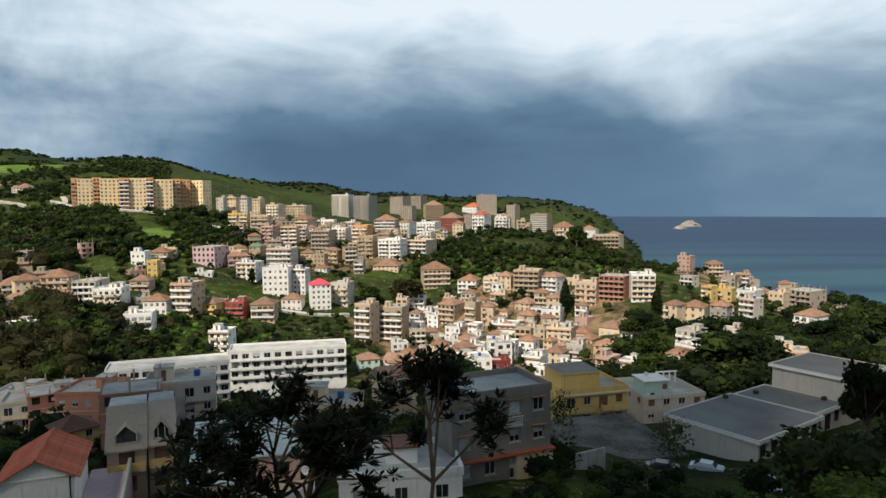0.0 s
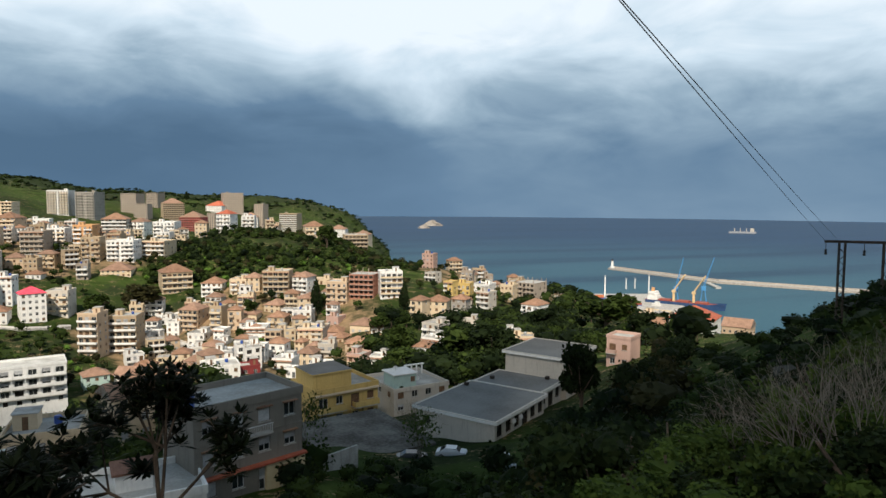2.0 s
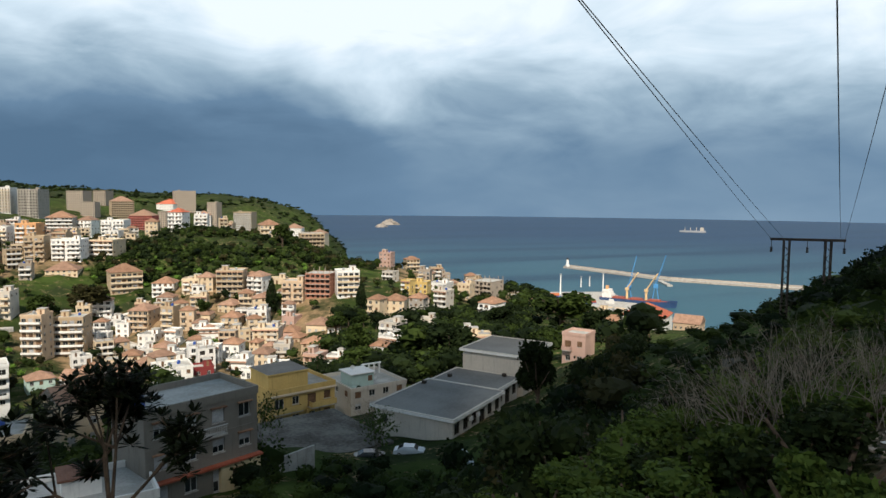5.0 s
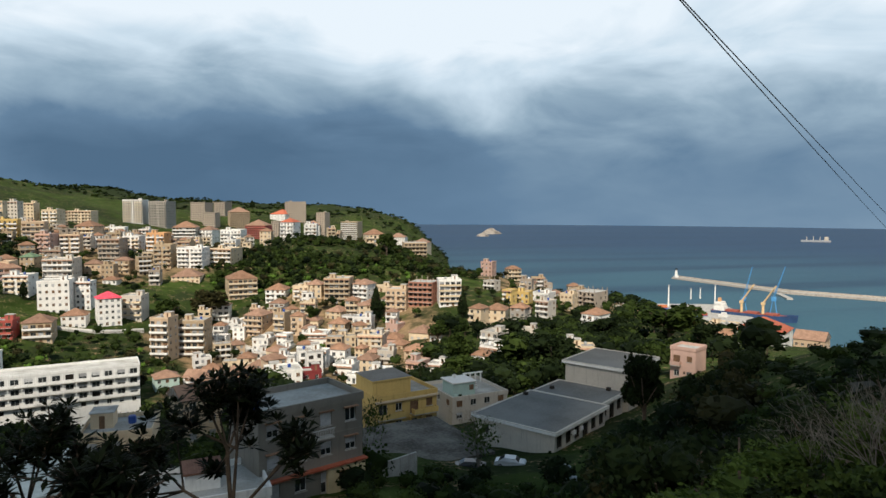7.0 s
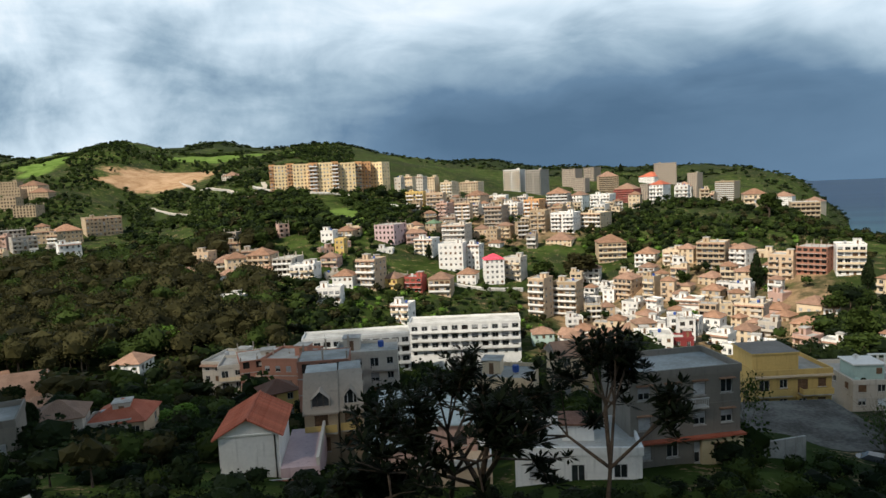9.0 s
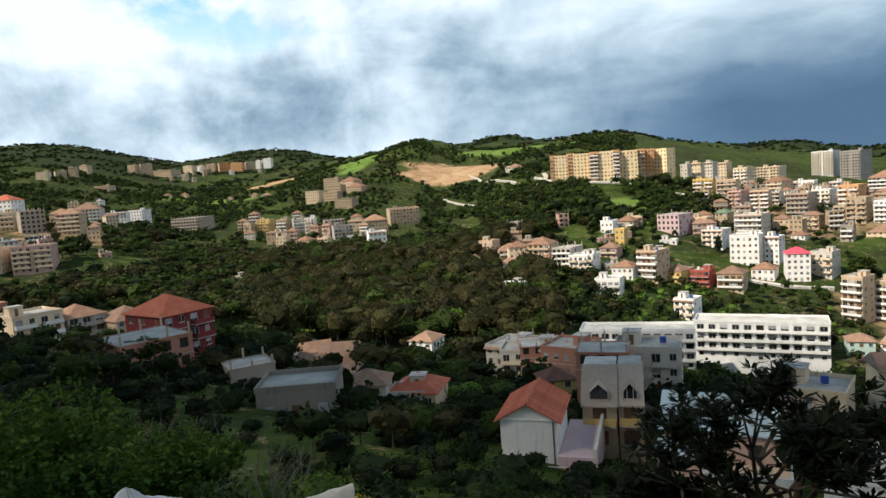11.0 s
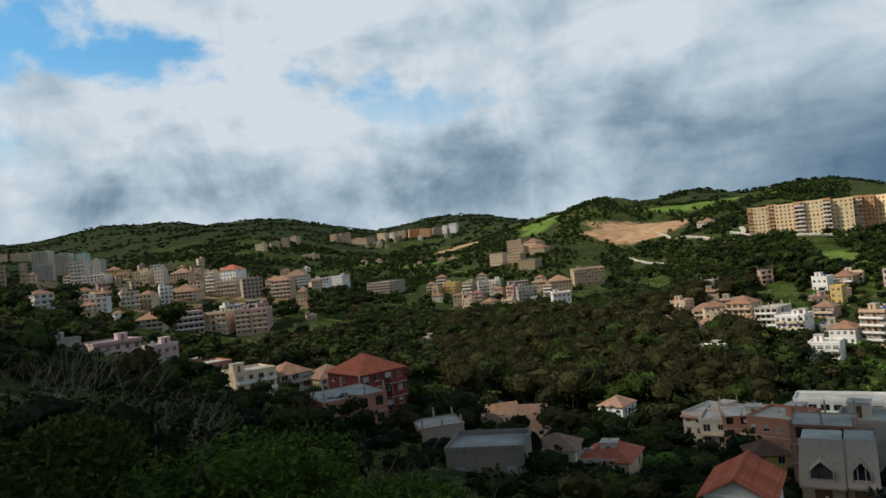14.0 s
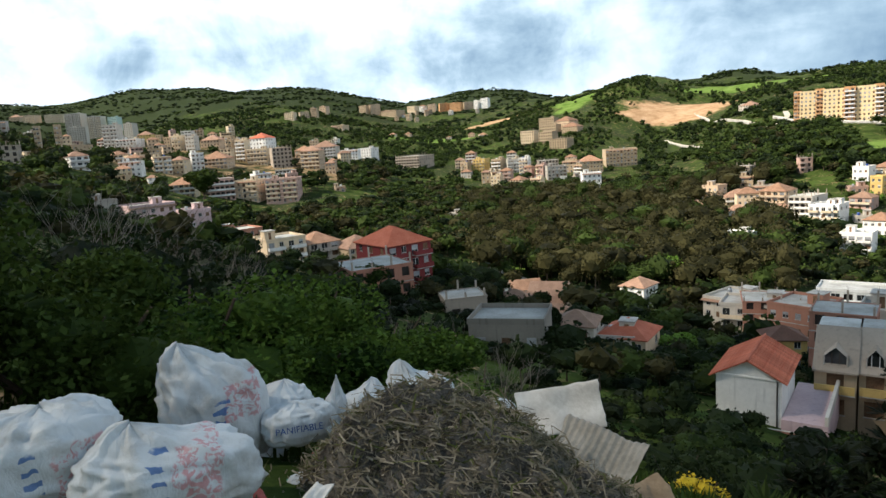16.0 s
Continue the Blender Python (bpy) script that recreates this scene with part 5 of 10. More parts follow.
house(-620.1, 574.9, 17.3, 18.3, 4, 25, "tan", "flat", balcony=0, fh=3.35, label="tan plastered four-storey house with flat roof")
house(-596.9, 586.2, 19.5, 20.6, 3, 23, "tan", "hip", balcony=0, fh=2.52, label="tan plastered three-storey house with hipped tile roof")
house(-531.4, 504.3, 19.4, 20.5, 4, 24, "tan", "raw", balcony=0, fh=2.70, label="tan plastered four-storey house with unfinished roof columns")
house(-1312.7, 680.3, 15.8, 17.9, 6, 34, "tan", "flat", balcony=0, fh=2.83, label="tan plastered six-storey flats with flat roof", name="apartment_block", category="apartment building", rich=False)
house(-1304.9, 708.0, 21.3, 18.9, 7, 70, "peach", "flat", balcony=0, fh=3.11, label="peach plastered tall flats with flat roof", name="apartment_block", category="apartment building", rich=False)
house(-1275.9, 723.1, 36.5, 41.3, 5, 32, "tan", "flat", balcony=0, fh=3.14, label="tan plastered five-storey house with flat roof", rich=False)
house(-1417.2, 865.5, 20.2, 22.9, 6, 30, "cream", "flat", balcony=0, fh=2.76, label="cream plastered six-storey flats with flat roof", name="apartment_block", category="apartment building", rich=False)
house(-1380.3, 873.7, 12.7, 14.7, 6, 28, "white", "hip", balcony=0, fh=2.76, label="white plastered six-storey flats with hipped tile roof", name="apartment_block", category="apartment building", rich=False)
house(-1330.8, 869.3, 18.4, 17.3, 6, 45, "peach", "flat", balcony=0, fh=3.07, label="peach plastered six-storey flats with flat roof", name="apartment_block", category="apartment building", rich=False)
house(-1278.6, 870.0, 21.1, 18.8, 6, 64, "orange", "flat", balcony=0, fh=3.08, label="orange plastered six-storey flats with flat roof", name="apartment_block", category="apartment building", rich=False)
house(-1255.1, 882.9, 25.1, 23.6, 6, 43, "orange", "flat", balcony=0, fh=3.06, label="orange plastered six-storey flats with flat roof", name="apartment_block", category="apartment building", rich=False)
house(-1250.8, 918.0, 20.0, 17.9, 5, 62, "peach", "flat", balcony=0, fh=3.09, label="peach plastered five-storey house with flat roof", rich=False)
house(-1239.7, 929.7, 10.9, 12.4, 6, 25, "white", "flat", balcony=0, fh=2.77, label="white plastered six-storey flats with flat roof", name="apartment_block", category="apartment building", rich=False)
house(-1225.9, 942.9, 17.1, 17.3, 7, 34, "white", "flat", balcony=0, fh=2.90, label="white plastered tall flats with flat roof", name="apartment_block", category="apartment building", rich=False)
house(-991.7, 413.8, 14.4, 12.8, 4, 75, "peach", "flat", balcony=0, fh=2.68, label="peach plastered four-storey house with flat roof", rich=False)
house(-1011.9, 437.7, 10.3, 10.4, 5, 49, "tan", "flat", balcony=0, fh=2.90, label="tan plastered five-storey house with flat roof", rich=False)
house(-1140.3, 511.0, 12.7, 14.6, 5, 36, "peach", "flat", balcony=0, fh=3.02, label="peach plastered five-storey house with flat roof", rich=False)
house(-941.0, 368.3, 13.5, 14.3, 4, 46, "cream", "flat", balcony=0, fh=2.79, label="cream plastered four-storey house with flat roof", rich=False)
house(-915.7, 429.9, 18.1, 20.9, 2, 35, "peach", "flat", balcony=0, fh=3.67, label="peach plastered two-storey house with flat roof", rich=False)
house(-881.5, 502.4, 9.7, 9.8, 2, 42, "pale", "hip", balcony=0, fh=2.30, label="pale grey plastered two-storey house with hipped tile roof", rich=False)
house(-898.4, 538.8, 8.9, 9.4, 2, 37, "peach", "hip", balcony=0, fh=2.51, label="peach plastered two-storey house with hipped tile roof", rich=False)
house(-819.8, 561.4, 6.3, 6.4, 1, 38, "pale", "hip", balcony=0, fh=4.08, label="pale grey plastered one-storey house with hipped tile roof")
house(-805.3, 592.1, 8.6, 8.0, 2, 42, "peach", "hip", balcony=0, fh=2.45, label="peach plastered two-storey house with hipped tile roof")
house(-777.0, 593.2, 11.6, 10.4, 1, 61, "pale", "hip", balcony=0, fh=4.19, label="pale grey plastered one-storey house with hipped tile roof")
house(-313.4, 214.1, 6.2, 6.2, 1, 38, "pale", "flat", balcony=0, fh=3.66, label="pale grey plastered one-storey house with flat roof")
house(-101.6, 95.3, 5.0, 4.5, 1, 55, "pale", "hip", balcony=0, fh=3.00, label="pale grey plastered one-storey house with hipped tile roof", tiles=TILE_OLD)
house(-132.5, 153.0, 7.8, 8.8, 2, 12, "white", "hip", balcony=0, fh=3.15, label="white plastered two-storey house with hipped tile roof", tiles=TILE_OLD)
house(-129.5, 116.6, 9.7, 9.1, 1, 36, "tan", "cross", balcony=0, fh=4.13, label="tan plastered one-storey house with gabled tile roof", tiles=TILE_OLD)
house(-79.2, 76.8, 7.0, 6.6, 1, 34, "pale", "hip", balcony=0, fh=2.86, label="pale grey plastered one-storey house with hipped tile roof", tiles=TILE_OLD)
house(-73.7, 82.2, 8.1, 8.2, 1, 23, "peach", "hip", balcony=0, fh=3.19, label="peach plastered one-storey house with hipped tile roof", tiles=TILE_RED)
house(-98.6, 147.5, 11.1, 12.8, 3, 3, "pale", "flat", balcony=0, fh=2.68, label="pale grey plastered three-storey house with flat roof")
house(-325.7, 339.3, 12.5, 11.1, 4, 52, "white", "flat", balcony=0, fh=3.30, label="white plastered four-storey house with flat roof")
house(-161.1, 247.6, 10.5, 11.1, 2, 11, "white", "flat", balcony=0, fh=3.61, label="white plastered two-storey house with flat roof")
house(-126.9, 275.6, 10.9, 10.2, 3, 13, "white", "flat", balcony=2, fh=3.17, label="white plastered three-storey house with flat roof and long balconies")
house(-94.8, 278.8, 8.4, 8.9, 3, -4, "white", "flat", balcony=1, fh=3.12, label="white plastered three-storey house with flat roof and balconies")
house(-224.6, 324.2, 8.9, 10.1, 3, 6, "peach", "flat", balcony=1, fh=3.23, label="peach plastered three-storey house with flat roof and balconies")
house(-197.4, 317.0, 10.9, 9.7, 3, 40, "cream", "hip", balcony=0, fh=3.26, label="cream plastered three-storey house with hipped tile roof")
house(-186.2, 319.1, 12.6, 13.3, 4, 8, "peach", "hip", balcony=2, fh=2.88, label="peach plastered four-storey house with hipped tile roof and long balconies")
house(-169.4, 318.2, 9.3, 10.7, 3, -2, "pale", "raw", balcony=0, fh=3.48, label="pale grey plastered three-storey house with unfinished roof columns")
house(-154.9, 309.9, 9.8, 10.4, 3, 4, "white", "flat", balcony=1, fh=3.13, label="white plastered three-storey house with flat roof and balconies")
house(-219.2, 299.8, 10.2, 11.8, 2, 6, "white", "hip", balcony=0, fh=2.46, label="white plastered two-storey house with hipped tile roof")
house(-414.1, 405.2, 12.5, 11.8, 3, 34, "tan", "flat", balcony=0, fh=3.13, label="tan plastered three-storey house with flat roof")
house(-401.3, 417.8, 19.1, 17.1, 3, 52, "tan", "hip", balcony=0, fh=3.18, label="tan plastered three-storey house with hipped tile roof")
house(-403.8, 457.7, 26.8, 23.9, 5, 50, "tan", "flat", balcony=1, fh=2.89, label="tan plastered five-storey house with flat roof and balconies")
house(-428.2, 394.7, 16.7, 14.9, 4, 55, "raw", "raw", balcony=0, fh=2.89, label="raw concrete four-storey house with unfinished roof columns")
house(-663.2, 610.4, 20.2, 20.4, 5, 29, "tan", "flat", balcony=0, fh=3.04, label="tan plastered five-storey house with flat roof")
house(-623.2, 600.4, 19.4, 22.4, 4, 16, "peach", "hip", balcony=0, fh=2.72, label="peach plastered four-storey house with hipped tile roof")
house(-579.2, 530.4, 16.8, 17.8, 4, 25, "tan", "raw", balcony=0, fh=3.33, label="tan plastered four-storey house with unfinished roof columns")
house(-74.4, 81.5, 6.2, 5.8, 1, 30, "pale", "flat", balcony=0, fh=2.50, label="pale grey plastered one-storey house with flat roof")
house(-422.0, 674.2, 15.7, 17.8, 3, 4, "pale", "hip", balcony=0, fh=2.56, label="pale grey plastered three-storey house with hipped tile roof")
house(95.6, 132.2, 5.9, 6.2, 2, -58, "pink", "flat", balcony=1, fh=3.55, label="pink plastered two-storey house with flat roof and balconies")
house(176.1, 224.2, 12.9, 12.1, 1, -51, "pink", "cross", balcony=0, fh=3.61, label="pink plastered one-storey house with gabled tile roof")
house(228.6, 258.5, 21.2, 19.9, 2, -54, "white", "hip", balcony=0, fh=3.55, label="white plastered two-storey house with hipped tile roof", tiles=TILE_RED)
house(224.3, 281.7, 12.8, 12.9, 3, -57, "cream", "flat", balcony=0, fh=2.50, label="cream plastered three-storey house with flat roof")
house(274.6, 275.6, 14.3, 13.4, 1, -57, "peach", "cross", balcony=0, fh=4.40, label="peach plastered one-storey house with gabled tile roof")
house(679.9, 616.9, 31.5, 36.4, 4, -78, "peach", "cross", balcony=0, fh=3.36, label="peach plastered four-storey house with gabled tile roof")
house(673.3, 637.2, 28.3, 28.6, 5, -65, "cream", "flat", balcony=0, fh=3.01, label="cream plastered five-storey house with flat roof")
house(89.2, 244.5, 7.8, 8.9, 3, -49, "white", "flat", balcony=0, fh=2.57, label="white plastered three-storey house with flat roof")
house(116.2, 218.2, 8.5, 7.5, 2, -20, "cream", "flat", balcony=0, fh=3.31, label="cream plastered two-storey house with flat roof")
house(-70.8, 251.7, 20.9, 17.6, 4, 20, "white", "flat", balcony=2, fh=3.08, label="white plastered four-storey house with flat roof and long balconies")
house(-51.3, 266.6, 21.6, 18.3, 4, 15, "white", "flat", balcony=2, fh=3.20, label="white plastered four-storey house with flat roof and long balconies")
house(-76.5, 138.8, 10.7, 11.7, 3, 3, "brick", "flat", balcony=0, fh=3.37, label="bare brick three-storey house with flat roof")
house(-82.8, 142.1, 12.1, 10.4, 4, 35, "brick", "raw", balcony=0, fh=2.67, label="bare brick four-storey house with unfinished roof columns")
house(-68.8, 123.6, 7.0, 6.8, 2, 45, "yellow", "hip", balcony=0, fh=2.79, label="yellow plastered two-storey house with hipped tile roof", tiles=TILE_DARK)
house(-8.2, 125.3, 6.9, 7.2, 3, 24, "cream", "cross", balcony=0, fh=2.75, label="cream plastered three-storey house with gabled tile roof", tiles=TILE_OLD)
house(-19.4, 108.8, 10.0, 9.2, 2, -0, "cream", "flat", balcony=1, fh=3.13, label="cream plastered two-storey house with flat roof and balconies")
house(-186.3, 68.5, 11.9, 12.3, 3, 91, "cream", "flat", balcony=1, fh=2.66, label="cream plastered three-storey house with flat roof and balconies")
house(-187.0, 80.5, 10.1, 11.1, 3, 92, "grey", "hip", balcony=2, fh=2.58, label="grey rendered three-storey house with hipped tile roof and long balconies")
house(-179.2, 90.0, 10.9, 12.0, 3, 89, "tan", "hip", balcony=0, fh=2.58, label="tan plastered three-storey house with hipped tile roof")
house(-107.3, 57.2, 12.0, 12.4, 2, 83, "brick", "raw", balcony=0, fh=3.09, label="bare brick two-storey house with unfinished roof columns")
house(-122.9, 72.3, 11.2, 13.2, 4, 93, "maroon", "hip", balcony=1, fh=2.88, label="maroon plastered four-storey house with hipped tile roof and balconies", tiles=TILE_RED)
house(-147.4, 97.2, 4.4, 4.0, 1, 67, "lilac", "flat", balcony=0, fh=3.63, label="lilac pink one-storey house with flat roof")
house(-150.0, 114.3, 10.1, 10.5, 1, 73, "white", "hip", balcony=0, fh=2.97, label="white plastered one-storey house with hipped tile roof", tiles=TILE_OLD)
house(-149.0, 126.7, 8.7, 8.0, 1, 60, "peach", "cross", balcony=0, fh=2.50, label="peach plastered one-storey house with gabled tile roof")
house(-125.6, 103.2, 6.1, 5.6, 1, 61, "peach", "hip", balcony=0, fh=2.50, label="peach plastered one-storey house with hipped tile roof")
house(-121.3, 108.2, 10.4, 9.5, 1, 59, "pale", "cross", balcony=0, fh=2.50, label="pale grey plastered one-storey house with gabled tile roof", tiles=TILE_OLD)
house(-88.0, 61.8, 7.0, 6.6, 1, 67, "raw", "raw", balcony=0, fh=4.20, label="raw concrete one-storey house with unfinished roof columns")
house(-67.1, 53.1, 10.0, 8.0, 1, 40, "drab", "flat", balcony=0, fh=4.1, hut=False, label="drab grey rendered one-storey house with flat roof")
house(-88.8, 81.5, 3.1, 3.5, 1, 60, "cream", "hip", balcony=0, fh=2.50, label="cream plastered one-storey house with hipped tile roof")
house(-249.2, 75.9, 14.0, 14.5, 2, 94, "brick", "flat", balcony=0, fh=2.72, label="bare brick two-storey house with flat roof")
house(-233.7, 28.8, 7.0, 6.9, 2, 98, "grey", "flat", balcony=0, fh=3.00, label="grey rendered two-storey house with flat roof")
house(-242.5, 43.9, 15.0, 15.1, 3, 98, "lilac", "flat", balcony=0, fh=3.21, label="lilac pink three-storey house with flat roof")
house(-251.5, 59.9, 10.6, 10.7, 3, 95, "lilac", "flat", balcony=0, fh=3.24, label="lilac pink three-storey house with flat roof")

# small houses packed between the others, joined afterwards
FILL = []
FILL.append(house(-94.3, 522.8, 6.8, 5.8, 3, -12, "peach", "hip", balcony=2, fh=2.83, label="peach plastered three-storey house with hipped tile roof and long balconies"))
FILL.append(house(-135.1, 531.0, 6.2, 6.2, 4, 24, "tan", "raw", balcony=0, fh=2.82, label="tan plastered four-storey house with unfinished roof columns"))
FILL.append(house(-34.5, 575.7, 8.7, 8.1, 3, 13, "cream", "raw", balcony=1, fh=2.87, label="cream plastered three-storey house with unfinished roof columns and balconies"))
FILL.append(house(-55.0, 434.5, 6.4, 5.7, 3, -8, "raw", "flat", balcony=2, fh=3.03, label="raw concrete three-storey house with flat roof and long balconies"))
FILL.append(house(-79.7, 434.8, 8.5, 6.3, 1, -20, "white", "hip", balcony=0, fh=3.09, label="white plastered one-storey house with hipped tile roof"))
FILL.append(house(-99.6, 585.7, 7.8, 5.6, 3, -5, "white", "hip", balcony=0, fh=2.90, label="white plastered three-storey house with hipped tile roof"))
FILL.append(house(-46.9, 538.6, 6.5, 5.4, 3, -25, "cream", "hip", balcony=2, fh=2.86, label="cream plastered three-storey house with hipped tile roof and long balconies"))
FILL.append(house(-86.6, 567.3, 8.9, 6.5, 3, -21, "pale", "hip", balcony=2, fh=3.03, label="pale grey plastered three-storey house with hipped tile roof and long balconies"))
FILL.append(house(-64.8, 480.8, 6.3, 4.6, 3, -7, "cream", "raw", balcony=2, fh=2.99, label="cream plastered three-storey house with unfinished roof columns and long balconies"))
FILL.append(house(-77.6, 532.1, 7.4, 5.7, 3, 28, "pale", "flat", balcony=1, fh=3.09, label="pale grey plastered three-storey house with flat roof and balconies"))
FILL.append(house(-37.3, 589.7, 7.1, 6.4, 3, -11, "cream", "raw", balcony=2, fh=2.96, label="cream plastered three-storey house with unfinished roof columns and long balconies"))
FILL.append(house(-162.8, 571.0, 6.6, 5.5, 2, 36, "white", "flat", balcony=1, fh=2.80, label="white plastered two-storey house with flat roof and balconies"))
FILL.append(house(-129.8, 429.2, 8.5, 7.8, 3, 37, "pink", "hip", balcony=0, fh=2.94, label="pink plastered three-storey house with hipped tile roof"))
FILL.append(house(-93.0, 511.3, 7.4, 5.4, 2, 0, "pale", "flat", balcony=0, fh=3.03, label="pale grey plastered two-storey house with flat roof"))
FILL.append(house(-80.6, 580.3, 8.2, 6.4, 4, -14, "white", "flat", balcony=2, fh=3.06, label="white plastered four-storey house with flat roof and long balconies"))
FILL.append(house(-99.2, 560.8, 9.8, 9.0, 3, -0, "tan", "flat", balcony=2, fh=2.88, label="tan plastered three-storey house with flat roof and long balconies"))
FILL.append(house(-119.3, 514.4, 7.4, 6.9, 2, -9, "tan", "hip", balcony=2, fh=2.81, label="tan plastered two-storey house with hipped tile roof and long balconies"))
FILL.append(house(-121.2, 460.2, 6.6, 4.7, 2, -15, "tan", "flat", balcony=2, fh=3.01, label="tan plastered two-storey house with flat roof and long balconies"))
FILL.append(house(-52.7, 511.1, 6.8, 4.8, 4, -16, "raw", "flat", balcony=0, fh=2.87, label="raw concrete four-storey house with flat roof"))
FILL.append(house(-77.5, 462.0, 10.0, 7.0, 3, -21, "tan", "hip", balcony=1, fh=3.02, label="tan plastered three-storey house with hipped tile roof and balconies"))
FILL.append(house(-119.1, 471.7, 10.1, 9.7, 3, 4, "raw", "flat", balcony=0, fh=2.90, label="raw concrete three-storey house with flat roof"))
FILL.append(house(-110.2, 585.7, 6.5, 4.8, 3, 1, "peach", "raw", balcony=2, fh=3.08, label="peach plastered three-storey house with unfinished roof columns and long balconies"))
FILL.append(house(-83.1, 447.3, 7.9, 5.6, 3, -20, "tan", "flat", balcony=0, fh=2.86, label="tan plastered three-storey house with flat roof"))
FILL.append(house(-58.4, 543.8, 7.4, 6.0, 4, 16, "peach", "hip", balcony=0, fh=2.99, label="peach plastered four-storey house with hipped tile roof"))
FILL.append(house(-123.3, 534.7, 10.0, 7.0, 4, 23, "raw", "raw", balcony=1, fh=2.86, label="raw concrete four-storey house with unfinished roof columns and balconies"))
FILL.append(house(-111.9, 526.7, 8.4, 8.0, 3, -10, "pale", "flat", balcony=2, fh=2.89, label="pale grey plastered three-storey house with flat roof and long balconies"))
FILL.append(house(-96.3, 538.9, 6.9, 4.9, 2, -12, "cream", "flat", balcony=2, fh=2.86, label="cream plastered two-storey house with flat roof and long balconies"))
FILL.append(house(-154.0, 560.3, 10.2, 8.9, 3, 0, "raw", "raw", balcony=2, fh=2.88, label="raw concrete three-storey house with unfinished roof columns and long balconies"))
FILL.append(house(-45.4, 553.8, 6.7, 6.6, 3, -5, "pink", "raw", balcony=2, fh=3.03, label="pink plastered three-storey house with unfinished roof columns and long balconies"))
FILL.append(house(-82.6, 547.0, 6.3, 5.1, 4, 29, "peach", "flat", balcony=2, fh=3.07, label="peach plastered four-storey house with flat roof and long balconies"))
FILL.append(house(-72.3, 560.0, 7.0, 6.4, 3, 27, "pale", "flat", balcony=0, fh=3.07, label="pale grey plastered three-storey house with flat roof"))
FILL.append(house(-52.9, 588.2, 7.1, 6.5, 2, -17, "cream", "hip", balcony=0, fh=3.06, label="cream plastered two-storey house with hipped tile roof"))
FILL.append(house(-63.3, 457.7, 7.6, 5.7, 4, 28, "tan", "raw", balcony=2, fh=2.97, label="tan plastered four-storey house with unfinished roof columns and long balconies"))
FILL.append(house(-151.5, 541.4, 8.8, 7.1, 3, -7, "pale", "flat", balcony=2, fh=2.86, label="pale grey plastered three-storey house with flat roof and long balconies"))
FILL.append(house(-68.1, 588.1, 10.1, 9.8, 2, -9, "cream", "flat", balcony=2, fh=2.93, label="cream plastered two-storey house with flat roof and long balconies"))
FILL.append(house(-133.2, 556.1, 6.3, 4.7, 3, 3, "tan", "hip", balcony=2, fh=3.04, label="tan plastered three-storey house with hipped tile roof and long balconies"))
FILL.append(house(-39.6, 525.3, 8.2, 7.4, 3, -18, "cream", "flat", balcony=2, fh=3.07, label="cream plastered three-storey house with flat roof and long balconies"))
FILL.append(house(-132.4, 472.7, 8.1, 6.5, 3, 26, "tan", "hip", balcony=2, fh=3.04, label="tan plastered three-storey house with hipped tile roof and long balconies"))
FILL.append(house(-38.4, 510.0, 8.4, 6.0, 3, -6, "cream", "flat", balcony=2, fh=3.07, label="cream plastered three-storey house with flat roof and long balconies"))
FILL.append(house(-135.8, 546.6, 6.3, 6.1, 2, -8, "tan", "hip", balcony=2, fh=3.01, label="tan plastered two-storey house with hipped tile roof and long balconies"))
FILL.append(house(-67.9, 571.6, 8.3, 7.4, 3, -15, "raw", "raw", balcony=0, fh=2.97, label="raw concrete three-storey house with unfinished roof columns"))
FILL.append(house(-43.1, 491.1, 8.8, 7.5, 4, -25, "tan", "flat", balcony=2, fh=3.04, label="tan plastered four-storey house with flat roof and long balconies"))
FILL.append(house(-89.2, 576.8, 6.4, 6.1, 3, 19, "cream", "raw", balcony=2, fh=2.95, label="cream plastered three-storey house with unfinished roof columns and long balconies"))
FILL.append(house(-151.9, 499.7, 7.2, 5.4, 3, -5, "tan", "flat", balcony=2, fh=2.95, label="tan plastered three-storey house with flat roof and long balconies"))
FILL.append(house(-137.4, 564.7, 8.5, 6.8, 3, 24, "pale", "raw", balcony=1, fh=3.08, label="pale grey plastered three-storey house with unfinished roof columns and balconies"))
FILL.append(house(-105.8, 537.6, 7.5, 7.3, 3, 1, "white", "hip", balcony=0, fh=3.09, label="white plastered three-storey house with hipped tile roof"))
FILL.append(house(-5.9, 343.1, 6.6, 6.2, 2, 11, "peach", "hip", balcony=1, fh=2.91, label="peach plastered two-storey house with hipped tile roof and balconies"))
FILL.append(house(54.5, 337.4, 9.7, 8.1, 3, -24, "white", "flat", balcony=1, fh=3.03, label="white plastered three-storey house with flat roof and balconies"))
FILL.append(house(-11.1, 383.4, 8.8, 7.8, 1, -8, "white", "flat", balcony=0, fh=2.94, label="white plastered one-storey house with flat roof"))
FILL.append(house(9.6, 378.2, 7.9, 7.4, 2, 9, "peach", "flat", balcony=2, fh=2.84, label="peach plastered two-storey house with flat roof and long balconies"))
FILL.append(house(14.0, 323.0, 7.3, 6.7, 1, -33, "white", "flat", balcony=0, fh=2.93, label="white plastered one-storey house with flat roof"))
FILL.append(house(27.4, 332.5, 6.6, 6.0, 2, -15, "white", "hip", balcony=0, fh=3.07, label="white plastered two-storey house with hipped tile roof"))
FILL.append(house(-19.0, 265.4, 8.1, 7.5, 3, -18, "white", "hip", balcony=0, fh=2.82, label="white plastered three-storey house with hipped tile roof"))
FILL.append(house(-25.0, 361.2, 8.4, 7.4, 2, -18, "white", "raw", balcony=2, fh=3.00, label="white plastered two-storey house with unfinished roof columns and long balconies"))
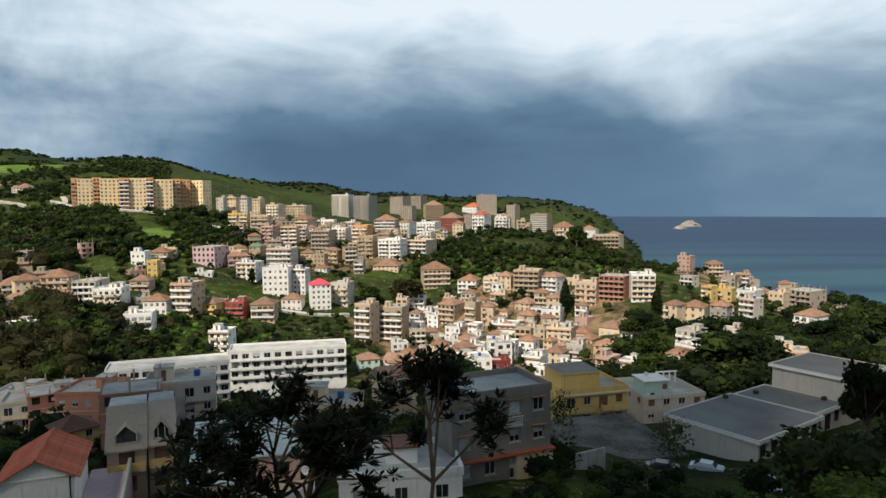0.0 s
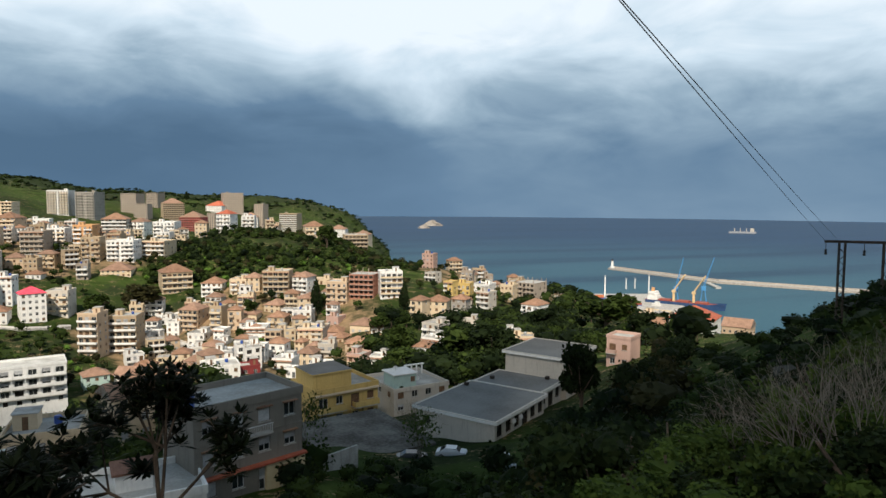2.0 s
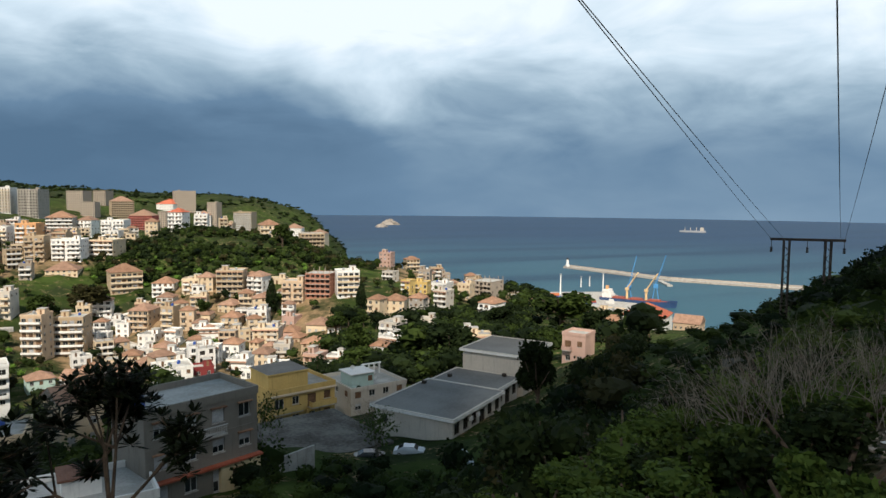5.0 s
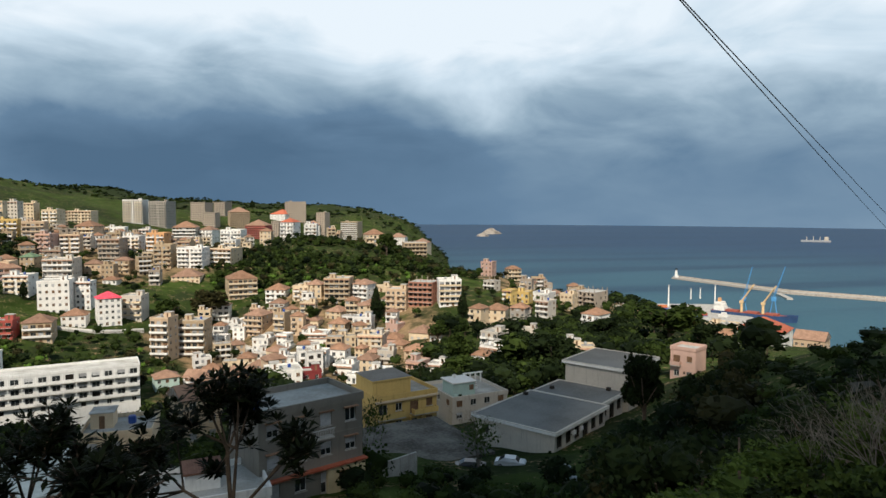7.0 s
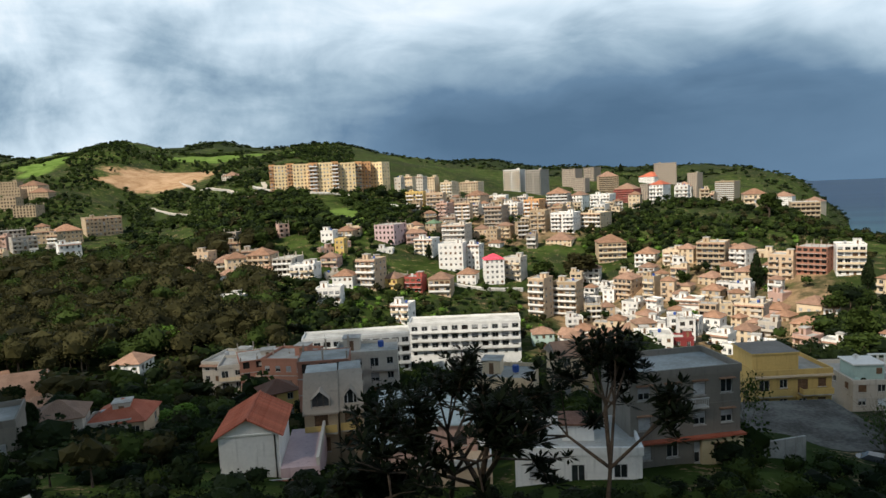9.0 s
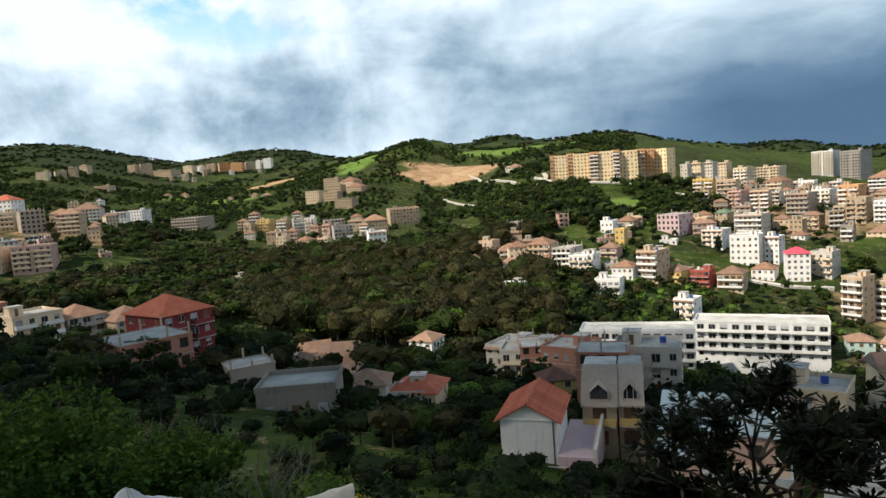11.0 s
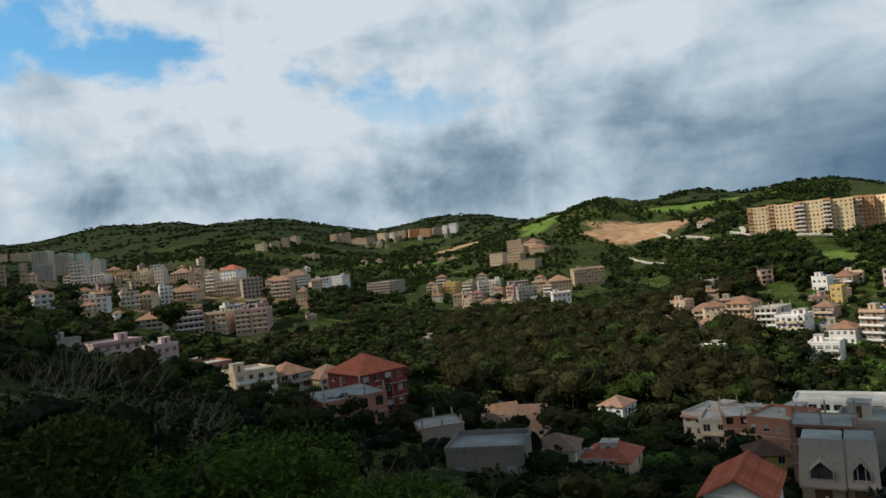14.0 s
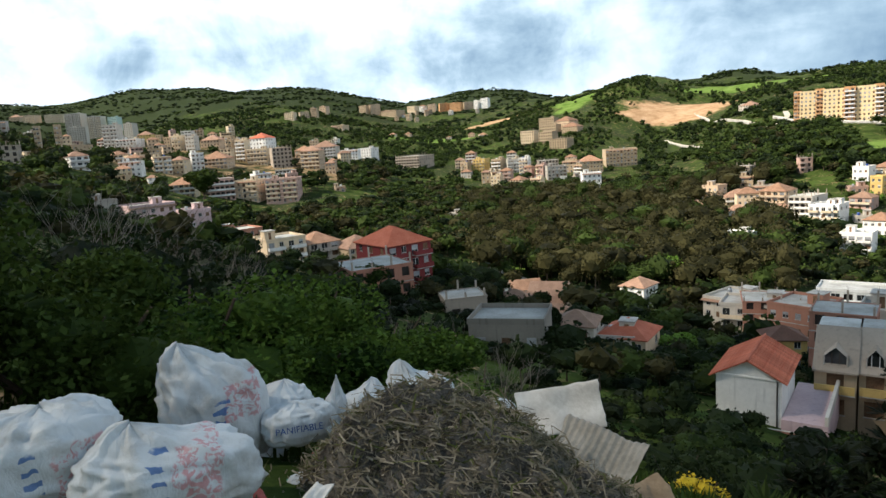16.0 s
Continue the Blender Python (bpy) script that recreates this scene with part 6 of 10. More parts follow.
FILL.append(house(-13.6, 291.3, 6.7, 5.9, 1, 13, "peach", "hip", balcony=0, fh=3.01, label="peach plastered one-storey house with hipped tile roof"))
FILL.append(house(-16.9, 308.8, 9.4, 8.7, 1, -7, "white", "hip", balcony=0, fh=2.93, label="white plastered one-storey house with hipped tile roof"))
FILL.append(house(52.3, 327.8, 6.6, 5.0, 3, 1, "cream", "hip", balcony=1, fh=3.01, label="cream plastered three-storey house with hipped tile roof and balconies"))
FILL.append(house(23.4, 305.6, 7.1, 5.0, 2, -19, "white", "hip", balcony=2, fh=3.04, label="white plastered two-storey house with hipped tile roof and long balconies"))
FILL.append(house(49.5, 263.1, 8.4, 7.5, 1, -21, "white", "flat", balcony=0, fh=3.06, label="white plastered one-storey house with flat roof"))
FILL.append(house(29.7, 365.1, 8.2, 6.1, 3, -20, "cream", "flat", balcony=2, fh=2.92, label="cream plastered three-storey house with flat roof and long balconies"))
FILL.append(house(-2.0, 297.3, 7.1, 6.9, 3, -10, "cream", "hip", balcony=0, fh=2.92, label="cream plastered three-storey house with hipped tile roof"))
FILL.append(house(2.3, 286.0, 7.2, 6.5, 2, -23, "white", "hip", balcony=0, fh=3.02, label="white plastered two-storey house with hipped tile roof"))
FILL.append(house(-24.2, 386.1, 6.5, 6.0, 3, -6, "cream", "flat", balcony=2, fh=3.05, label="cream plastered three-storey house with flat roof and long balconies"))
FILL.append(house(-1.8, 380.9, 6.3, 5.4, 1, -22, "pale", "flat", balcony=0, fh=3.04, label="pale grey plastered one-storey house with flat roof"))
FILL.append(house(-20.5, 351.0, 6.9, 5.3, 2, -27, "white", "flat", balcony=2, fh=2.84, label="white plastered two-storey house with flat roof and long balconies"))
FILL.append(house(59.4, 390.9, 9.1, 8.4, 2, -31, "white", "hip", balcony=1, fh=2.82, label="white plastered two-storey house with hipped tile roof and balconies"))
FILL.append(house(69.9, 337.9, 6.1, 4.9, 3, -27, "white", "hip", balcony=2, fh=2.90, label="white plastered three-storey house with hipped tile roof and long balconies"))
FILL.append(house(75.7, 368.5, 10.3, 9.9, 1, -22, "white", "hip", balcony=0, fh=2.96, label="white plastered one-storey house with hipped tile roof"))
FILL.append(house(-26.0, 373.8, 7.5, 5.9, 2, -26, "white", "flat", balcony=2, fh=3.10, label="white plastered two-storey house with flat roof and long balconies"))
FILL.append(house(4.5, 315.8, 6.4, 5.4, 2, 9, "white", "flat", balcony=2, fh=2.81, label="white plastered two-storey house with flat roof and long balconies"))
FILL.append(house(22.6, 379.4, 6.7, 5.5, 1, 7, "pale", "hip", balcony=0, fh=3.10, label="pale grey plastered one-storey house with hipped tile roof"))
FILL.append(house(73.8, 386.0, 10.1, 7.2, 1, -21, "cream", "flat", balcony=0, fh=3.07, label="cream plastered one-storey house with flat roof"))
FILL.append(house(3.2, 390.2, 6.9, 5.1, 2, -16, "peach", "flat", balcony=2, fh=2.91, label="peach plastered two-storey house with flat roof and long balconies"))
FILL.append(house(16.5, 364.0, 8.4, 8.2, 1, -33, "peach", "flat", balcony=0, fh=2.82, label="peach plastered one-storey house with flat roof"))
FILL.append(house(-9.3, 324.3, 6.9, 6.7, 1, -8, "cream", "raw", balcony=0, fh=2.96, label="cream plastered one-storey house with unfinished roof columns"))
FILL.append(house(9.5, 262.4, 8.2, 6.0, 3, 18, "peach", "hip", balcony=0, fh=2.95, label="peach plastered three-storey house with hipped tile roof"))
FILL.append(house(48.7, 392.4, 6.5, 5.2, 2, 13, "peach", "raw", balcony=2, fh=2.92, label="peach plastered two-storey house with unfinished roof columns and long balconies"))
FILL.append(house(-16.2, 395.2, 9.8, 8.8, 3, -8, "white", "hip", balcony=2, fh=2.97, label="white plastered three-storey house with hipped tile roof and long balconies"))
FILL.append(house(62.2, 362.5, 6.3, 5.6, 2, -32, "white", "hip", balcony=2, fh=2.88, label="white plastered two-storey house with hipped tile roof and long balconies"))
FILL.append(house(24.5, 266.9, 6.3, 5.3, 3, 5, "white", "raw", balcony=1, fh=2.96, label="white plastered three-storey house with unfinished roof columns and balconies"))
FILL.append(house(37.0, 309.9, 7.4, 5.5, 3, -22, "peach", "raw", balcony=2, fh=2.85, label="peach plastered three-storey house with unfinished roof columns and long balconies"))
FILL.append(house(56.9, 288.2, 7.1, 6.6, 2, -26, "pale", "flat", balcony=2, fh=3.09, label="pale grey plastered two-storey house with flat roof and long balconies"))
FILL.append(house(14.4, 387.4, 8.8, 7.7, 2, -24, "white", "hip", balcony=2, fh=3.10, label="white plastered two-storey house with hipped tile roof and long balconies"))
FILL.append(house(-12.8, 336.1, 7.6, 5.7, 3, 12, "cream", "raw", balcony=2, fh=2.85, label="cream plastered three-storey house with unfinished roof columns and long balconies"))
FILL.append(house(53.0, 361.7, 7.3, 6.8, 3, -18, "cream", "hip", balcony=2, fh=2.94, label="cream plastered three-storey house with hipped tile roof and long balconies"))
FILL.append(house(30.7, 379.8, 6.2, 5.8, 3, -15, "white", "raw", balcony=0, fh=3.07, label="white plastered three-storey house with unfinished roof columns"))
FILL.append(house(-16.0, 368.4, 6.1, 5.3, 3, -20, "white", "hip", balcony=2, fh=3.06, label="white plastered three-storey house with hipped tile roof and long balconies"))
FILL.append(house(-14.9, 358.9, 6.0, 5.9, 2, -20, "white", "flat", balcony=0, fh=2.97, label="white plastered two-storey house with flat roof"))
FILL.append(house(-7.1, 353.1, 6.2, 5.9, 1, -9, "cream", "raw", balcony=0, fh=2.85, label="cream plastered one-storey house with unfinished roof columns"))
FILL.append(house(48.6, 347.8, 6.2, 5.8, 2, -30, "white", "raw", balcony=2, fh=3.08, label="white plastered two-storey house with unfinished roof columns and long balconies"))
FILL.append(house(13.7, 287.8, 6.7, 6.4, 2, -18, "white", "flat", balcony=0, fh=2.90, label="white plastered two-storey house with flat roof"))
FILL.append(house(-21.0, 321.5, 7.6, 5.5, 2, 14, "white", "flat", balcony=1, fh=2.84, label="white plastered two-storey house with flat roof and balconies"))
FILL.append(house(-204.9, 385.4, 7.0, 5.0, 3, 48, "pink", "raw", balcony=1, fh=2.84, label="pink plastered three-storey house with unfinished roof columns and balconies"))
FILL.append(house(-159.8, 375.0, 7.7, 6.9, 1, 43, "pink", "flat", balcony=0, fh=3.06, label="pink plastered one-storey house with flat roof"))
FILL.append(house(-231.4, 365.7, 8.2, 6.6, 3, 2, "raw", "raw", balcony=1, fh=3.07, label="raw concrete three-storey house with unfinished roof columns and balconies"))
FILL.append(house(-164.6, 360.4, 7.9, 7.2, 1, 45, "pink", "flat", balcony=0, fh=2.94, label="pink plastered one-storey house with flat roof"))
FILL.append(house(-117.2, 339.9, 8.6, 7.4, 1, -11, "raw", "raw", balcony=0, fh=2.93, label="raw concrete one-storey house with unfinished roof columns"))
FILL.append(house(-144.2, 320.1, 7.1, 5.7, 1, 34, "pale", "flat", balcony=0, fh=3.07, label="pale grey plastered one-storey house with flat roof"))
FILL.append(house(-165.8, 402.2, 10.3, 9.4, 2, 12, "cream", "flat", balcony=2, fh=2.81, label="cream plastered two-storey house with flat roof and long balconies"))
FILL.append(house(-130.5, 348.6, 7.7, 6.1, 2, 41, "raw", "flat", balcony=2, fh=2.97, label="raw concrete two-storey house with flat roof and long balconies"))
FILL.append(house(-137.1, 381.5, 9.4, 7.5, 1, 10, "white", "flat", balcony=0, fh=2.88, label="white plastered one-storey house with flat roof"))
FILL.append(house(-204.8, 342.7, 9.6, 6.7, 2, 16, "raw", "flat", balcony=0, fh=3.04, label="raw concrete two-storey house with flat roof"))
FILL.append(house(-154.2, 338.1, 9.7, 8.0, 2, 2, "pink", "hip", balcony=2, fh=3.07, label="pink plastered two-storey house with hipped tile roof and long balconies"))
FILL.append(house(-218.4, 348.5, 7.2, 5.5, 3, 22, "tan", "flat", balcony=1, fh=2.92, label="tan plastered three-storey house with flat roof and balconies"))
FILL.append(house(-661.5, 156.8, 9.7, 8.9, 4, 55, "white", "raw", balcony=2, fh=2.92, label="white plastered four-storey house with unfinished roof columns and long balconies"))
FILL.append(house(-751.5, 226.5, 7.1, 6.6, 4, 93, "cream", "flat", balcony=1, fh=3.00, label="cream plastered four-storey house with flat roof and balconies"))
FILL.append(house(-424.3, 164.6, 7.3, 7.0, 3, 79, "pink", "flat", balcony=1, fh=3.09, label="pink plastered three-storey house with flat roof and balconies"))
FILL.append(house(-541.0, 156.6, 8.3, 7.1, 4, 52, "cream", "raw", balcony=0, fh=2.95, label="cream plastered four-storey house with unfinished roof columns"))
FILL.append(house(-640.3, 214.1, 10.4, 9.9, 4, 41, "cream", "flat", balcony=2, fh=2.90, label="cream plastered four-storey house with flat roof and long balconies"))
FILL.append(house(-675.5, 198.3, 10.4, 7.8, 4, 84, "tan", "raw", balcony=2, fh=3.05, label="tan plastered four-storey house with unfinished roof columns and long balconies"))
FILL.append(house(-404.4, 40.3, 9.9, 8.7, 3, 105, "white", "hip", balcony=2, fh=2.92, label="white plastered three-storey house with hipped tile roof and long balconies"))
FILL.append(house(-707.0, 320.6, 7.4, 6.6, 2, 35, "cream", "raw", balcony=0, fh=2.83, label="cream plastered two-storey house with unfinished roof columns"))
FILL.append(house(-558.4, 268.9, 10.3, 7.7, 4, 84, "cream", "hip", balcony=0, fh=2.84, label="cream plastered four-storey house with hipped tile roof"))
FILL.append(house(-544.6, 104.2, 8.7, 6.7, 3, 69, "tan", "flat", balcony=1, fh=3.07, label="tan plastered three-storey house with flat roof and balconies"))
FILL.append(house(-421.7, 144.3, 10.4, 10.3, 4, 91, "white", "flat", balcony=0, fh=3.00, label="white plastered four-storey house with flat roof"))
FILL.append(house(-527.5, 240.5, 6.1, 5.8, 2, 50, "cream", "hip", balcony=1, fh=2.91, label="cream plastered two-storey house with hipped tile roof and balconies"))
FILL.append(house(-797.7, 175.3, 6.5, 5.4, 4, 98, "pink", "flat", balcony=1, fh=3.09, label="pink plastered four-storey house with flat roof and balconies"))
FILL.append(house(-394.0, 56.5, 7.4, 5.9, 1, 52, "tan", "raw", balcony=0, fh=2.98, label="tan plastered one-storey house with unfinished roof columns"))
FILL.append(house(-635.2, 195.6, 7.2, 6.7, 3, 58, "cream", "flat", balcony=0, fh=2.96, label="cream plastered three-storey house with flat roof"))
FILL.append(house(-722.8, 183.4, 9.0, 6.6, 4, 66, "tan", "flat", balcony=0, fh=2.88, label="tan plastered four-storey house with flat roof"))
FILL.append(house(-591.8, 123.9, 7.2, 5.5, 2, 98, "peach", "raw", balcony=1, fh=3.03, label="peach plastered two-storey house with unfinished roof columns and balconies"))
FILL.append(house(-735.6, 125.9, 8.7, 7.3, 3, 100, "cream", "flat", balcony=0, fh=2.96, label="cream plastered three-storey house with flat roof"))
FILL.append(house(-715.4, 194.6, 8.0, 6.9, 3, 60, "cream", "hip", balcony=1, fh=3.00, label="cream plastered three-storey house with hipped tile roof and balconies"))
FILL.append(house(-448.5, 167.2, 10.2, 9.7, 3, 59, "pale", "raw", balcony=2, fh=2.84, label="pale grey plastered three-storey house with unfinished roof columns and long balconies"))
FILL.append(house(-479.9, 81.1, 10.3, 8.5, 3, 101, "peach", "flat", balcony=2, fh=2.97, label="peach plastered three-storey house with flat roof and long balconies"))
FILL.append(house(-575.5, 91.1, 9.4, 8.7, 3, 51, "pale", "flat", balcony=2, fh=3.06, label="pale grey plastered three-storey house with flat roof and long balconies"))
FILL.append(house(-765.8, 145.6, 8.9, 7.7, 2, 64, "tan", "raw", balcony=2, fh=2.93, label="tan plastered two-storey house with unfinished roof columns and long balconies"))
FILL.append(house(-672.8, 31.1, 7.7, 6.2, 3, 65, "pale", "flat", balcony=2, fh=3.07, label="pale grey plastered three-storey house with flat roof and long balconies"))
FILL.append(house(-618.9, 124.3, 7.4, 7.4, 2, 89, "pale", "hip", balcony=1, fh=2.99, label="pale grey plastered two-storey house with hipped tile roof and balconies"))
FILL.append(house(-725.0, 337.1, 6.3, 5.5, 3, 35, "white", "flat", balcony=2, fh=2.93, label="white plastered three-storey house with flat roof and long balconies"))
FILL.append(house(-646.6, 124.5, 9.7, 7.1, 3, 89, "peach", "hip", balcony=0, fh=3.06, label="peach plastered three-storey house with hipped tile roof"))
FILL.append(house(-564.6, 208.9, 9.1, 7.2, 3, 40, "cream", "raw", balcony=2, fh=3.09, label="cream plastered three-storey house with unfinished roof columns and long balconies"))
FILL.append(house(-678.1, 290.0, 8.7, 6.2, 3, 52, "peach", "flat", balcony=0, fh=2.87, label="peach plastered three-storey house with flat roof"))
FILL.append(house(-471.1, 213.0, 7.8, 6.5, 3, 51, "peach", "hip", balcony=0, fh=2.85, label="peach plastered three-storey house with hipped tile roof"))
FILL.append(house(-688.0, 241.7, 6.3, 5.0, 2, 81, "pink", "raw", balcony=1, fh=3.03, label="pink plastered two-storey house with unfinished roof columns and balconies"))
FILL.append(house(-757.9, 113.3, 7.4, 5.5, 4, 66, "pale", "flat", balcony=2, fh=3.09, label="pale grey plastered four-storey house with flat roof and long balconies"))
FILL.append(house(-711.5, 103.7, 8.5, 6.9, 3, 92, "cream", "flat", balcony=2, fh=3.03, label="cream plastered three-storey house with flat roof and long balconies"))
FILL.append(house(-466.1, 76.2, 8.5, 7.6, 3, 59, "raw", "hip", balcony=0, fh=2.86, label="raw concrete three-storey house with hipped tile roof"))
FILL.append(house(-396.6, 185.1, 6.5, 5.6, 1, 85, "peach", "flat", balcony=0, fh=2.92, label="peach plastered one-storey house with flat roof"))
FILL.append(house(-639.4, 56.0, 6.3, 5.3, 4, 75, "cream", "hip", balcony=0, fh=3.09, label="cream plastered four-storey house with hipped tile roof"))
FILL.append(house(-787.6, 80.8, 6.0, 5.6, 3, 94, "cream", "flat", balcony=1, fh=2.82, label="cream plastered three-storey house with flat roof and balconies"))
FILL.append(house(-410.9, 16.9, 9.1, 8.8, 1, 108, "cream", "flat", balcony=0, fh=2.85, label="cream plastered one-storey house with flat roof"))
FILL.append(house(-773.9, 75.1, 7.8, 6.3, 3, 105, "pink", "raw", balcony=1, fh=2.90, label="pink plastered three-storey house with unfinished roof columns and balconies"))
FILL.append(house(-519.3, 88.4, 8.0, 5.8, 4, 90, "pink", "raw", balcony=2, fh=2.80, label="pink plastered four-storey house with unfinished roof columns and long balconies"))
FILL.append(house(-779.4, 101.8, 8.5, 7.7, 2, 103, "pale", "hip", balcony=1, fh=2.83, label="pale grey plastered two-storey house with hipped tile roof and balconies"))
FILL.append(house(-683.6, 88.4, 10.1, 8.8, 3, 52, "pink", "hip", balcony=2, fh=2.82, label="pink plastered three-storey house with hipped tile roof and long balconies"))
FILL.append(house(-508.4, 75.8, 9.8, 9.0, 2, 102, "cream", "hip", balcony=2, fh=2.91, label="cream plastered two-storey house with hipped tile roof and long balconies"))
FILL.append(house(-590.6, 184.4, 6.1, 4.4, 2, 58, "cream", "hip", balcony=2, fh=3.00, label="cream plastered two-storey house with hipped tile roof and long balconies"))
FILL.append(house(-600.9, 206.4, 9.7, 7.9, 3, 49, "pale", "hip", balcony=1, fh=2.85, label="pale grey plastered three-storey house with hipped tile roof and balconies"))
FILL.append(house(-739.4, 40.4, 7.6, 6.0, 2, 72, "pink", "flat", balcony=1, fh=3.08, label="pink plastered two-storey house with flat roof and balconies"))
FILL.append(house(-486.5, 408.6, 7.0, 6.2, 3, 70, "cream", "flat", balcony=2, fh=2.86, label="cream plastered three-storey house with flat roof and long balconies"))
FILL.append(house(-429.4, 371.9, 7.1, 6.8, 3, 27, "pink", "hip", balcony=1, fh=3.07, label="pink plastered three-storey house with hipped tile roof and balconies"))
FILL.append(house(-552.2, 403.1, 9.6, 9.0, 4, 39, "pink", "hip", balcony=2, fh=3.03, label="pink plastered four-storey house with hipped tile roof and long balconies"))
FILL.append(house(-440.3, 335.8, 6.8, 6.6, 3, 43, "tan", "hip", balcony=0, fh=3.05, label="tan plastered three-storey house with hipped tile roof"))
FILL.append(house(-424.0, 414.8, 7.8, 7.7, 4, 23, "tan", "hip", balcony=0, fh=2.83, label="tan plastered four-storey house with hipped tile roof"))
FILL.append(house(-364.1, 367.5, 8.0, 7.6, 2, 65, "raw", "flat", balcony=2, fh=2.97, label="raw concrete two-storey house with flat roof and long balconies"))
FILL.append(house(-433.5, 351.8, 9.0, 7.4, 3, 36, "pink", "hip", balcony=2, fh=2.99, label="pink plastered three-storey house with hipped tile roof and long balconies"))
FILL.append(house(-450.5, 354.7, 6.7, 6.6, 2, 62, "cream", "flat", balcony=2, fh=3.10, label="cream plastered two-storey house with flat roof and long balconies"))
FILL.append(house(-482.9, 346.4, 9.0, 8.4, 2, 39, "pale", "hip", balcony=0, fh=2.84, label="pale grey plastered two-storey house with hipped tile roof"))
FILL.append(house(-523.1, 432.4, 8.9, 6.8, 3, 40, "pale", "hip", balcony=2, fh=2.85, label="pale grey plastered three-storey house with hipped tile roof and long balconies"))
FILL.append(house(-462.7, 364.6, 9.8, 8.2, 2, 62, "cream", "flat", balcony=1, fh=3.00, label="cream plastered two-storey house with flat roof and balconies"))
FILL.append(house(-536.5, 378.4, 8.8, 7.4, 3, 40, "raw", "hip", balcony=1, fh=2.91, label="raw concrete three-storey house with hipped tile roof and balconies"))
FILL.append(house(70.9, 578.1, 7.7, 6.9, 3, -29, "peach", "flat", balcony=2, fh=2.92, label="peach plastered three-storey house with flat roof and long balconies"))
FILL.append(house(17.0, 592.4, 6.8, 5.4, 3, 8, "pale", "raw", balcony=2, fh=3.05, label="pale grey plastered three-storey house with unfinished roof columns and long balconies"))
FILL.append(house(-6.5, 555.9, 6.7, 5.7, 3, -9, "cream", "raw", balcony=2, fh=2.93, label="cream plastered three-storey house with unfinished roof columns and long balconies"))
FILL.append(house(66.0, 562.8, 6.6, 5.5, 4, 3, "cream", "flat", balcony=2, fh=2.90, label="cream plastered four-storey house with flat roof and long balconies"))
FILL.append(house(49.6, 572.3, 10.0, 9.0, 4, -15, "white", "flat", balcony=1, fh=2.98, label="white plastered four-storey house with flat roof and balconies"))
FILL.append(house(12.5, 558.2, 9.1, 8.2, 4, -16, "cream", "hip", balcony=0, fh=3.01, label="cream plastered four-storey house with hipped tile roof"))
FILL.append(house(33.5, 574.1, 9.3, 6.7, 2, -25, "white", "hip", balcony=2, fh=3.00, label="white plastered two-storey house with hipped tile roof and long balconies"))
FILL.append(house(-2.0, 541.1, 6.5, 6.4, 2, -10, "cream", "raw", balcony=1, fh=3.05, label="cream plastered two-storey house with unfinished roof columns and balconies"))
FILL.append(house(0.6, 565.2, 6.7, 5.0, 3, 20, "white", "hip", balcony=2, fh=2.91, label="white plastered three-storey house with hipped tile roof and long balconies"))
FILL.append(house(-14.2, 543.3, 9.8, 7.2, 3, -29, "white", "flat", balcony=1, fh=2.85, label="white plastered three-storey house with flat roof and balconies"))
FILL.append(house(166.4, 388.9, 7.5, 5.8, 3, -38, "raw", "flat", balcony=1, fh=3.03, label="raw concrete three-storey house with flat roof and balconies"))
FILL.append(house(188.5, 374.3, 9.3, 9.0, 3, -42, "cream", "hip", balcony=1, fh=2.80, label="cream plastered three-storey house with hipped tile roof and balconies"))
FILL.append(house(203.8, 435.8, 6.1, 5.8, 3, -15, "raw", "flat", balcony=0, fh=2.92, label="raw concrete three-storey house with flat roof"))
FILL.append(house(191.0, 467.4, 10.3, 7.7, 4, -2, "cream", "hip", balcony=2, fh=2.92, label="cream plastered four-storey house with hipped tile roof and long balconies"))
FILL.append(house(212.8, 357.3, 6.4, 5.6, 1, -11, "tan", "raw", balcony=0, fh=2.83, label="tan plastered one-storey house with unfinished roof columns"))
FILL.append(house(193.1, 399.1, 7.3, 7.2, 2, -6, "tan", "hip", balcony=0, fh=2.84, label="tan plastered two-storey house with hipped tile roof"))
FILL.append(house(202.9, 450.2, 9.3, 7.1, 4, -14, "tan", "flat", balcony=2, fh=2.86, label="tan plastered four-storey house with flat roof and long balconies"))
FILL.append(house(169.6, 470.7, 9.0, 8.8, 4, -42, "pink", "flat", balcony=0, fh=2.83, label="pink plastered four-storey house with flat roof"))
FILL.append(house(206.9, 381.8, 7.3, 7.2, 2, -39, "tan", "flat", balcony=0, fh=3.02, label="tan plastered two-storey house with flat roof"))
FILL.append(house(217.0, 420.0, 8.7, 7.7, 3, -49, "tan", "flat", balcony=1, fh=3.06, label="tan plastered three-storey house with flat roof and balconies"))
FILL.append(house(137.8, 377.8, 7.6, 7.3, 2, -50, "pale", "raw", balcony=2, fh=3.03, label="pale grey plastered two-storey house with unfinished roof columns and long balconies"))
FILL.append(house(221.9, 431.1, 8.7, 6.9, 4, -17, "cream", "hip", balcony=1, fh=2.94, label="cream plastered four-storey house with hipped tile roof and balconies"))
FILL.append(house(-1356.1, 862.7, 9.0, 8.4, 4, 27, "white", "hip", balcony=2, fh=3.09, label="white plastered four-storey house with hipped tile roof and long balconies"))
FILL.append(house(-1283.4, 943.1, 6.2, 4.8, 3, 64, "cream", "flat", balcony=2, fh=3.04, label="cream plastered three-storey house with flat roof and long balconies"))
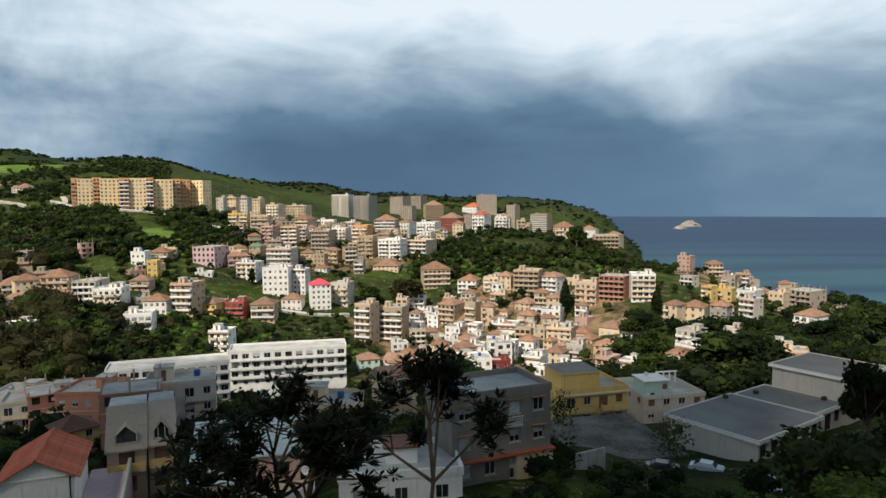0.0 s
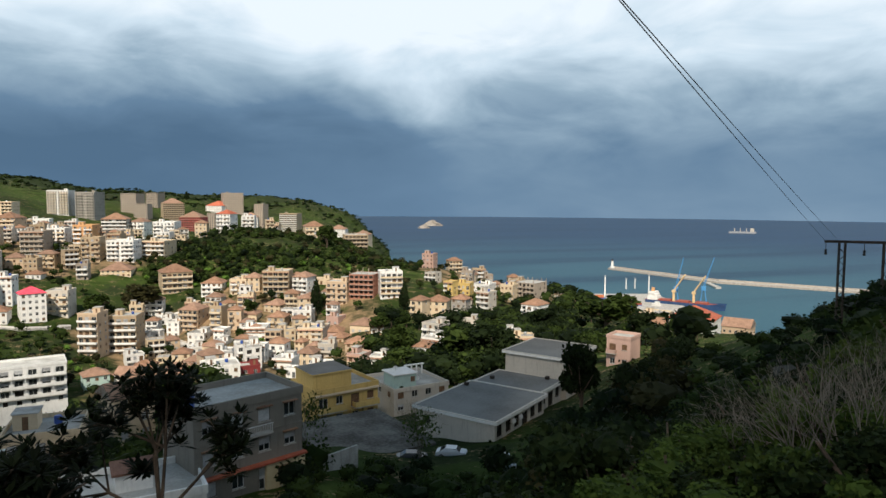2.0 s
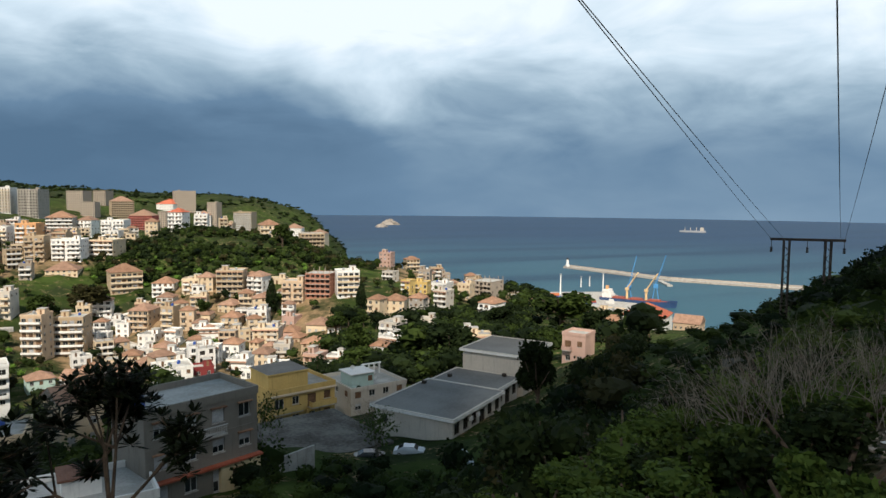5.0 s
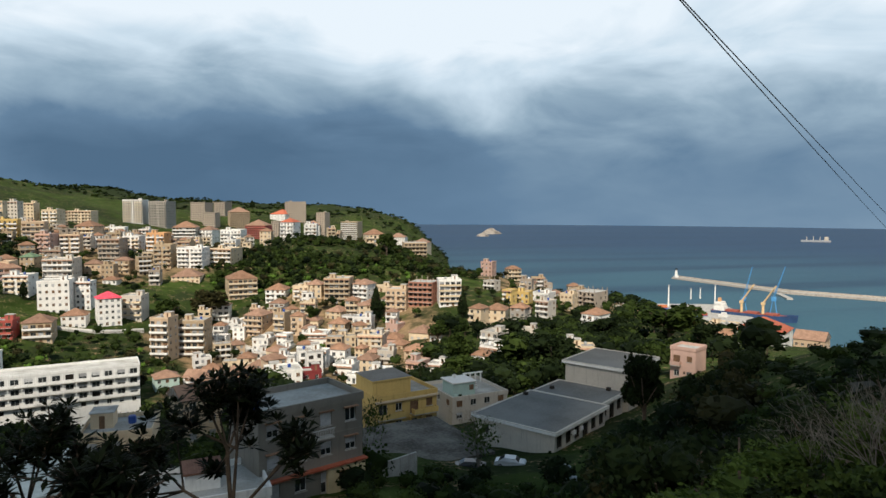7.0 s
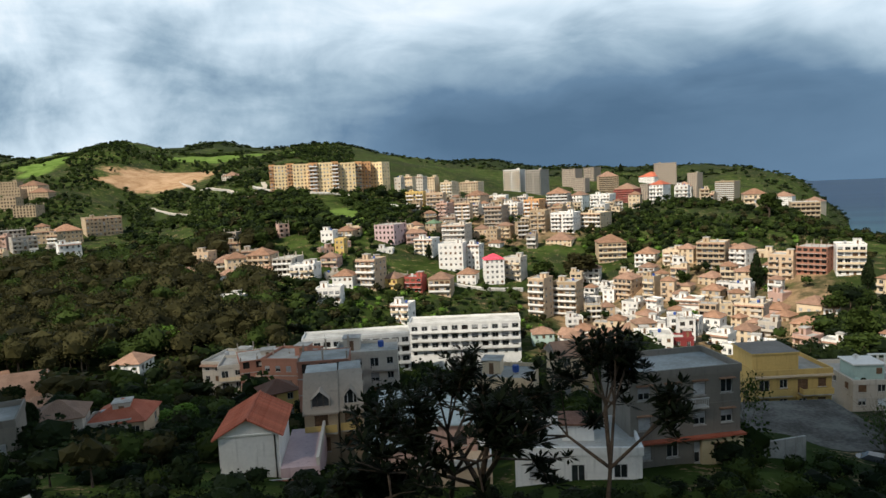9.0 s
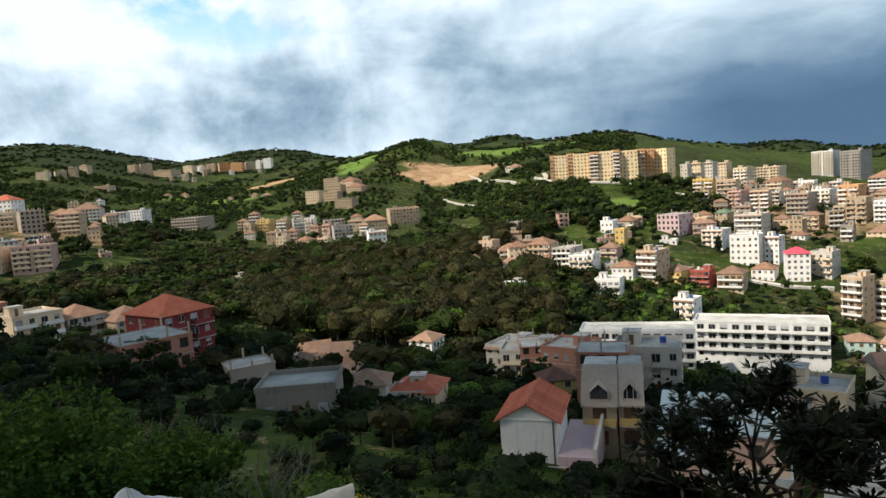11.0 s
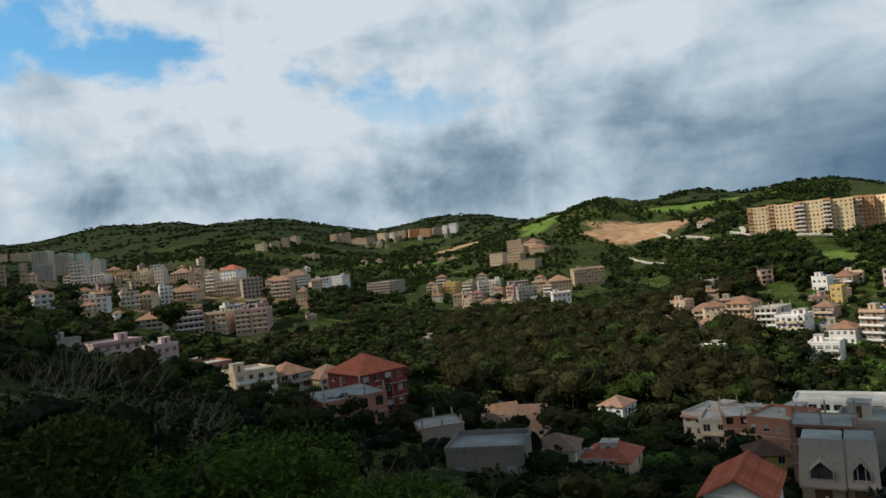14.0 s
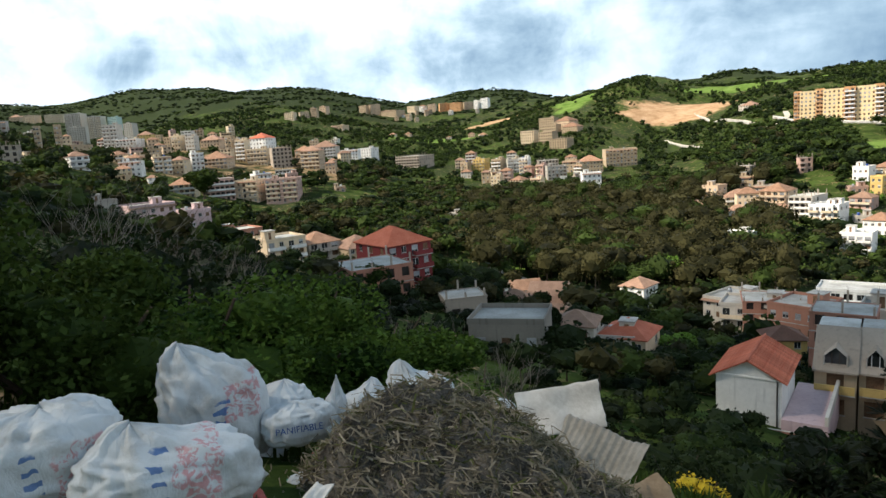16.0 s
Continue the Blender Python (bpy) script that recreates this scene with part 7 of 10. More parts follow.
FILL.append(house(-1376.7, 806.9, 7.4, 7.3, 3, 50, "pale", "flat", balcony=2, fh=2.91, label="pale grey plastered three-storey house with flat roof and long balconies"))
FILL.append(house(-1188.0, 822.2, 8.5, 6.7, 3, 25, "white", "flat", balcony=1, fh=2.88, label="white plastered three-storey house with flat roof and balconies"))
FILL.append(house(-1261.4, 749.8, 6.4, 5.1, 2, 49, "white", "hip", balcony=0, fh=3.09, label="white plastered two-storey house with hipped tile roof"))
FILL.append(house(-1149.4, 864.0, 6.1, 5.9, 3, 31, "pale", "flat", balcony=2, fh=3.03, label="pale grey plastered three-storey house with flat roof and long balconies"))
FILL.append(house(-1259.0, 818.7, 9.2, 7.9, 4, 77, "tan", "hip", balcony=2, fh=2.88, label="tan plastered four-storey house with hipped tile roof and long balconies"))
FILL.append(house(-1174.7, 731.1, 8.3, 6.2, 4, 68, "cream", "flat", balcony=0, fh=2.82, label="cream plastered four-storey house with flat roof"))
FILL.append(house(-1212.5, 779.2, 7.3, 5.3, 4, 77, "peach", "hip", balcony=0, fh=2.94, label="peach plastered four-storey house with hipped tile roof"))
FILL.append(house(-1207.6, 701.5, 7.4, 5.8, 3, 38, "tan", "flat", balcony=0, fh=3.10, label="tan plastered three-storey house with flat roof"))
FILL.append(house(-1358.7, 913.5, 6.1, 4.7, 3, 41, "pink", "flat", balcony=0, fh=3.07, label="pink plastered three-storey house with flat roof"))
FILL.append(house(-1402.5, 788.8, 6.8, 6.2, 2, 39, "pale", "hip", balcony=2, fh=3.07, label="pale grey plastered two-storey house with hipped tile roof and long balconies"))
FILL.append(house(-1205.8, 728.1, 9.7, 9.3, 4, 29, "cream", "flat", balcony=2, fh=3.09, label="cream plastered four-storey house with flat roof and long balconies"))
FILL.append(house(-1260.4, 785.6, 6.3, 6.1, 3, 78, "tan", "flat", balcony=2, fh=2.84, label="tan plastered three-storey house with flat roof and long balconies"))
join_things(FILL, "packed_houses", "small plastered houses packed between the larger ones", "houses")


for a, d, w, z, turn in ((22.6, 205, 33, 71.0, 20), (13.2, 226, 38, 69.0, 12)):
    house(-math.sin(radians(a)) * d, math.cos(radians(a)) * d, w, 10, 4, turn, "chalk", "flat", cols=11, balcony=2, fh=2.95, z=z, label="long four-storey greyish white slab of flats with stacked loggias", name="apartment_block", group="white slabs of flats", category="apartment building", hut=False, kinds=("glass", "half", "hole", "glass"))
house(-math.sin(radians(31.5)) * 165, math.cos(radians(31.5)) * 165, 15, 10, 3, 24, "pale", "flat", cols=5, balcony=1, fh=2.9, z=79.0, label="pale three-storey block with a bluish flat roof", name="apartment_block", group="white slabs of flats", category="apartment building")
house(-math.sin(radians(25.5)) * 118, math.cos(radians(25.5)) * 118, 9, 8, 3, 20, "brick", "raw", cols=3, fh=2.9, z=90.5, label="unfinished bare brick house with open storeys", group="houses below the slope")
house(-math.sin(radians(21.8)) * 128, math.cos(radians(21.8)) * 128, 12, 9, 4, 18, "pale", "flat", cols=4, balcony=1, fh=2.9, z=85.5, label="pale grey four-storey house with balconies", group="houses below the slope")


# ---- the nearest houses below the slope ----
def grey_house():
    h = house(6.0, 67.3, 11.4, 7.2, 3, 23, "drab", "flat", cols=4, label="grey rendered three-storey house with pale flat roof", group="houses below the slope", kinds=("half", "glass", "shut"), hut=False, z=101.05)
    s = Shape()
    s.box(-5.9, -0.75, 2.75, 5.9, -0.004, 2.95, TILE_RED)
    part("tiled_ledge", s, h, "narrow clay-tiled ledge")
    s = Shape()
    s.box(1.4, -0.5, 0.0, 5.72, -0.003, 2.72, WALL["straw"])
    # the bay's window is a flat panel painted as room shade
    s.box(2.6, -0.515, 0.9, 4.0, -0.501, 2.1, ROOM_SHADE).box(2.5, -0.6, 2.1, 4.1, -0.501, 2.2, TILE)
    part("ground_floor_bay", s, h, "pale yellow ground floor bay")
    s = Shape()
    s.box(-1.9, -1.0, 5.9, 1.9, -0.003, 6.05, CONCRETE)
    for k in range(20):
        s.box(-1.85 + k * 0.19, -0.97, 6.05, -1.81 + k * 0.19, -0.93, 6.9, FRAME_WHITE)
    s.box(-1.9, -1.0, 6.9, 1.9, -0.9, 6.98, FRAME_WHITE)
    part("balcony", s, h)
    for k, zz in ((-4.27, 8.4), (1.42, 8.4), (-1.42, 8.4), (4.27, 8.4), (4.27, 5.4), (-4.27, 5.4)):
        s = Shape()
        s.box(k - 0.8, -0.4, zz, k + 0.8, -0.004, zz + 0.1, TILE)
        part("window_hood", s, h)
    s = Shape()
    s.box(4.3, -0.75, 0.9, 5.0, -0.505, 1.5, DISH_WHITE).box(4.4, -0.78, 1.0, 4.8, -0.751, 1.4, STEEL)
    part("air_conditioner", s, h)
    tank = Shape()
    tank.lathe([(0, 0), (0.65, 0), (0.72, 0.2), (0.72, 1.15), (0.6, 1.35), (0.2, 1.45), (0, 1.45)], BLUE, 14)
    tagged(new("water_tank", tank.mesh("water_tank", True)), "round blue plastic water tank on the flat roof", "water tank").matrix_basis = pose(0.2, 67.3, 110.18)


def yellow_house():
    g = float(ground(25.8, 112))
    h = house(25.8, 112.0, 12.0, 9.5, 2, 15, "yellow", "flat", cols=4, balcony=1, label="yellow house with a flat-roofed upper block", group="houses below the slope", hut=False, fh=(97.3 - g) / 2, z=g, kinds=("brown", "glass"))
    s = Shape()
    t = 97.3 - g + 0.12
    s.box(-5.9, 1.0, t, 1.3, 8.0, t + 2.9, WALL["yellow"], FELT)
    s.box(-6.1, 0.8, t + 2.9, 1.5, 8.2, t + 3.15, WALL["yellow"], FELT)
    part("upper_block", s, h)
    s = Shape()
    s.box(-6.1, -0.5, t - 0.5, 6.1, -0.125, t - 0.2, WALL["cream"])
    part("cornice", s, h)
    for k in range(2):
        s = Shape()
        s.box(0.4 + k * 2.4, -0.6, 0.6, 0.65 + k * 2.4, -0.13, 2.8, WALL["yellow"])
        part("pilaster", s, h)


def teal_house():
    z0 = float(ground(41.5, 118.4))
    h = house(41.5, 118.4, 11.8, 12.0, 2, 10, "pale", "flat", cols=4, label="two-storey house with white parapet and teal roof room", group="houses below the slope", hut=False, fh=(94.2 - z0) / 2, z=z0)
    t = 94.2 - z0 + 0.12
    s = Shape()
    s.box(-4.6, 2.2, t, 0.0, 6.8, t + 2.4, WALL["teal"])
    s.box(-4.9, 1.9, t + 2.4, 0.3, 7.1, t + 2.6, WALL["white"])
    s.box(-1.2, 2.14, t + 0.9, -0.3, 2.197, t + 1.9, SHUTTER_BROWN)
    part("roof_room", s, h, "pale teal room on the roof")
    for k in range(4):
        s = Shape()
        s.box(1.5 + k * 1.2, 9.2, t, 1.75 + k * 1.2, 9.45, t + 2.0, WALL["white"])
        part("pergola_post", s, h)
    s = Shape()
    s.box(1.2, 9.1, t + 2.0, 5.6, 9.55, t + 2.2, WALL["white"])
    part("pergola_beam", s, h)
    for x, y in ((-4.8, 0.9), (-3.9, 0.7)):
        s = Shape()
        s.lathe([(0, 0.3), (0.5, 0.3), (0.55, 0.5), (0.3, 1.0), (0, 1.05)], WALL["teal"] if x < -4.5 else LEAF_PINE, 10, (x, y, t - 0.3))
        part("water_tank", s, h)
    for x in (0.9, 1.7, -3.0):
        dish(h, x, 5.0, t + (0 if x > 0 else 2.6), 0.45)


def dish(parent, x, y, z, r):
    s = Shape()
    s.tube((0, 0, 0), (0, 0, r * 1.2), 0.04, 0.04, STEEL)
    ring = [(r * math.cos(k * math.pi / 8), -0.12, r * 1.2 + r * math.sin(k * math.pi / 8)) for k in range(16)]
    for a, b in zip(ring, ring[1:] + ring[:1]):
        s.face((a, b, (0, 0.12, r * 1.2)), DISH_WHITE)
        s.face((b, a, (0, 0.15, r * 1.2)), DISH_WHITE)
    s.tube((0, 0.1, r * 1.2), (0, -0.55, r * 1.05), 0.02, 0.02, STEEL)
    part("satellite_dish", s, parent, at=pose(x, y, z, 0, 0, -30))


def school():
    """Three flat-roofed wings in a row, the far one higher."""
    g = 95.6
    h = thing("school", 40.1, 83.7, g, 35.3, "pale low school building with wide grey felt roofs", "school", "houses below the slope")

    def wing(u0, u1, v0, v1, top, low, wins):
        s = Shape()
        w = u1 - u0
        pitch = w / wins
        ops = [(pitch * (k + 0.5) - 0.75, low + 0.9, 1.5, 1.7) for k in range(wins)]
        if low == 0:
            ops[wins // 2] = (pitch * (wins // 2 + 0.5) - 0.9, 0.05, 1.8, 2.4)
        facade(s, w, -3.0, top, ops, WALL["pale"], lambda a, b, c: (u0 + a, v0 + b, c))
        facade(s, v1 - v0, -3.0, top, [(1.2, low + 0.9, 1.2, 1.2)] if low == 0 else [], WALL["pale"], lambda a, b, c: (u0 + b, v1 - a, c))
        facade(s, v1 - v0, -3.0, top, [], WALL["pale"], lambda a, b, c: (u1 - b, v0 + a, c))
        facade(s, w, -3.0, top, [], WALL["pale"], lambda a, b, c: (u1 - a, v1 - b, c))
        part("wing", s, h)
        for x, z, ow, oh in ops:
            part("window", window_mesh(ow, oh, "bars"), h, at=pose(u0 + x, v0, z))
        r = Shape()
        o = 0.5
        r.box(u0 - o, v0 - o, top + 0.003, u1 + o, v1 + o, top + 0.42, WALL["white"], FELT)
        for a in ((u0 - o, v0 - o, u1 + o, v0 - o + 0.3), (u0 - o, v1 + o - 0.3, u1 + o, v1 + o), (u0 - o, v0 - o + 0.3, u0 - o + 0.3, v1 + o - 0.3), (u1 + o - 0.3, v0 - o + 0.3, u1 + o, v1 + o - 0.3)):
            r.box(a[0], a[1], top + 0.42, a[2], a[3], top + 0.5, WALL["pale"])
        part("roof", r, h)

    wing(0.0, 15.9, 0.0, 13.4, 3.05, 0, 6)
    wing(17.0, 25.2, 1.2, 13.0, 3.0, 0, 3)
    wing(26.3, 38.6, 0.6, 12.5, 6.6, 3.3, 5)
    for u in (4.4, 6.6):
        s = Shape()
        s.box(u, -0.62, 2.0, u + 0.8, -0.35, 2.55, DISH_WHITE)
        s.box(u + 0.1, -0.35, 1.9, u + 0.15, -0.002, 2.0, IRON).box(u + 0.65, -0.35, 1.9, u + 0.7, -0.002, 2.0, IRON)
        part("air_conditioner", s, h)
    for u, v in ((13, 12.5), (19, 11), (24, 3)):
        s = Shape()
        s.box(u, v, 3.5, u + 0.6, v + 0.6, 4.0, IRON)
        part("roof_vent", s, h)
    # yard beside the wings
    s = Shape()
    s.box(-14, -11, -1.2, 30, -0.5, -0.12, ASPHALT)
    yard = tagged(new("yard", s.mesh("yard")), "grey asphalt yard beside the school", "yard", kind="structure")
    yard.matrix_basis = pose(40.1, 83.7, g, 0, 0, 35.3)
    s = Shape()
    s.box(0, 0, -1.5, 15, 18, 0.0, material("worn_dusty_yard", (0.05, 0.043, 0.035), (0.17, 0.155, 0.13), 0.2, 0.95, grain=2))
    lot = tagged(new("yard", s.mesh("yard")), "bare worn yard between the houses", "yard", kind="structure")
    lot.matrix_basis = pose(18, 84, 95.9, 0, 0, 12)
    s = Shape()
    s.box(0, 0, -2.0, 6.5, 0.25, 1.6, CONCRETE).box(0, 0.25, -2.0, 0.25, 9, 1.6, CONCRETE)
    tagged(new("yard_wall", s.mesh("yard_wall")), "pale rendered block wall round the yard", "wall", kind="structure").matrix_basis = pose(13.4, 74.6, 99.0, 0, 0, 28)


def red_roof_house():
    """The small white house with a steep red roof; its tile rolls are real."""
    h = thing("house", -36.9, 59.1, 101.3, 21, "white house with bright red tiled gable roof", "house", "houses below the slope")
    w, d, top, rise = 6.0, 8.4, 3.9, 1.65
    s = Shape()
    for a, b in (((-w / 2, 0), (w / 2, 0)), ((w / 2, 0), (w / 2, d)), ((w / 2, d), (-w / 2, d)), ((-w / 2, d), (-w / 2, 0))):
        s.face(((*a, -2.5), (*b, -2.5), (*b, top), (*a, top)), WALL["white"])
    for y in (0.0, d):
        s.face(((-w / 2, y, top), (w / 2, y, top), (0, y, top + rise)), WALL["white"])
    part("wall", s, h)
    s = Shape()
    s.box(-w / 2 - 0.1, -0.12, top - 0.12, w / 2 + 0.1, -0.003, top + 0.04, WALL["white"])
    part("string_course", s, h)
    s = Shape()
    s.tube((2.62, -0.08, -1), (2.62, -0.08, top - 0.2), 0.06, 0.06, IRON, 8)
    part("drain_pipe", s, h)
    o = 0.55
    slope = rise / (w / 2)
    for side in (-1, 1):
        s = Shape()
        run = w / 2 + o
        e = (side * run, -slope * o)
        s.face(((0, -o, top + rise + 0.02), (e[0], -o, top + e[1] + 0.02), (e[0], d + o, top + e[1] + 0.02), (0, d + o, top + rise + 0.02))[:: side or 1], FRAME_WHITE)
        s.face(((0, -o, top + rise + 0.02), (0, -o, top + rise + 0.14), (e[0], -o, top + e[1] + 0.14), (e[0], -o, top + e[1] + 0.02)), TILE_RED)
        s.face(((e[0], -o, top + e[1] + 0.02), (e[0], -o, top + e[1] + 0.14), (e[0], d + o, top + e[1] + 0.14), (e[0], d + o, top + e[1] + 0.02)), TILE_RED)
        part("roof_slope", s, h)
        roll = Shape()
        n, courses = 6, 9
        for c in range(courses):
            t0, t1 = c / courses, (c + 1.08) / courses
            for k in range(n):
                a0, a1 = math.pi * k / n, math.pi * (k + 1) / n
                lift0, lift1 = 0.075, 0.045
                p = lambda a, t, r: (side * run * t, 0.125 - 0.125 * math.cos(a), rise - slope * run * t + 0.1 + r * math.sin(a) * 1.2)
                roll.face((p(a0, t0, lift1), p(a1, t0, lift1), p(a1, t1, lift0), p(a0, t1, lift0))[::-side], TILE_RED)
        me = roll.mesh("tile_roll")
        for k in range(int((d + 2 * o) / 0.27)):
            part("tile_roll", me, h, at=pose(0, -o + 0.27 * k, top + 0.03))
    s = Shape()
    s.tube((0, -o, top + rise + 0.14), (0, d + o, top + rise + 0.14), 0.13, 0.13, TILE_RED, 8)
    part("ridge_tiles", s, h)
    # paved terrace and brick wall below
    s = Shape()
    s.box(3.05, -0.5, -3.0, 7.0, 10.5, 0.2, WALL["lilac"])
    s.box(6.7, -0.5, 0.2, 7.0, 10.5, 1.1, WALL["pale"])
    t = tagged(new("terrace", s.mesh("terrace")), "raised lilac paved terrace beside the red-roofed house", "terrace")
    t.matrix_basis = h.matrix_basis.copy()
    s = Shape()
    s.box(-2.0, -1.6, -3.2, 9.0, -1.3, -0.5, WALL["brick"], WALL["pale"])
    t = tagged(new("garden_wall", s.mesh("garden_wall")), "low brick garden wall below the terrace", "wall", kind="structure")
    t.matrix_basis = h.matrix_basis.copy()


def dormer_house():
    """Tan house with two steep grey slab roofs, an arched dormer in each."""
    for dx, w in ((0.0, 3.9), (4.1, 2.8)):
        a = radians(27.3)
        bx, by = -math.sin(a) * 79 + math.cos(a) * dx, math.cos(a) * 79 + math.sin(a) * dx
        h = thing("house", bx, by, 98.2, 22, "tan house with a steep grey slab roof and dormer", "house", "houses below the slope")
        s = Shape()
        ops = [(w / 2 - 0.9, 0.4, 1.8, 1.7), (w / 2 - 0.8, 3.3, 1.6, 1.6)]
        facade(s, w, -3, 5.7, ops, WALL["tan"], lambda p, q, r: (p, q, r))
        facade(s, 8, -3, 5.7, [], WALL["tan"], lambda p, q, r: (q, 8 - p, r))
        facade(s, 8, -3, 5.7, [], WALL["tan"], lambda p, q, r: (w - q, p, r))
        facade(s, w, -3, 8.9, [], WALL["tan"], lambda p, q, r: (w - p, 8 - q, r))
        for x in (0.01, w - 0.01):
            s.face(((x, 0, 5.7), (x, 3.6, 8.9), (x, 8, 8.9), (x, 8, 5.7)), WALL["raw"])
        s.face(((0, 3.6, 8.9), (w, 3.6, 8.9), (w, 8, 8.9), (0, 8, 8.9)), SCREED)
        part("wall", s, h)
        for o in ops:
            part("window", window_mesh(o[2], o[3], "brown"), h, at=pose(o[0], 0, o[1]))
        s = Shape()
        q0, q1, th = (-0.6, 5.3), (3.7, 9.05), 0.22
        s.face(((-0.15, q0[0], q0[1]), (w + 0.15, q0[0], q0[1]), (w + 0.15, q1[0], q1[1]), (-0.15, q1[0], q1[1])), WALL["raw"])
        s.face(((-0.15, q0[0], q0[1] - th), (-0.15, q1[0], q1[1] - th), (w + 0.15, q1[0], q1[1] - th), (w + 0.15, q0[0], q0[1] - th)), WALL["raw"])
        s.face(((-0.15, q0[0], q0[1] - th), (w + 0.15, q0[0], q0[1] - th), (w + 0.15, q0[0], q0[1]), (-0.15, q0[0], q0[1])), WALL["raw"])
        s.face(((w + 0.15, q0[0], q0[1] - th), (w + 0.15, q1[0], q1[1] - th), (w + 0.15, q1[0], q1[1]), (w + 0.15, q0[0], q0[1])), WALL["raw"])
        part("roof_slab", s, h, "weathered grey slab")
        s = Shape()
        c, hw = w / 2, 1.1 if w > 3 else 0.8
        arch = [(c - hw, 5.75), (c + hw, 5.75), (c + hw, 6.75), (c, 7.75), (c - hw, 6.75)]
        for (xa, za), (xb, zb) in zip(arch, arch[1:] + arch[:1]):
            s.face(((xa, -0.15, za), (xa, 2.6, za), (xb, 2.6, zb), (xb, -0.15, zb)), WALL["raw"])
            s.face(((xa * 0.9 + c * 0.1, 0.1, za), (xb * 0.9 + c * 0.1, 0.1, zb), (xb, -0.15, zb), (xa, -0.15, za)), CONCRETE)
        s.face([(x, 0.12, z) for x, z in arch], GLASS_DARK)
        for k in (-0.35, 0.35):
            s.box(c + k - 0.04, 0.02, 5.75, c + k + 0.04, 0.11, 7.1, FRAME_WHITE if w < 3 else IRON)
        part("dormer", s, h, "arched dormer window")
        s = Shape()
        s.box(0.1, -1.2, 2.9, w - 0.1, -0.003, 3.05, CONCRETE).box(0.1, -1.2, 3.05, w - 0.1, -1.08, 3.95, WALL["yellow"])
        part("balcony", s, h)


def pink_house():
    h = house(-19.5, 65.0, 10.0, 8, 1, 12, "pink", "cross", cols=3, tiles=SLATE, fh=3.4, z=101.6, label="pink house with blue-grey pitched roof and terrace", group="houses below the slope", kinds=("shut", "bars"))
    s = Shape()
    s.box(-1.0, -4.2, -2.5, 6.4, -0.003, 0.3, WALL["peach"])
    s.box(-1.0, -4.2, 0.3, 6.4, -4.05, 1.1, FRAME_WHITE).box(6.25, -4.05, 0.3, 6.4, -0.003, 1.1, FRAME_WHITE)
    part("terrace", s, h, "peach terrace with white rail")
    s = Shape()
    s.box(-5.5, -3.4, -2.5, -1.2, -0.003, 1.9, WALL["pink"])
    s.box(-5.7, -3.6, 1.9, -1.05, -0.003, 2.1, SLATE)
    # annex openings are flat strips in the same painted room shade
    for k in range(4):
        s.box(-4.9 + k * 0.3, -3.46, -0.2, -4.75 + k * 0.3, -3.403, 1.3, ROOM_SHADE)
    part("annex", s, h)
    dish(h, 5.6, -1.0, 1.1, 0.5)
    dish(h, -3.2, -2.0, 2.1, 0.5)


def white_blue_house():
    h = house(-4.0, 60.5, 11.5, 8, 1, 8, "white", "flat", cols=3, fh=3.2, z=101.2, label="white house with flat terrace and blue ground floor", group="houses below the slope", kinds=("shut", "glass"), hut=False)
    s = Shape()
    s.box(-0.5, -3.0, -4.5, 6.6, -0.003, -0.3, WALL["teal"], SLATE)
    s.box(-0.6, -3.1, -0.3, 6.7, -2.9, 0.3, WALL["white"])
    part("lower_storey", s, h)
    s = Shape()
    s.box(-1.2, 3.0, 3.32, 1.8, 6.0, 4.9, WALL["white"])
    s.box(-1.5, 2.7, 4.9, 2.1, 6.3, 5.1, TILE_DARK)
    part("roof_room", s, h)


grey_house()
yellow_house()
teal_house()
school()
red_roof_house()
dormer_house()
pink_house()
white_blue_house()


# ---- parked cars ----
def car(x, y, yaw, paint, label):
    z = float(ground(x, y)) if y < 80 else 95.5
    c = thing("car", x, y, z + 0.02, yaw, label, "car", "parked cars")
    prof = [(-2.0, 0.35), (-2.05, 0.75), (-1.9, 0.95), (-1.2, 1.02), (-0.75, 1.42), (0.75, 1.45), (1.5, 1.0), (2.0, 0.85), (2.05, 0.4)]
    s = Shape()
    for side in (-0.82, 0.82):
        s.face([(side * (1 if z_ < 1.1 else 0.82), x_, z_) for x_, z_ in prof][:: 1 if side < 0 else -1], paint)
    for (xa, za), (xb, zb) in zip(prof, prof[1:] + prof[:1]):
        wa, wb = (0.82 * (1 if q < 1.1 else 0.82) for q in (za, zb))
        glass = (za > 0.99 and zb > 0.99 and (za < 1.1 or zb < 1.1))
        s.face([(-wa, xa, za), (wa, xa, za), (wb, xb, zb), (-wb, xb, zb)], GLASS_DARK if glass else paint)
    part("body", s, c)
    for side in (-1, 1):
        s = Shape()
        s.face([(side * 0.79, -0.95, 1.05), (side * 0.79, 1.25, 1.05), (side * 0.70, 0.7, 1.36), (side * 0.70, -0.65, 1.36)], GLASS_DARK)
        part("side_window", s, c)
        for yy in (-1.25, 1.25):
            wh = part("wheel", Shape().tube((side * 0.62, yy, 0.32), (side * 0.84, yy, 0.32), 0.32, 0.32, IRON, 14), c)
            part("rim", Shape().tube((side * 0.84, yy, 0.32), (side * 0.855, yy, 0.32), 0.18, 0.17, STEEL, 10), wh)
        s = Shape()
        s.box(side * 0.6 - 0.18, -2.07, 0.62, side * 0.6 + 0.18, -1.98, 0.78, DISH_WHITE)
        part("headlight", s, c)


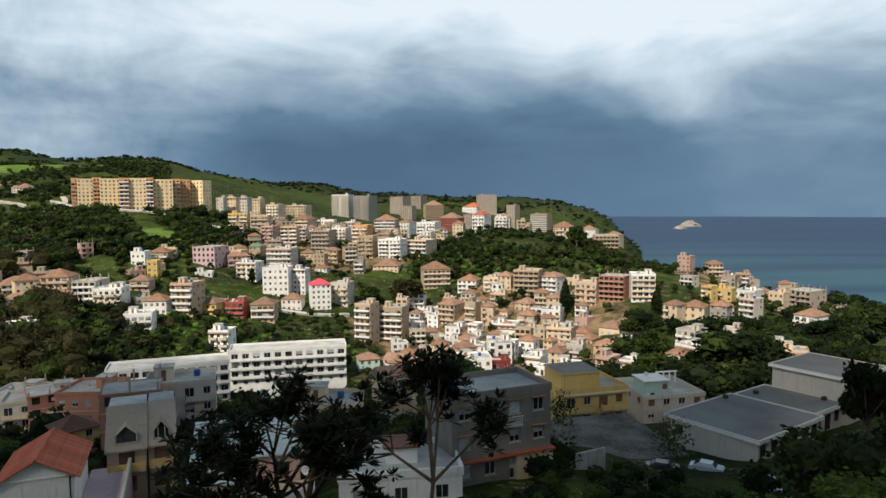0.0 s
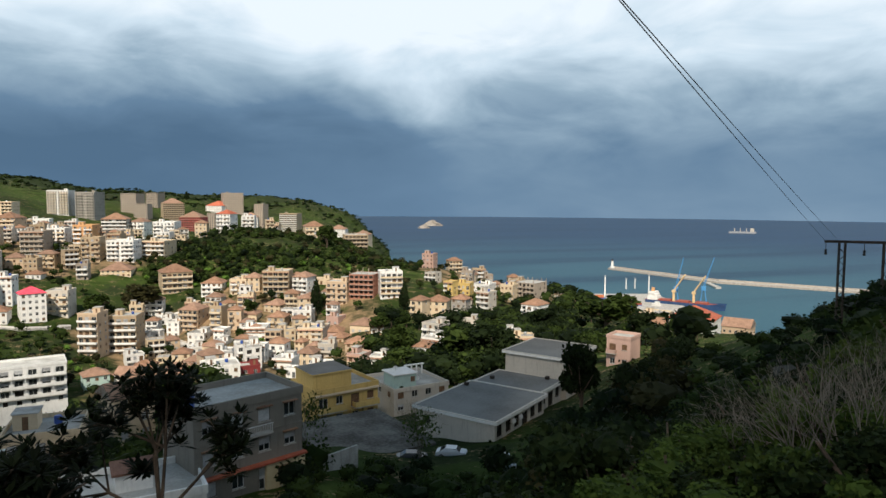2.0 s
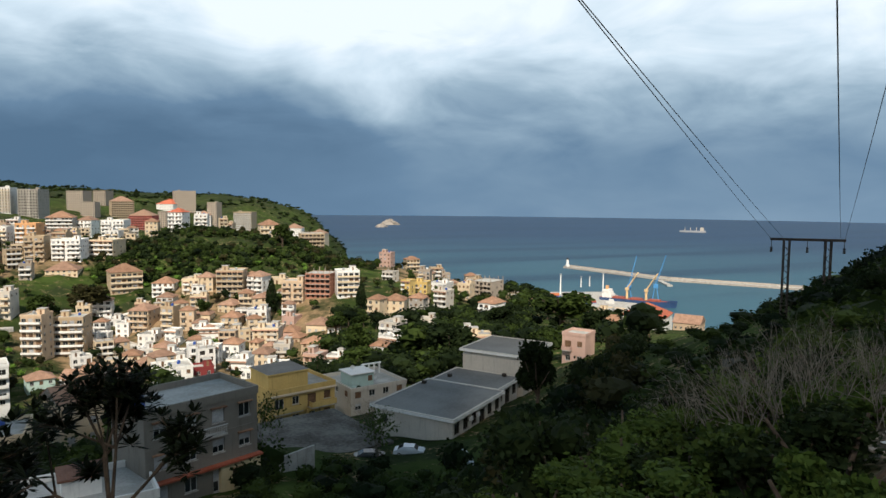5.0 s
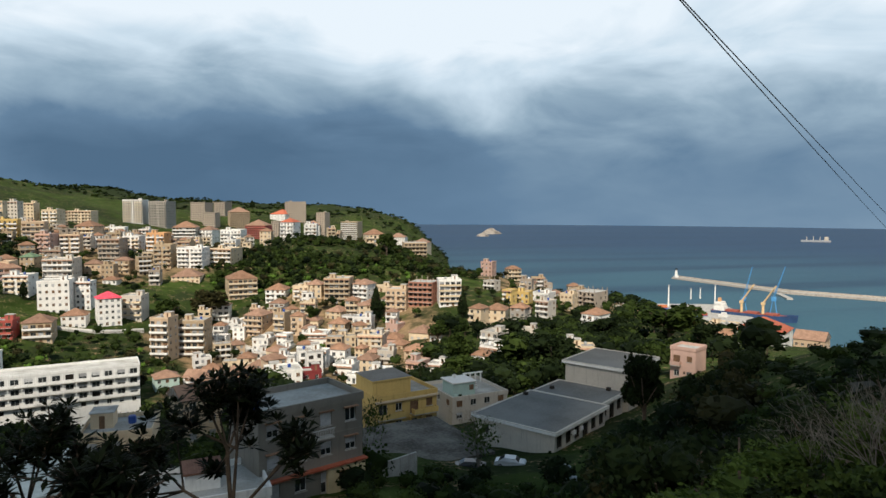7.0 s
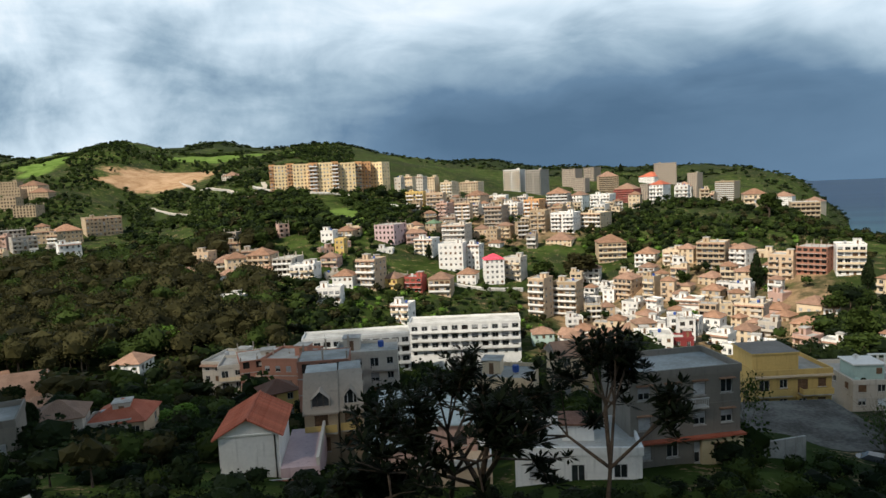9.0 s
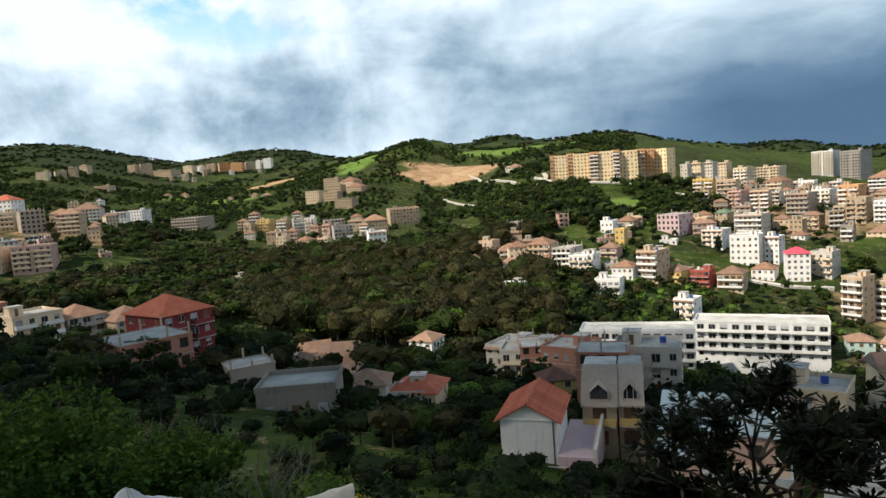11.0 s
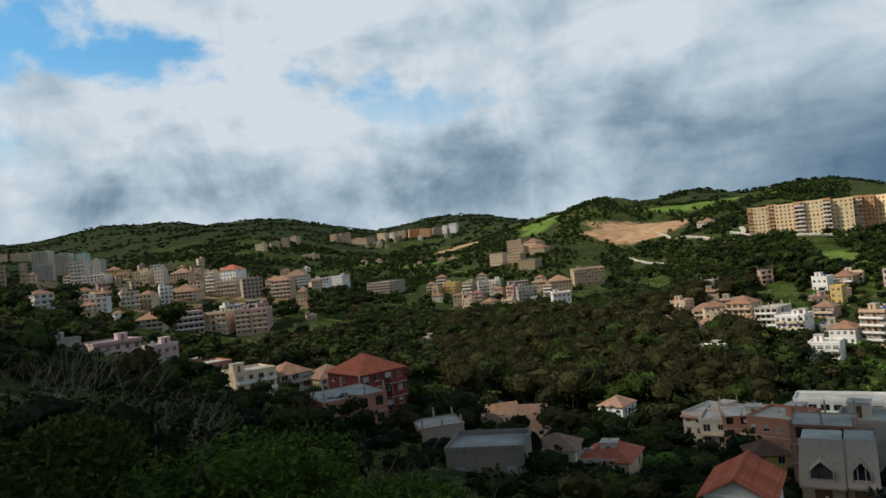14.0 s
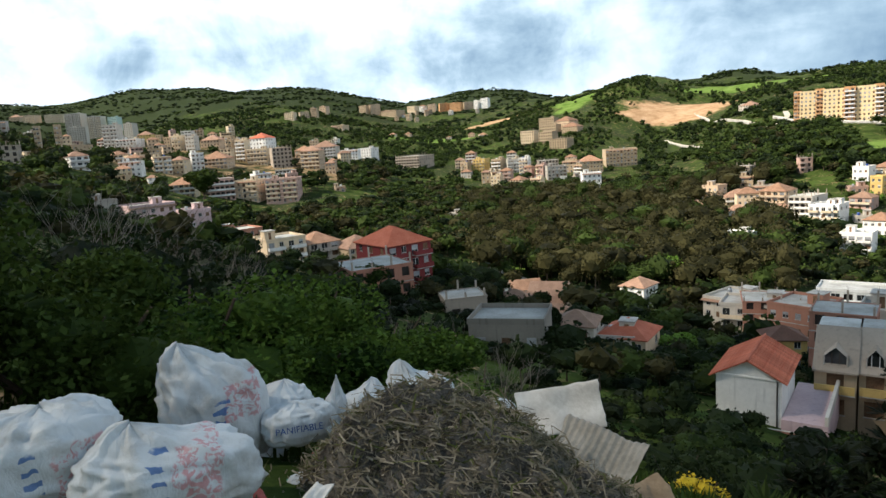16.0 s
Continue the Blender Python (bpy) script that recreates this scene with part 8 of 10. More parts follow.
CAR_WHITE = material("white_car_paint", (0.6, 0.62, 0.64), (0.66, 0.68, 0.7), 1, 0.3, bump=0, spec=0.5)
CAR_DARK = material("dark_car_paint", (0.03, 0.035, 0.04), (0.05, 0.055, 0.06), 1, 0.3, bump=0, spec=0.5)
car(34.9, 70.2, -8, CAR_WHITE, "silver white car parked nose out below the slope")
car(33.0, 82.2, 60, CAR_WHITE, "white car parked beside the school wall")
car(27.5, 82.5, 70, CAR_DARK, "dark car parked under the bare tree")


# ---- roads and tracks ----
ROADS = [
    [(-197, 516), (-220, 518), (-253, 516), (-289, 518), (-312, 539)],
    [(-163, 511), (-178, 512), (-196, 513)],
    [(4, 335), (-6, 359), (-15, 374), (-17, 384), (-12, 395), (2, 391)],
    [(-554, 770), (-397, 614), (-318, 522)],
    [(-297, 503), (-297, 531), (-320, 567)],
    [(-92, 354), (-67, 353), (-51, 361)],
    [(-493, 633), (-373, 522), (-257, 425)],
    [(-207, 157), (-171, 146), (-116, 105)],]


def ribbon(name, pts, width, mat, label, kerb=0.0):
    """A road draped on the land along a smoothed line, with an optional low wall on its lower side."""
    p = np.array(pts, float)
    t = np.concatenate([[0], np.cumsum(np.hypot(*np.diff(p, axis=0).T))])
    k = np.arange(0, t[-1], 3.0)
    q = np.stack([np.interp(k, t, p[:, 0]), np.interp(k, t, p[:, 1])], 1)
    for _ in range(6):
        q[1:-1] = 0.5 * q[1:-1] + 0.25 * (q[:-2] + q[2:])
    n = np.gradient(q, axis=0)
    n = np.stack([-n[:, 1], n[:, 0]], 1) / (np.linalg.norm(n, axis=1)[:, None] + 1e-9)
    a, b = q + n * width / 2, q - n * width / 2
    z = np.maximum(ground(a[:, 0], a[:, 1]), ground(b[:, 0], b[:, 1])) + 0.25
    s = Shape()
    for i in range(len(q) - 1):
        j = i + 1
        A, B, C, D = (*a[i], z[i]), (*b[i], z[i]), (*b[j], z[j]), (*a[j], z[j])
        s.face((A, B, C, D), mat)
        for u, v in ((A, D), (C, B)):
            s.face((u, v, (v[0], v[1], v[2] - 4), (u[0], u[1], u[2] - 4)), CONCRETE)
        if kerb:
            low, nxt = (b[i], b[j]) if np.hypot(*b[i]) < np.hypot(*a[i]) else (a[i], a[j])
            inn, inx = low + (q[i] - low) * 0.12, nxt + (q[j] - nxt) * 0.12
            top, tox = z[i] + kerb, z[j] + kerb
            s.face(((*low, z[i] - 3), (*nxt, z[j] - 3), (*nxt, tox), (*low, top)), WALL["white"])
            s.face(((*inn, z[i]), (*inx, z[j]), (*inx, tox), (*inn, top)), WALL["white"])
            s.face(((*low, top), (*nxt, tox), (*inx, tox), (*inn, top)), WALL["white"])
    return tagged(new(name, s.mesh(name)), label, "road", kind="structure")


for k, line in enumerate(ROADS):
    if k < 3 or k == 5:
        ribbon("road", line, 5.0, DIRT_ROAD, "pale road with a white wall on its lower side", 1.0 if k == 2 else 0.7)
    else:
        ribbon("track", line, 4.0, DIRT_ROAD, "pale dirt track on the hillside")


# ---- harbour ----
def polar(a, d):
    return -math.sin(radians(a)) * d, math.cos(radians(a)) * d


def harbour():
    (x0, y0), (x1, y1), (x2, y2) = polar(-35.2, 1290), polar(-43.5, 1135), polar(-57, 1110)
    for (ax, ay), (bx, by), wide in (((x0, y0), (x1, y1), 12), ((x1, y1), (x2, y2), 14)):
        s = Shape()
        w = math.hypot(bx - ax, by - ay)
        s.box(0, -wide / 2, -6, w, wide / 2, 3.2, STONE, CONCRETE)
        s.box(0, wide / 2 - 1.5, 3.2, w, wide / 2, 5.6, STONE)
        b = tagged(new("breakwater", s.mesh("breakwater")), "long pale stone breakwater with a parapet wall", "breakwater", kind="structure")
        b.matrix_basis = pose(ax, ay, 0, 0, 0, math.degrees(math.atan2(by - ay, bx - ax)))
        rng = random.Random(int(ax))
        s = Shape()
        for k in range(int(w / 1.6)):
            x, y, r = rng.uniform(0, w), wide / 2 + rng.uniform(0.5, 6), rng.uniform(1.0, 2.2)
            p = [(x + r * rng.uniform(0.6, 1) * math.cos(q * 1.57 + rng.random()), y + r * rng.uniform(0.6, 1) * math.sin(q * 1.57 + rng.random())) for q in range(4)]
            top = rng.uniform(1.5, 5.0) * (1 - (y - wide / 2) / 12)
            for (ax_, ay_), (bx_, by_) in zip(p, p[1:] + p[:1]):
                s.face(((ax_, ay_, -2), (bx_, by_, -2), (x + (bx_ - x) * 0.7, y + (by_ - y) * 0.7, top), (x + (ax_ - x) * 0.7, y + (ay_ - y) * 0.7, top)), STONE)
            s.face([(x + (q[0] - x) * 0.7, y + (q[1] - y) * 0.7, top) for q in p], STONE)
        r = tagged(new("armour_rocks", s.mesh("armour_rocks")), "tumbled pale armour rocks along the breakwater", "rocks", kind="stuff")
        r.matrix_basis = b.matrix_basis.copy()
    lx, ly = polar(-35.35, 1284)
    t = thing("lighthouse", lx, ly, 3.2, 0, "small white harbour lighthouse on the breakwater head", "lighthouse")
    part("base", Shape().lathe([(0, 0), (4.5, 0), (4.5, 3), (0, 3.02)], WALL["white"], 12), t)
    part("tower", Shape().lathe([(2.7, 3.02), (1.9, 13), (0, 13.05)], WALL["white"], 12), t)
    part("lantern", Shape().lathe([(2.4, 13.05), (2.4, 13.6), (1.3, 13.65), (1.3, 15.4), (1.6, 15.5), (0, 17)], IRON, 10), t)
    # short mole
    mx, my = polar(-43.6, 1060)
    s = Shape()
    s.box(0, -4, -6, 60, 4, 2.4, CONCRETE)
    tagged(new("mole", s.mesh("mole")), "low concrete mole branching off the breakwater", "mole", kind="structure").matrix_basis = pose(mx, my, 0, 0, 0, 62)
    # quay
    qx, qy = polar(-40.8, 800)
    q = Shape()
    q.box(-190, 0, -8, 22, 150, 3.0, CONCRETE)
    tagged(new("quay", q.mesh("quay")), "wide concrete container quay of the harbour", "quay", kind="structure").matrix_basis = pose(qx, qy, 0, 0, 0, -20)
    base = pose(qx, qy, 3.0, 0, 0, -20)
    paints = [material("rust_red_container", (0.22, 0.05, 0.035), (0.3, 0.08, 0.05), 0.3, 0.6), material("blue_container", (0.03, 0.07, 0.2), (0.05, 0.11, 0.28), 0.3, 0.6), material("orange_container", (0.45, 0.13, 0.05), (0.55, 0.18, 0.07), 0.3, 0.6), material("grey_container", (0.3, 0.3, 0.3), (0.4, 0.4, 0.4), 0.3, 0.6)]
    words = ["rust red", "blue", "orange red", "grey"]
    meshes = []
    for p in paints:
        s = Shape()
        s.box(-6, -1.2, 0, 6, 1.2, 2.6, p)
        for k in range(12):
            s.box(-5.8 + k, -1.24, 0.15, -5.4 + k, -1.203, 2.45, p)
        meshes.append(s.mesh("container"))
    rng = random.Random(4)
    for row in range(9):
        for c in range(7):
            if rng.random() < 0.2:
                continue
            for lv in range(rng.choice([1, 1, 2])):
                k = rng.choice([0, 0, 1, 1, 2, 3])
                ob = new("container", meshes[k])
                ob.matrix_basis = base @ pose(-125 + c * 14.5, 30 + row * 9, lv * 2.62)
                tagged(ob, words[k] + " steel shipping container stacked on the quay", "container", "containers on the quay")
    crane_blue = material("blue_crane_paint", (0.05, 0.2, 0.42), (0.09, 0.28, 0.52), 0.4, 0.5)
    cream = material("cream_crane_paint", (0.6, 0.42, 0.22), (0.7, 0.5, 0.28), 0.4, 0.5)
    for a, d, lean in ((-40.4, 880, 10), (-42.5, 900, 14)):
        x, y = polar(a, d)
        t = thing("harbour_crane", x, y, 3.0, a, "tall blue luffing harbour crane on the quay", "crane", "harbour cranes")
        for ex in (-3.5, 3.5):
            for ey in (-3.5, 3.5):
                part("leg", Shape().tube((ex, ey, 0), (ex * 0.4, ey * 0.4, 14), 0.6, 0.5, crane_blue), t)
        s = Shape()
        s.box(-2.8, -3.5, 14, 2.8, 3, 19, crane_blue)
        part("cab", s, t)
        s = Shape()
        for ex in (-0.9, 0.9):
            for ey in (-0.9, 0.9):
                s.tube((ex, ey, 19), (lean * 0.8 + ex * 0.2, ey * 0.2, 56), 0.35, 0.22, crane_blue, 5)
        for k in range(9):
            f = k / 9
            s.tube((-0.9 * (1 - f) + lean * 0.8 * f, 0, 19 + 37 * f), (0.9 * (1 - f) + lean * 0.8 * (f + 0.1), 0, 19 + 37 * (f + 0.1)), 0.2, 0.2, crane_blue, 4)
        part("jib", s, t)
    for a, d, h in ((-34.8, 905, 26), (-38.3, 960, 26), (-36.5, 1010, 14), (-37.2, 1020, 14)):
        x, y = polar(a, d)
        t = thing("light_mast", x, y, 2.9 if d < 960 else 0, 0, "white harbour light mast", "mast", "light masts")
        part("pole", Shape().tube((0, 0, -1), (0, 0, h), 1.1, 0.7, WALL["white"], 8), t)
        part("head", Shape().lathe([(0.6, h), (1.6, h + 0.6), (1.6, h + 1.6), (0, h + 1.8)], STEEL, 8), t)
    # cargo ship at the quay
    sx, sy = polar(-41.0, 862)
    t = thing("cargo_ship", sx, sy, 0, -58, "blue-hulled cargo ship with cream deck cranes at the quay", "ship")
    hull_blue = material("dark_blue_hull", (0.02, 0.05, 0.12), (0.04, 0.08, 0.18), 0.1, 0.5)
    deck_red = material("red_oxide_deck", (0.25, 0.07, 0.05), (0.33, 0.1, 0.07), 0.2, 0.8)
    s = Shape()
    prof = [(-46, 6), (-44, 8), (30, 8), (42, 5), (50, 0)]
    top = [(x, -y) for x, y in prof] + [(x, y) for x, y in prof[::-1][1:]]
    for (ax, ay), (bx, by) in zip(top, top[1:] + top[:1]):
        s.face(((ax * 0.96, ay * 0.85, -3), (bx * 0.96, by * 0.85, -3), (bx, by, 6.5 + max(0, bx - 30) * 0.12), (ax, ay, 6.5 + max(0, ax - 30) * 0.12)), hull_blue)
    s.face([(x, y, 6.2) for x, y in top], deck_red)
    part("hull", s, t)
    s = Shape()
    s.box(-42, -7, 6.5, -30, 7, 11, WALL["white"]).box(-41, -6.5, 11, -31.5, 6.5, 14, WALL["white"]).box(-40, -7.5, 14, -33, 7.5, 16.5, WALL["white"]).box(-39, -2, 16.5, -36, 2, 21, WALL["orange"])
    part("superstructure", s, t)
    for x in (-12, 12):
        s = Shape()
        s.tube((x, 0, 6.5), (x, 0, 18), 1.6, 1.4, cream, 10)
        s.box(x - 2, -2, 17, x + 2, 2, 20, cream)
        s.tube((x, 1, 19), (x + 13, 3, 40), 0.9, 0.5, cream, 6).tube((x, -1, 19), (x + 13, -1, 40), 0.9, 0.5, cream, 6)
        part("deck_crane", s, t)
    for x in (-22, 0, 22):
        s = Shape()
        s.box(x - 7, -5.5, 6.3, x + 7, 5.5, 8.2, deck_red)
        part("hatch", s, t)
    tx, ty = polar(-38.9, 842)
    t = thing("tug", tx, ty, 0, -62, "small blue and white harbour tug", "boat")
    s = Shape()
    for (ax, ay), (bx, by) in zip([(-14, -4), (10, -4), (16, 0), (10, 4), (-14, 4)], [(10, -4), (16, 0), (10, 4), (-14, 4), (-14, -4)]):
        s.face(((ax, ay * 0.8, -1), (bx, by * 0.8, -1), (bx, by, 3), (ax, ay, 3)), hull_blue)
    s.face([(-14, -4, 2.8), (10, -4, 2.8), (16, 0, 2.8), (10, 4, 2.8), (-14, 4, 2.8)], deck_red)
    part("hull", s, t)
    s = Shape()
    s.box(-4, -2.6, 2.8, 6, 2.6, 5.4, WALL["white"]).box(-1, -2, 5.4, 4, 2, 8, WALL["white"])
    part("cabin", s, t)
    # ship far out
    for a, d, L in ((-45.2, 2900, 100), (-62.5, 3000, 80)):
        fx, fy = polar(a, d)
        t = thing("cargo_ship", fx, fy, 0, a, "grey cargo ship lying far out at sea", "ship")
        s = Shape()
        s.box(-L / 2, -8, -2, L / 2, 8, 7, STEEL)
        part("hull", s, t)
        s = Shape()
        s.box(L / 2 - 22, -7, 7, L / 2 - 8, 7, 20, WALL["pale"])
        part("superstructure", s, t)
        for x in (-30, -8, 14):
            part("deck_crane", Shape().tube((x, 0, 7), (x, 0, 21), 1.3, 1.0, WALL["pale"], 6), t)
    # islets off the headland
    for a, d, w, h in ((-20.15, 3230, 92, 26), (-19.45, 2960, 55, 14), (-20.9, 3230, 26, 5)):
        ix, iy = polar(a, d)
        v, f = [], []
        n = 40
        rng = np.random.default_rng(int(w))
        for j in range(9):
            r = 1 - j / 8.5
            for k in range(n):
                q = 2 * math.pi * k / n
                jag = 1 + 0.25 * math.sin(3 * q + j) + rng.uniform(-0.12, 0.12)
                v.append((w / 2 * r * jag * math.cos(q) + w * 0.08 * j / 8, w / 3 * r * jag * math.sin(q), h * (1 - r ** 1.6) * rng.uniform(0.85, 1.15) - 1.5 * (j == 0)))
        for j in range(8):
            for k in range(n):
                f.append((j * n + k, j * n + (k + 1) % n, (j + 1) * n + (k + 1) % n, (j + 1) * n + k))
        ob = tagged(new("islet", mesh_of("islet", v, f, [STONE])), "bare pale rock islet off the headland", "islet", "rock islets")
        ob.matrix_basis = pose(ix, iy, 0, 0, 0, a)


harbour()


# ---- power line over the slope ----
def pylon():
    d = 66
    (ax, ay), (bx, by) = polar(-51.28, d), polar(-54.0, d + 0.6)
    z = min(float(ground(ax, ay)), float(ground(bx, by)))
    top = 130 - d * math.tan(radians(3.1))
    t = thing("power_pylon", ax, ay, z, math.degrees(math.atan2(by - ay, bx - ax)), "dark steel lattice power pylon with a cross-beam", "pylon")
    gap = math.hypot(bx - ax, by - ay)
    H = top - z
    for x in (0, gap):
        s = Shape()
        for ex in (-0.22, 0.22):
            for ey in (-0.22, 0.22):
                s.box(x + ex - 0.05, ey - 0.05, -1.5, x + ex + 0.05, ey + 0.05, H + 0.1, IRON)
        for k in range(int(H / 0.5) + 2):
            zz = -1 + k * 0.5
            sg = 1 if k % 2 else -1
            s.tube((x - 0.22 * sg, -0.24, zz), (x + 0.22 * sg, -0.24, zz + 0.5), 0.035, 0.035, IRON, 4)
            s.tube((x - 0.24, -0.22 * sg, zz), (x - 0.24, 0.22 * sg, zz + 0.5), 0.035, 0.035, IRON, 4)
        part("lattice_post", s, t)
    s = Shape()
    s.box(-1.3, -0.12, H, gap + 1.3, 0.12, H + 0.22, IRON)
    part("cross_beam", s, t)
    for x in (-1.2, gap / 2, gap + 1.2):
        s = Shape()
        s.tube((x, 0, H), (x, -0.05, H - 0.5), 0.03, 0.03, IRON, 4)
        s.lathe([(0, -1.0), (0.1, -1.0), (0.13, -0.9), (0.06, -0.85), (0.13, -0.75), (0.06, -0.7), (0.13, -0.6), (0, -0.5)], IRON, 8, (x, -0.05, H))
        part("insulator", s, t)
    m = t.matrix_basis
    ends = [m @ Vector((x, -0.05, H + 0.1)) for x in (-1.2, -0.2, gap + 0.9, gap + 1.2)]
    dirs = [(-36.6, 15.64, 12, (0.25, 1.2, 129.9)), (-37.0, 15.5, 12, (0.25, 1.2, 129.9)), (-54.9, 14.1, 11, (0.56, 1.5, 129.75)), (-58.8, 13.6, 15, (0.56, 1.5, 129.75))]
    for e, (a, el, r, o) in zip(ends, dirs):
        c = radians(el)
        mid_ = Vector((-math.sin(radians(a)) * r * math.cos(c), math.cos(radians(a)) * r * math.cos(c), r * math.sin(c))) + Vector(o)
        far_ = e + (mid_ - e) * 1.9
        s = Shape()
        pts = [e.lerp(far_, k / 24) - Vector((0, 0, 0.25 * math.sin(math.pi * k / 24))) for k in range(25)]
        for p, q in zip(pts, pts[1:]):
            s.tube(p, q, 0.011, 0.011, IRON, 6)
        w = thing("power_cable", e.x, e.y, e.z, 0, "thin black overhead power cable from the pylon", "cable", "power cables")
        ob = part("wire", s, w)
        ob.matrix_basis = Matrix.Translation(-e)


pylon()


# ---- the cloud overhead that keeps the near slope in shade ----
def cloud_bank():
    m = bpy.data.materials.new("cloud")
    m.use_nodes = True
    n = Nodes(m.node_tree)
    df = n.add("ShaderNodeBsdfDiffuse", {0: (0.9, 0.9, 0.9, 1)})
    tr = n.add("ShaderNodeBsdfTransparent", {0: (1, 1, 1, 1)})
    n.add("ShaderNodeOutputMaterial", {0: n.add("ShaderNodeMixShader", {0: 0.24, 1: tr.outputs[0], 2: df.outputs[0]}).outputs[0]})
    rng = np.random.default_rng(8)
    reach = 620
    c = Vector((-26, 60, 100)) + sun_way * reach
    vs, fs, k = [], [], 0
    bm = bmesh.new()
    bmesh.ops.create_icosphere(bm, subdivisions=3, radius=1.0)
    v0 = np.array([q.co[:] for q in bm.verts])
    f0 = np.array([[q.index for q in p.verts] for p in bm.faces])
    bm.free()
    for _ in range(20):
        a, r = rng.uniform(0, 6.28), 90 * math.sqrt(rng.uniform(0, 1))
        s = rng.uniform(34, 52)
        v = v0 * (1 + 0.12 * np.sin(v0[:, :1] * 7 + v0[:, 1:2] * 5))
        vs.append(v * [s, s, s * 0.45] + [c.x + 1.5 * r * math.cos(a), c.y + r * math.sin(a), c.z + rng.uniform(-10, 10)])
        fs += (f0 + k).tolist()
        k += len(v)
    tagged(new("cloud", mesh_of("cloud", np.concatenate(vs), fs, [m], smooth=True)), "heavy white cloud drifting high over the slope", "cloud", kind="stuff")


cloud_bank()


HOMES += [(-38.4, 63.0, 8.0), (-37.0, 73.0, 7.0), (-18.0, 63.0, 8.0), (-4.0, 62.0, 8.0)]


# ---- trees, woods and scrub ----
def lump(rng, squash=0.8, fine=1):
    """A rough rounded crown of unit radius as verts and triangles."""
    bm = bmesh.new()
    bmesh.ops.create_icosphere(bm, subdivisions=fine, radius=0.78)
    v = np.array([x.co[:] for x in bm.verts])
    f = np.array([[x.index for x in p.verts] for p in bm.faces])
    bm.free()
    v = v * (1 + rng.uniform(-0.28, 0.22, (len(v), 1)))
    v[:, 2] *= squash
    return v, f


def leaf_quads(rng, n, size, squash=0.8, inner=0.75, long=1.6):
    """n leaf clumps as loose quads on the shell of a unit crown."""
    p = rng.normal(size=(n, 3))
    p /= np.linalg.norm(p, axis=1)[:, None]
    lobes = rng.normal(size=(5, 3))
    lobes /= np.linalg.norm(lobes, axis=1)[:, None]
    bulge = 0.82 + 0.25 * (np.clip(p @ lobes.T, 0, 1) ** 3).max(1)
    p = p * (bulge * rng.uniform(inner, 1.1, n))[:, None]
    p[:, 2] *= squash
    a, b = rng.normal(size=(n, 3)), rng.normal(size=(n, 3))
    a /= np.linalg.norm(a, axis=1)[:, None]
    b = np.cross(a, b)
    b /= np.linalg.norm(b, axis=1)[:, None]
    s = size * rng.uniform(0.6, 1.4, n)[:, None]
    a, b = a * s * long * 0.5, b * s * 0.5
    v = np.stack([p - a, p - b, p + a, p + b], 1).reshape(-1, 3)
    return v, np.arange(4 * n).reshape(n, 4)


def crown_template(seed, leaves, size, squash):
    rng = np.random.default_rng(seed)
    v0, f0 = lump(rng, squash)
    v0 = v0 * [1, 1, 0.95]
    for _ in range(2 if leaves > 40 else 0):
        v2, f2 = lump(rng, squash)
        c = rng.normal(size=3) * [1, 1, 0.6]
        c = c / np.linalg.norm(c) * 0.5
        v0, f0 = np.concatenate([v0, v2 * 0.62 + c * [1, 1, squash]]), np.concatenate([f0, f2 + len(v0)])
    v1, f1 = leaf_quads(rng, leaves, size, squash, 0.8, 1.15)
    return np.concatenate([v0, v1]), f0, f1 + len(v0)


def scatter(name, places, heights, widths, mats, label, seed, leaves=60, size=0.3, squash=0.85, trunk=0.3, category="trees"):
    """Many trees or shrubs that nobody could count, as one object."""
    rng = np.random.default_rng(seed)
    temps = [crown_template(seed * 10 + k, leaves, size, squash) for k in range(5)]
    vs, faces, index, n = [], [], [], 0
    z = ground(places[:, 0], places[:, 1])
    for (x, y), g, h, w in zip(places, z, heights, widths):
        v, f0, f1 = temps[rng.integers(5)]
        t = rng.uniform(0, 6.28)
        c, s = math.cos(t), math.sin(t)
        clear = h * trunk
        q = np.empty_like(v)
        q[:, 0], q[:, 1] = (v[:, 0] * c - v[:, 1] * s) * w / 2 + x, (v[:, 0] * s + v[:, 1] * c) * w / 2 + y
        q[:, 2] = g + clear + (h - clear) * (v[:, 2] / squash + 1) / 2
        m = int(rng.integers(len(mats) - 1))
        vs.append(q)
        faces += (f0 + n).tolist() + (f1 + n).tolist()
        index += [m] * (len(f0) + len(f1))
        n += len(q)
        if trunk > 0.1:
            r = max(0.1, w * 0.035)
            top = g + clear + 0.4 * (h - clear)
            vs.append(np.array([[x - r, y, g - 0.4], [x + r * 0.5, y - r, g - 0.4], [x + r * 0.5, y + r, g - 0.4], [x, y, top]]))
            faces += [[n, n + 1, n + 3], [n + 1, n + 2, n + 3], [n + 2, n, n + 3]]
            index += [len(mats) - 1] * 3
            n += 4
    me = mesh_of(name, np.concatenate(vs), faces, mats, index)
    return tagged(new(name, me), label, category, kind="stuff")


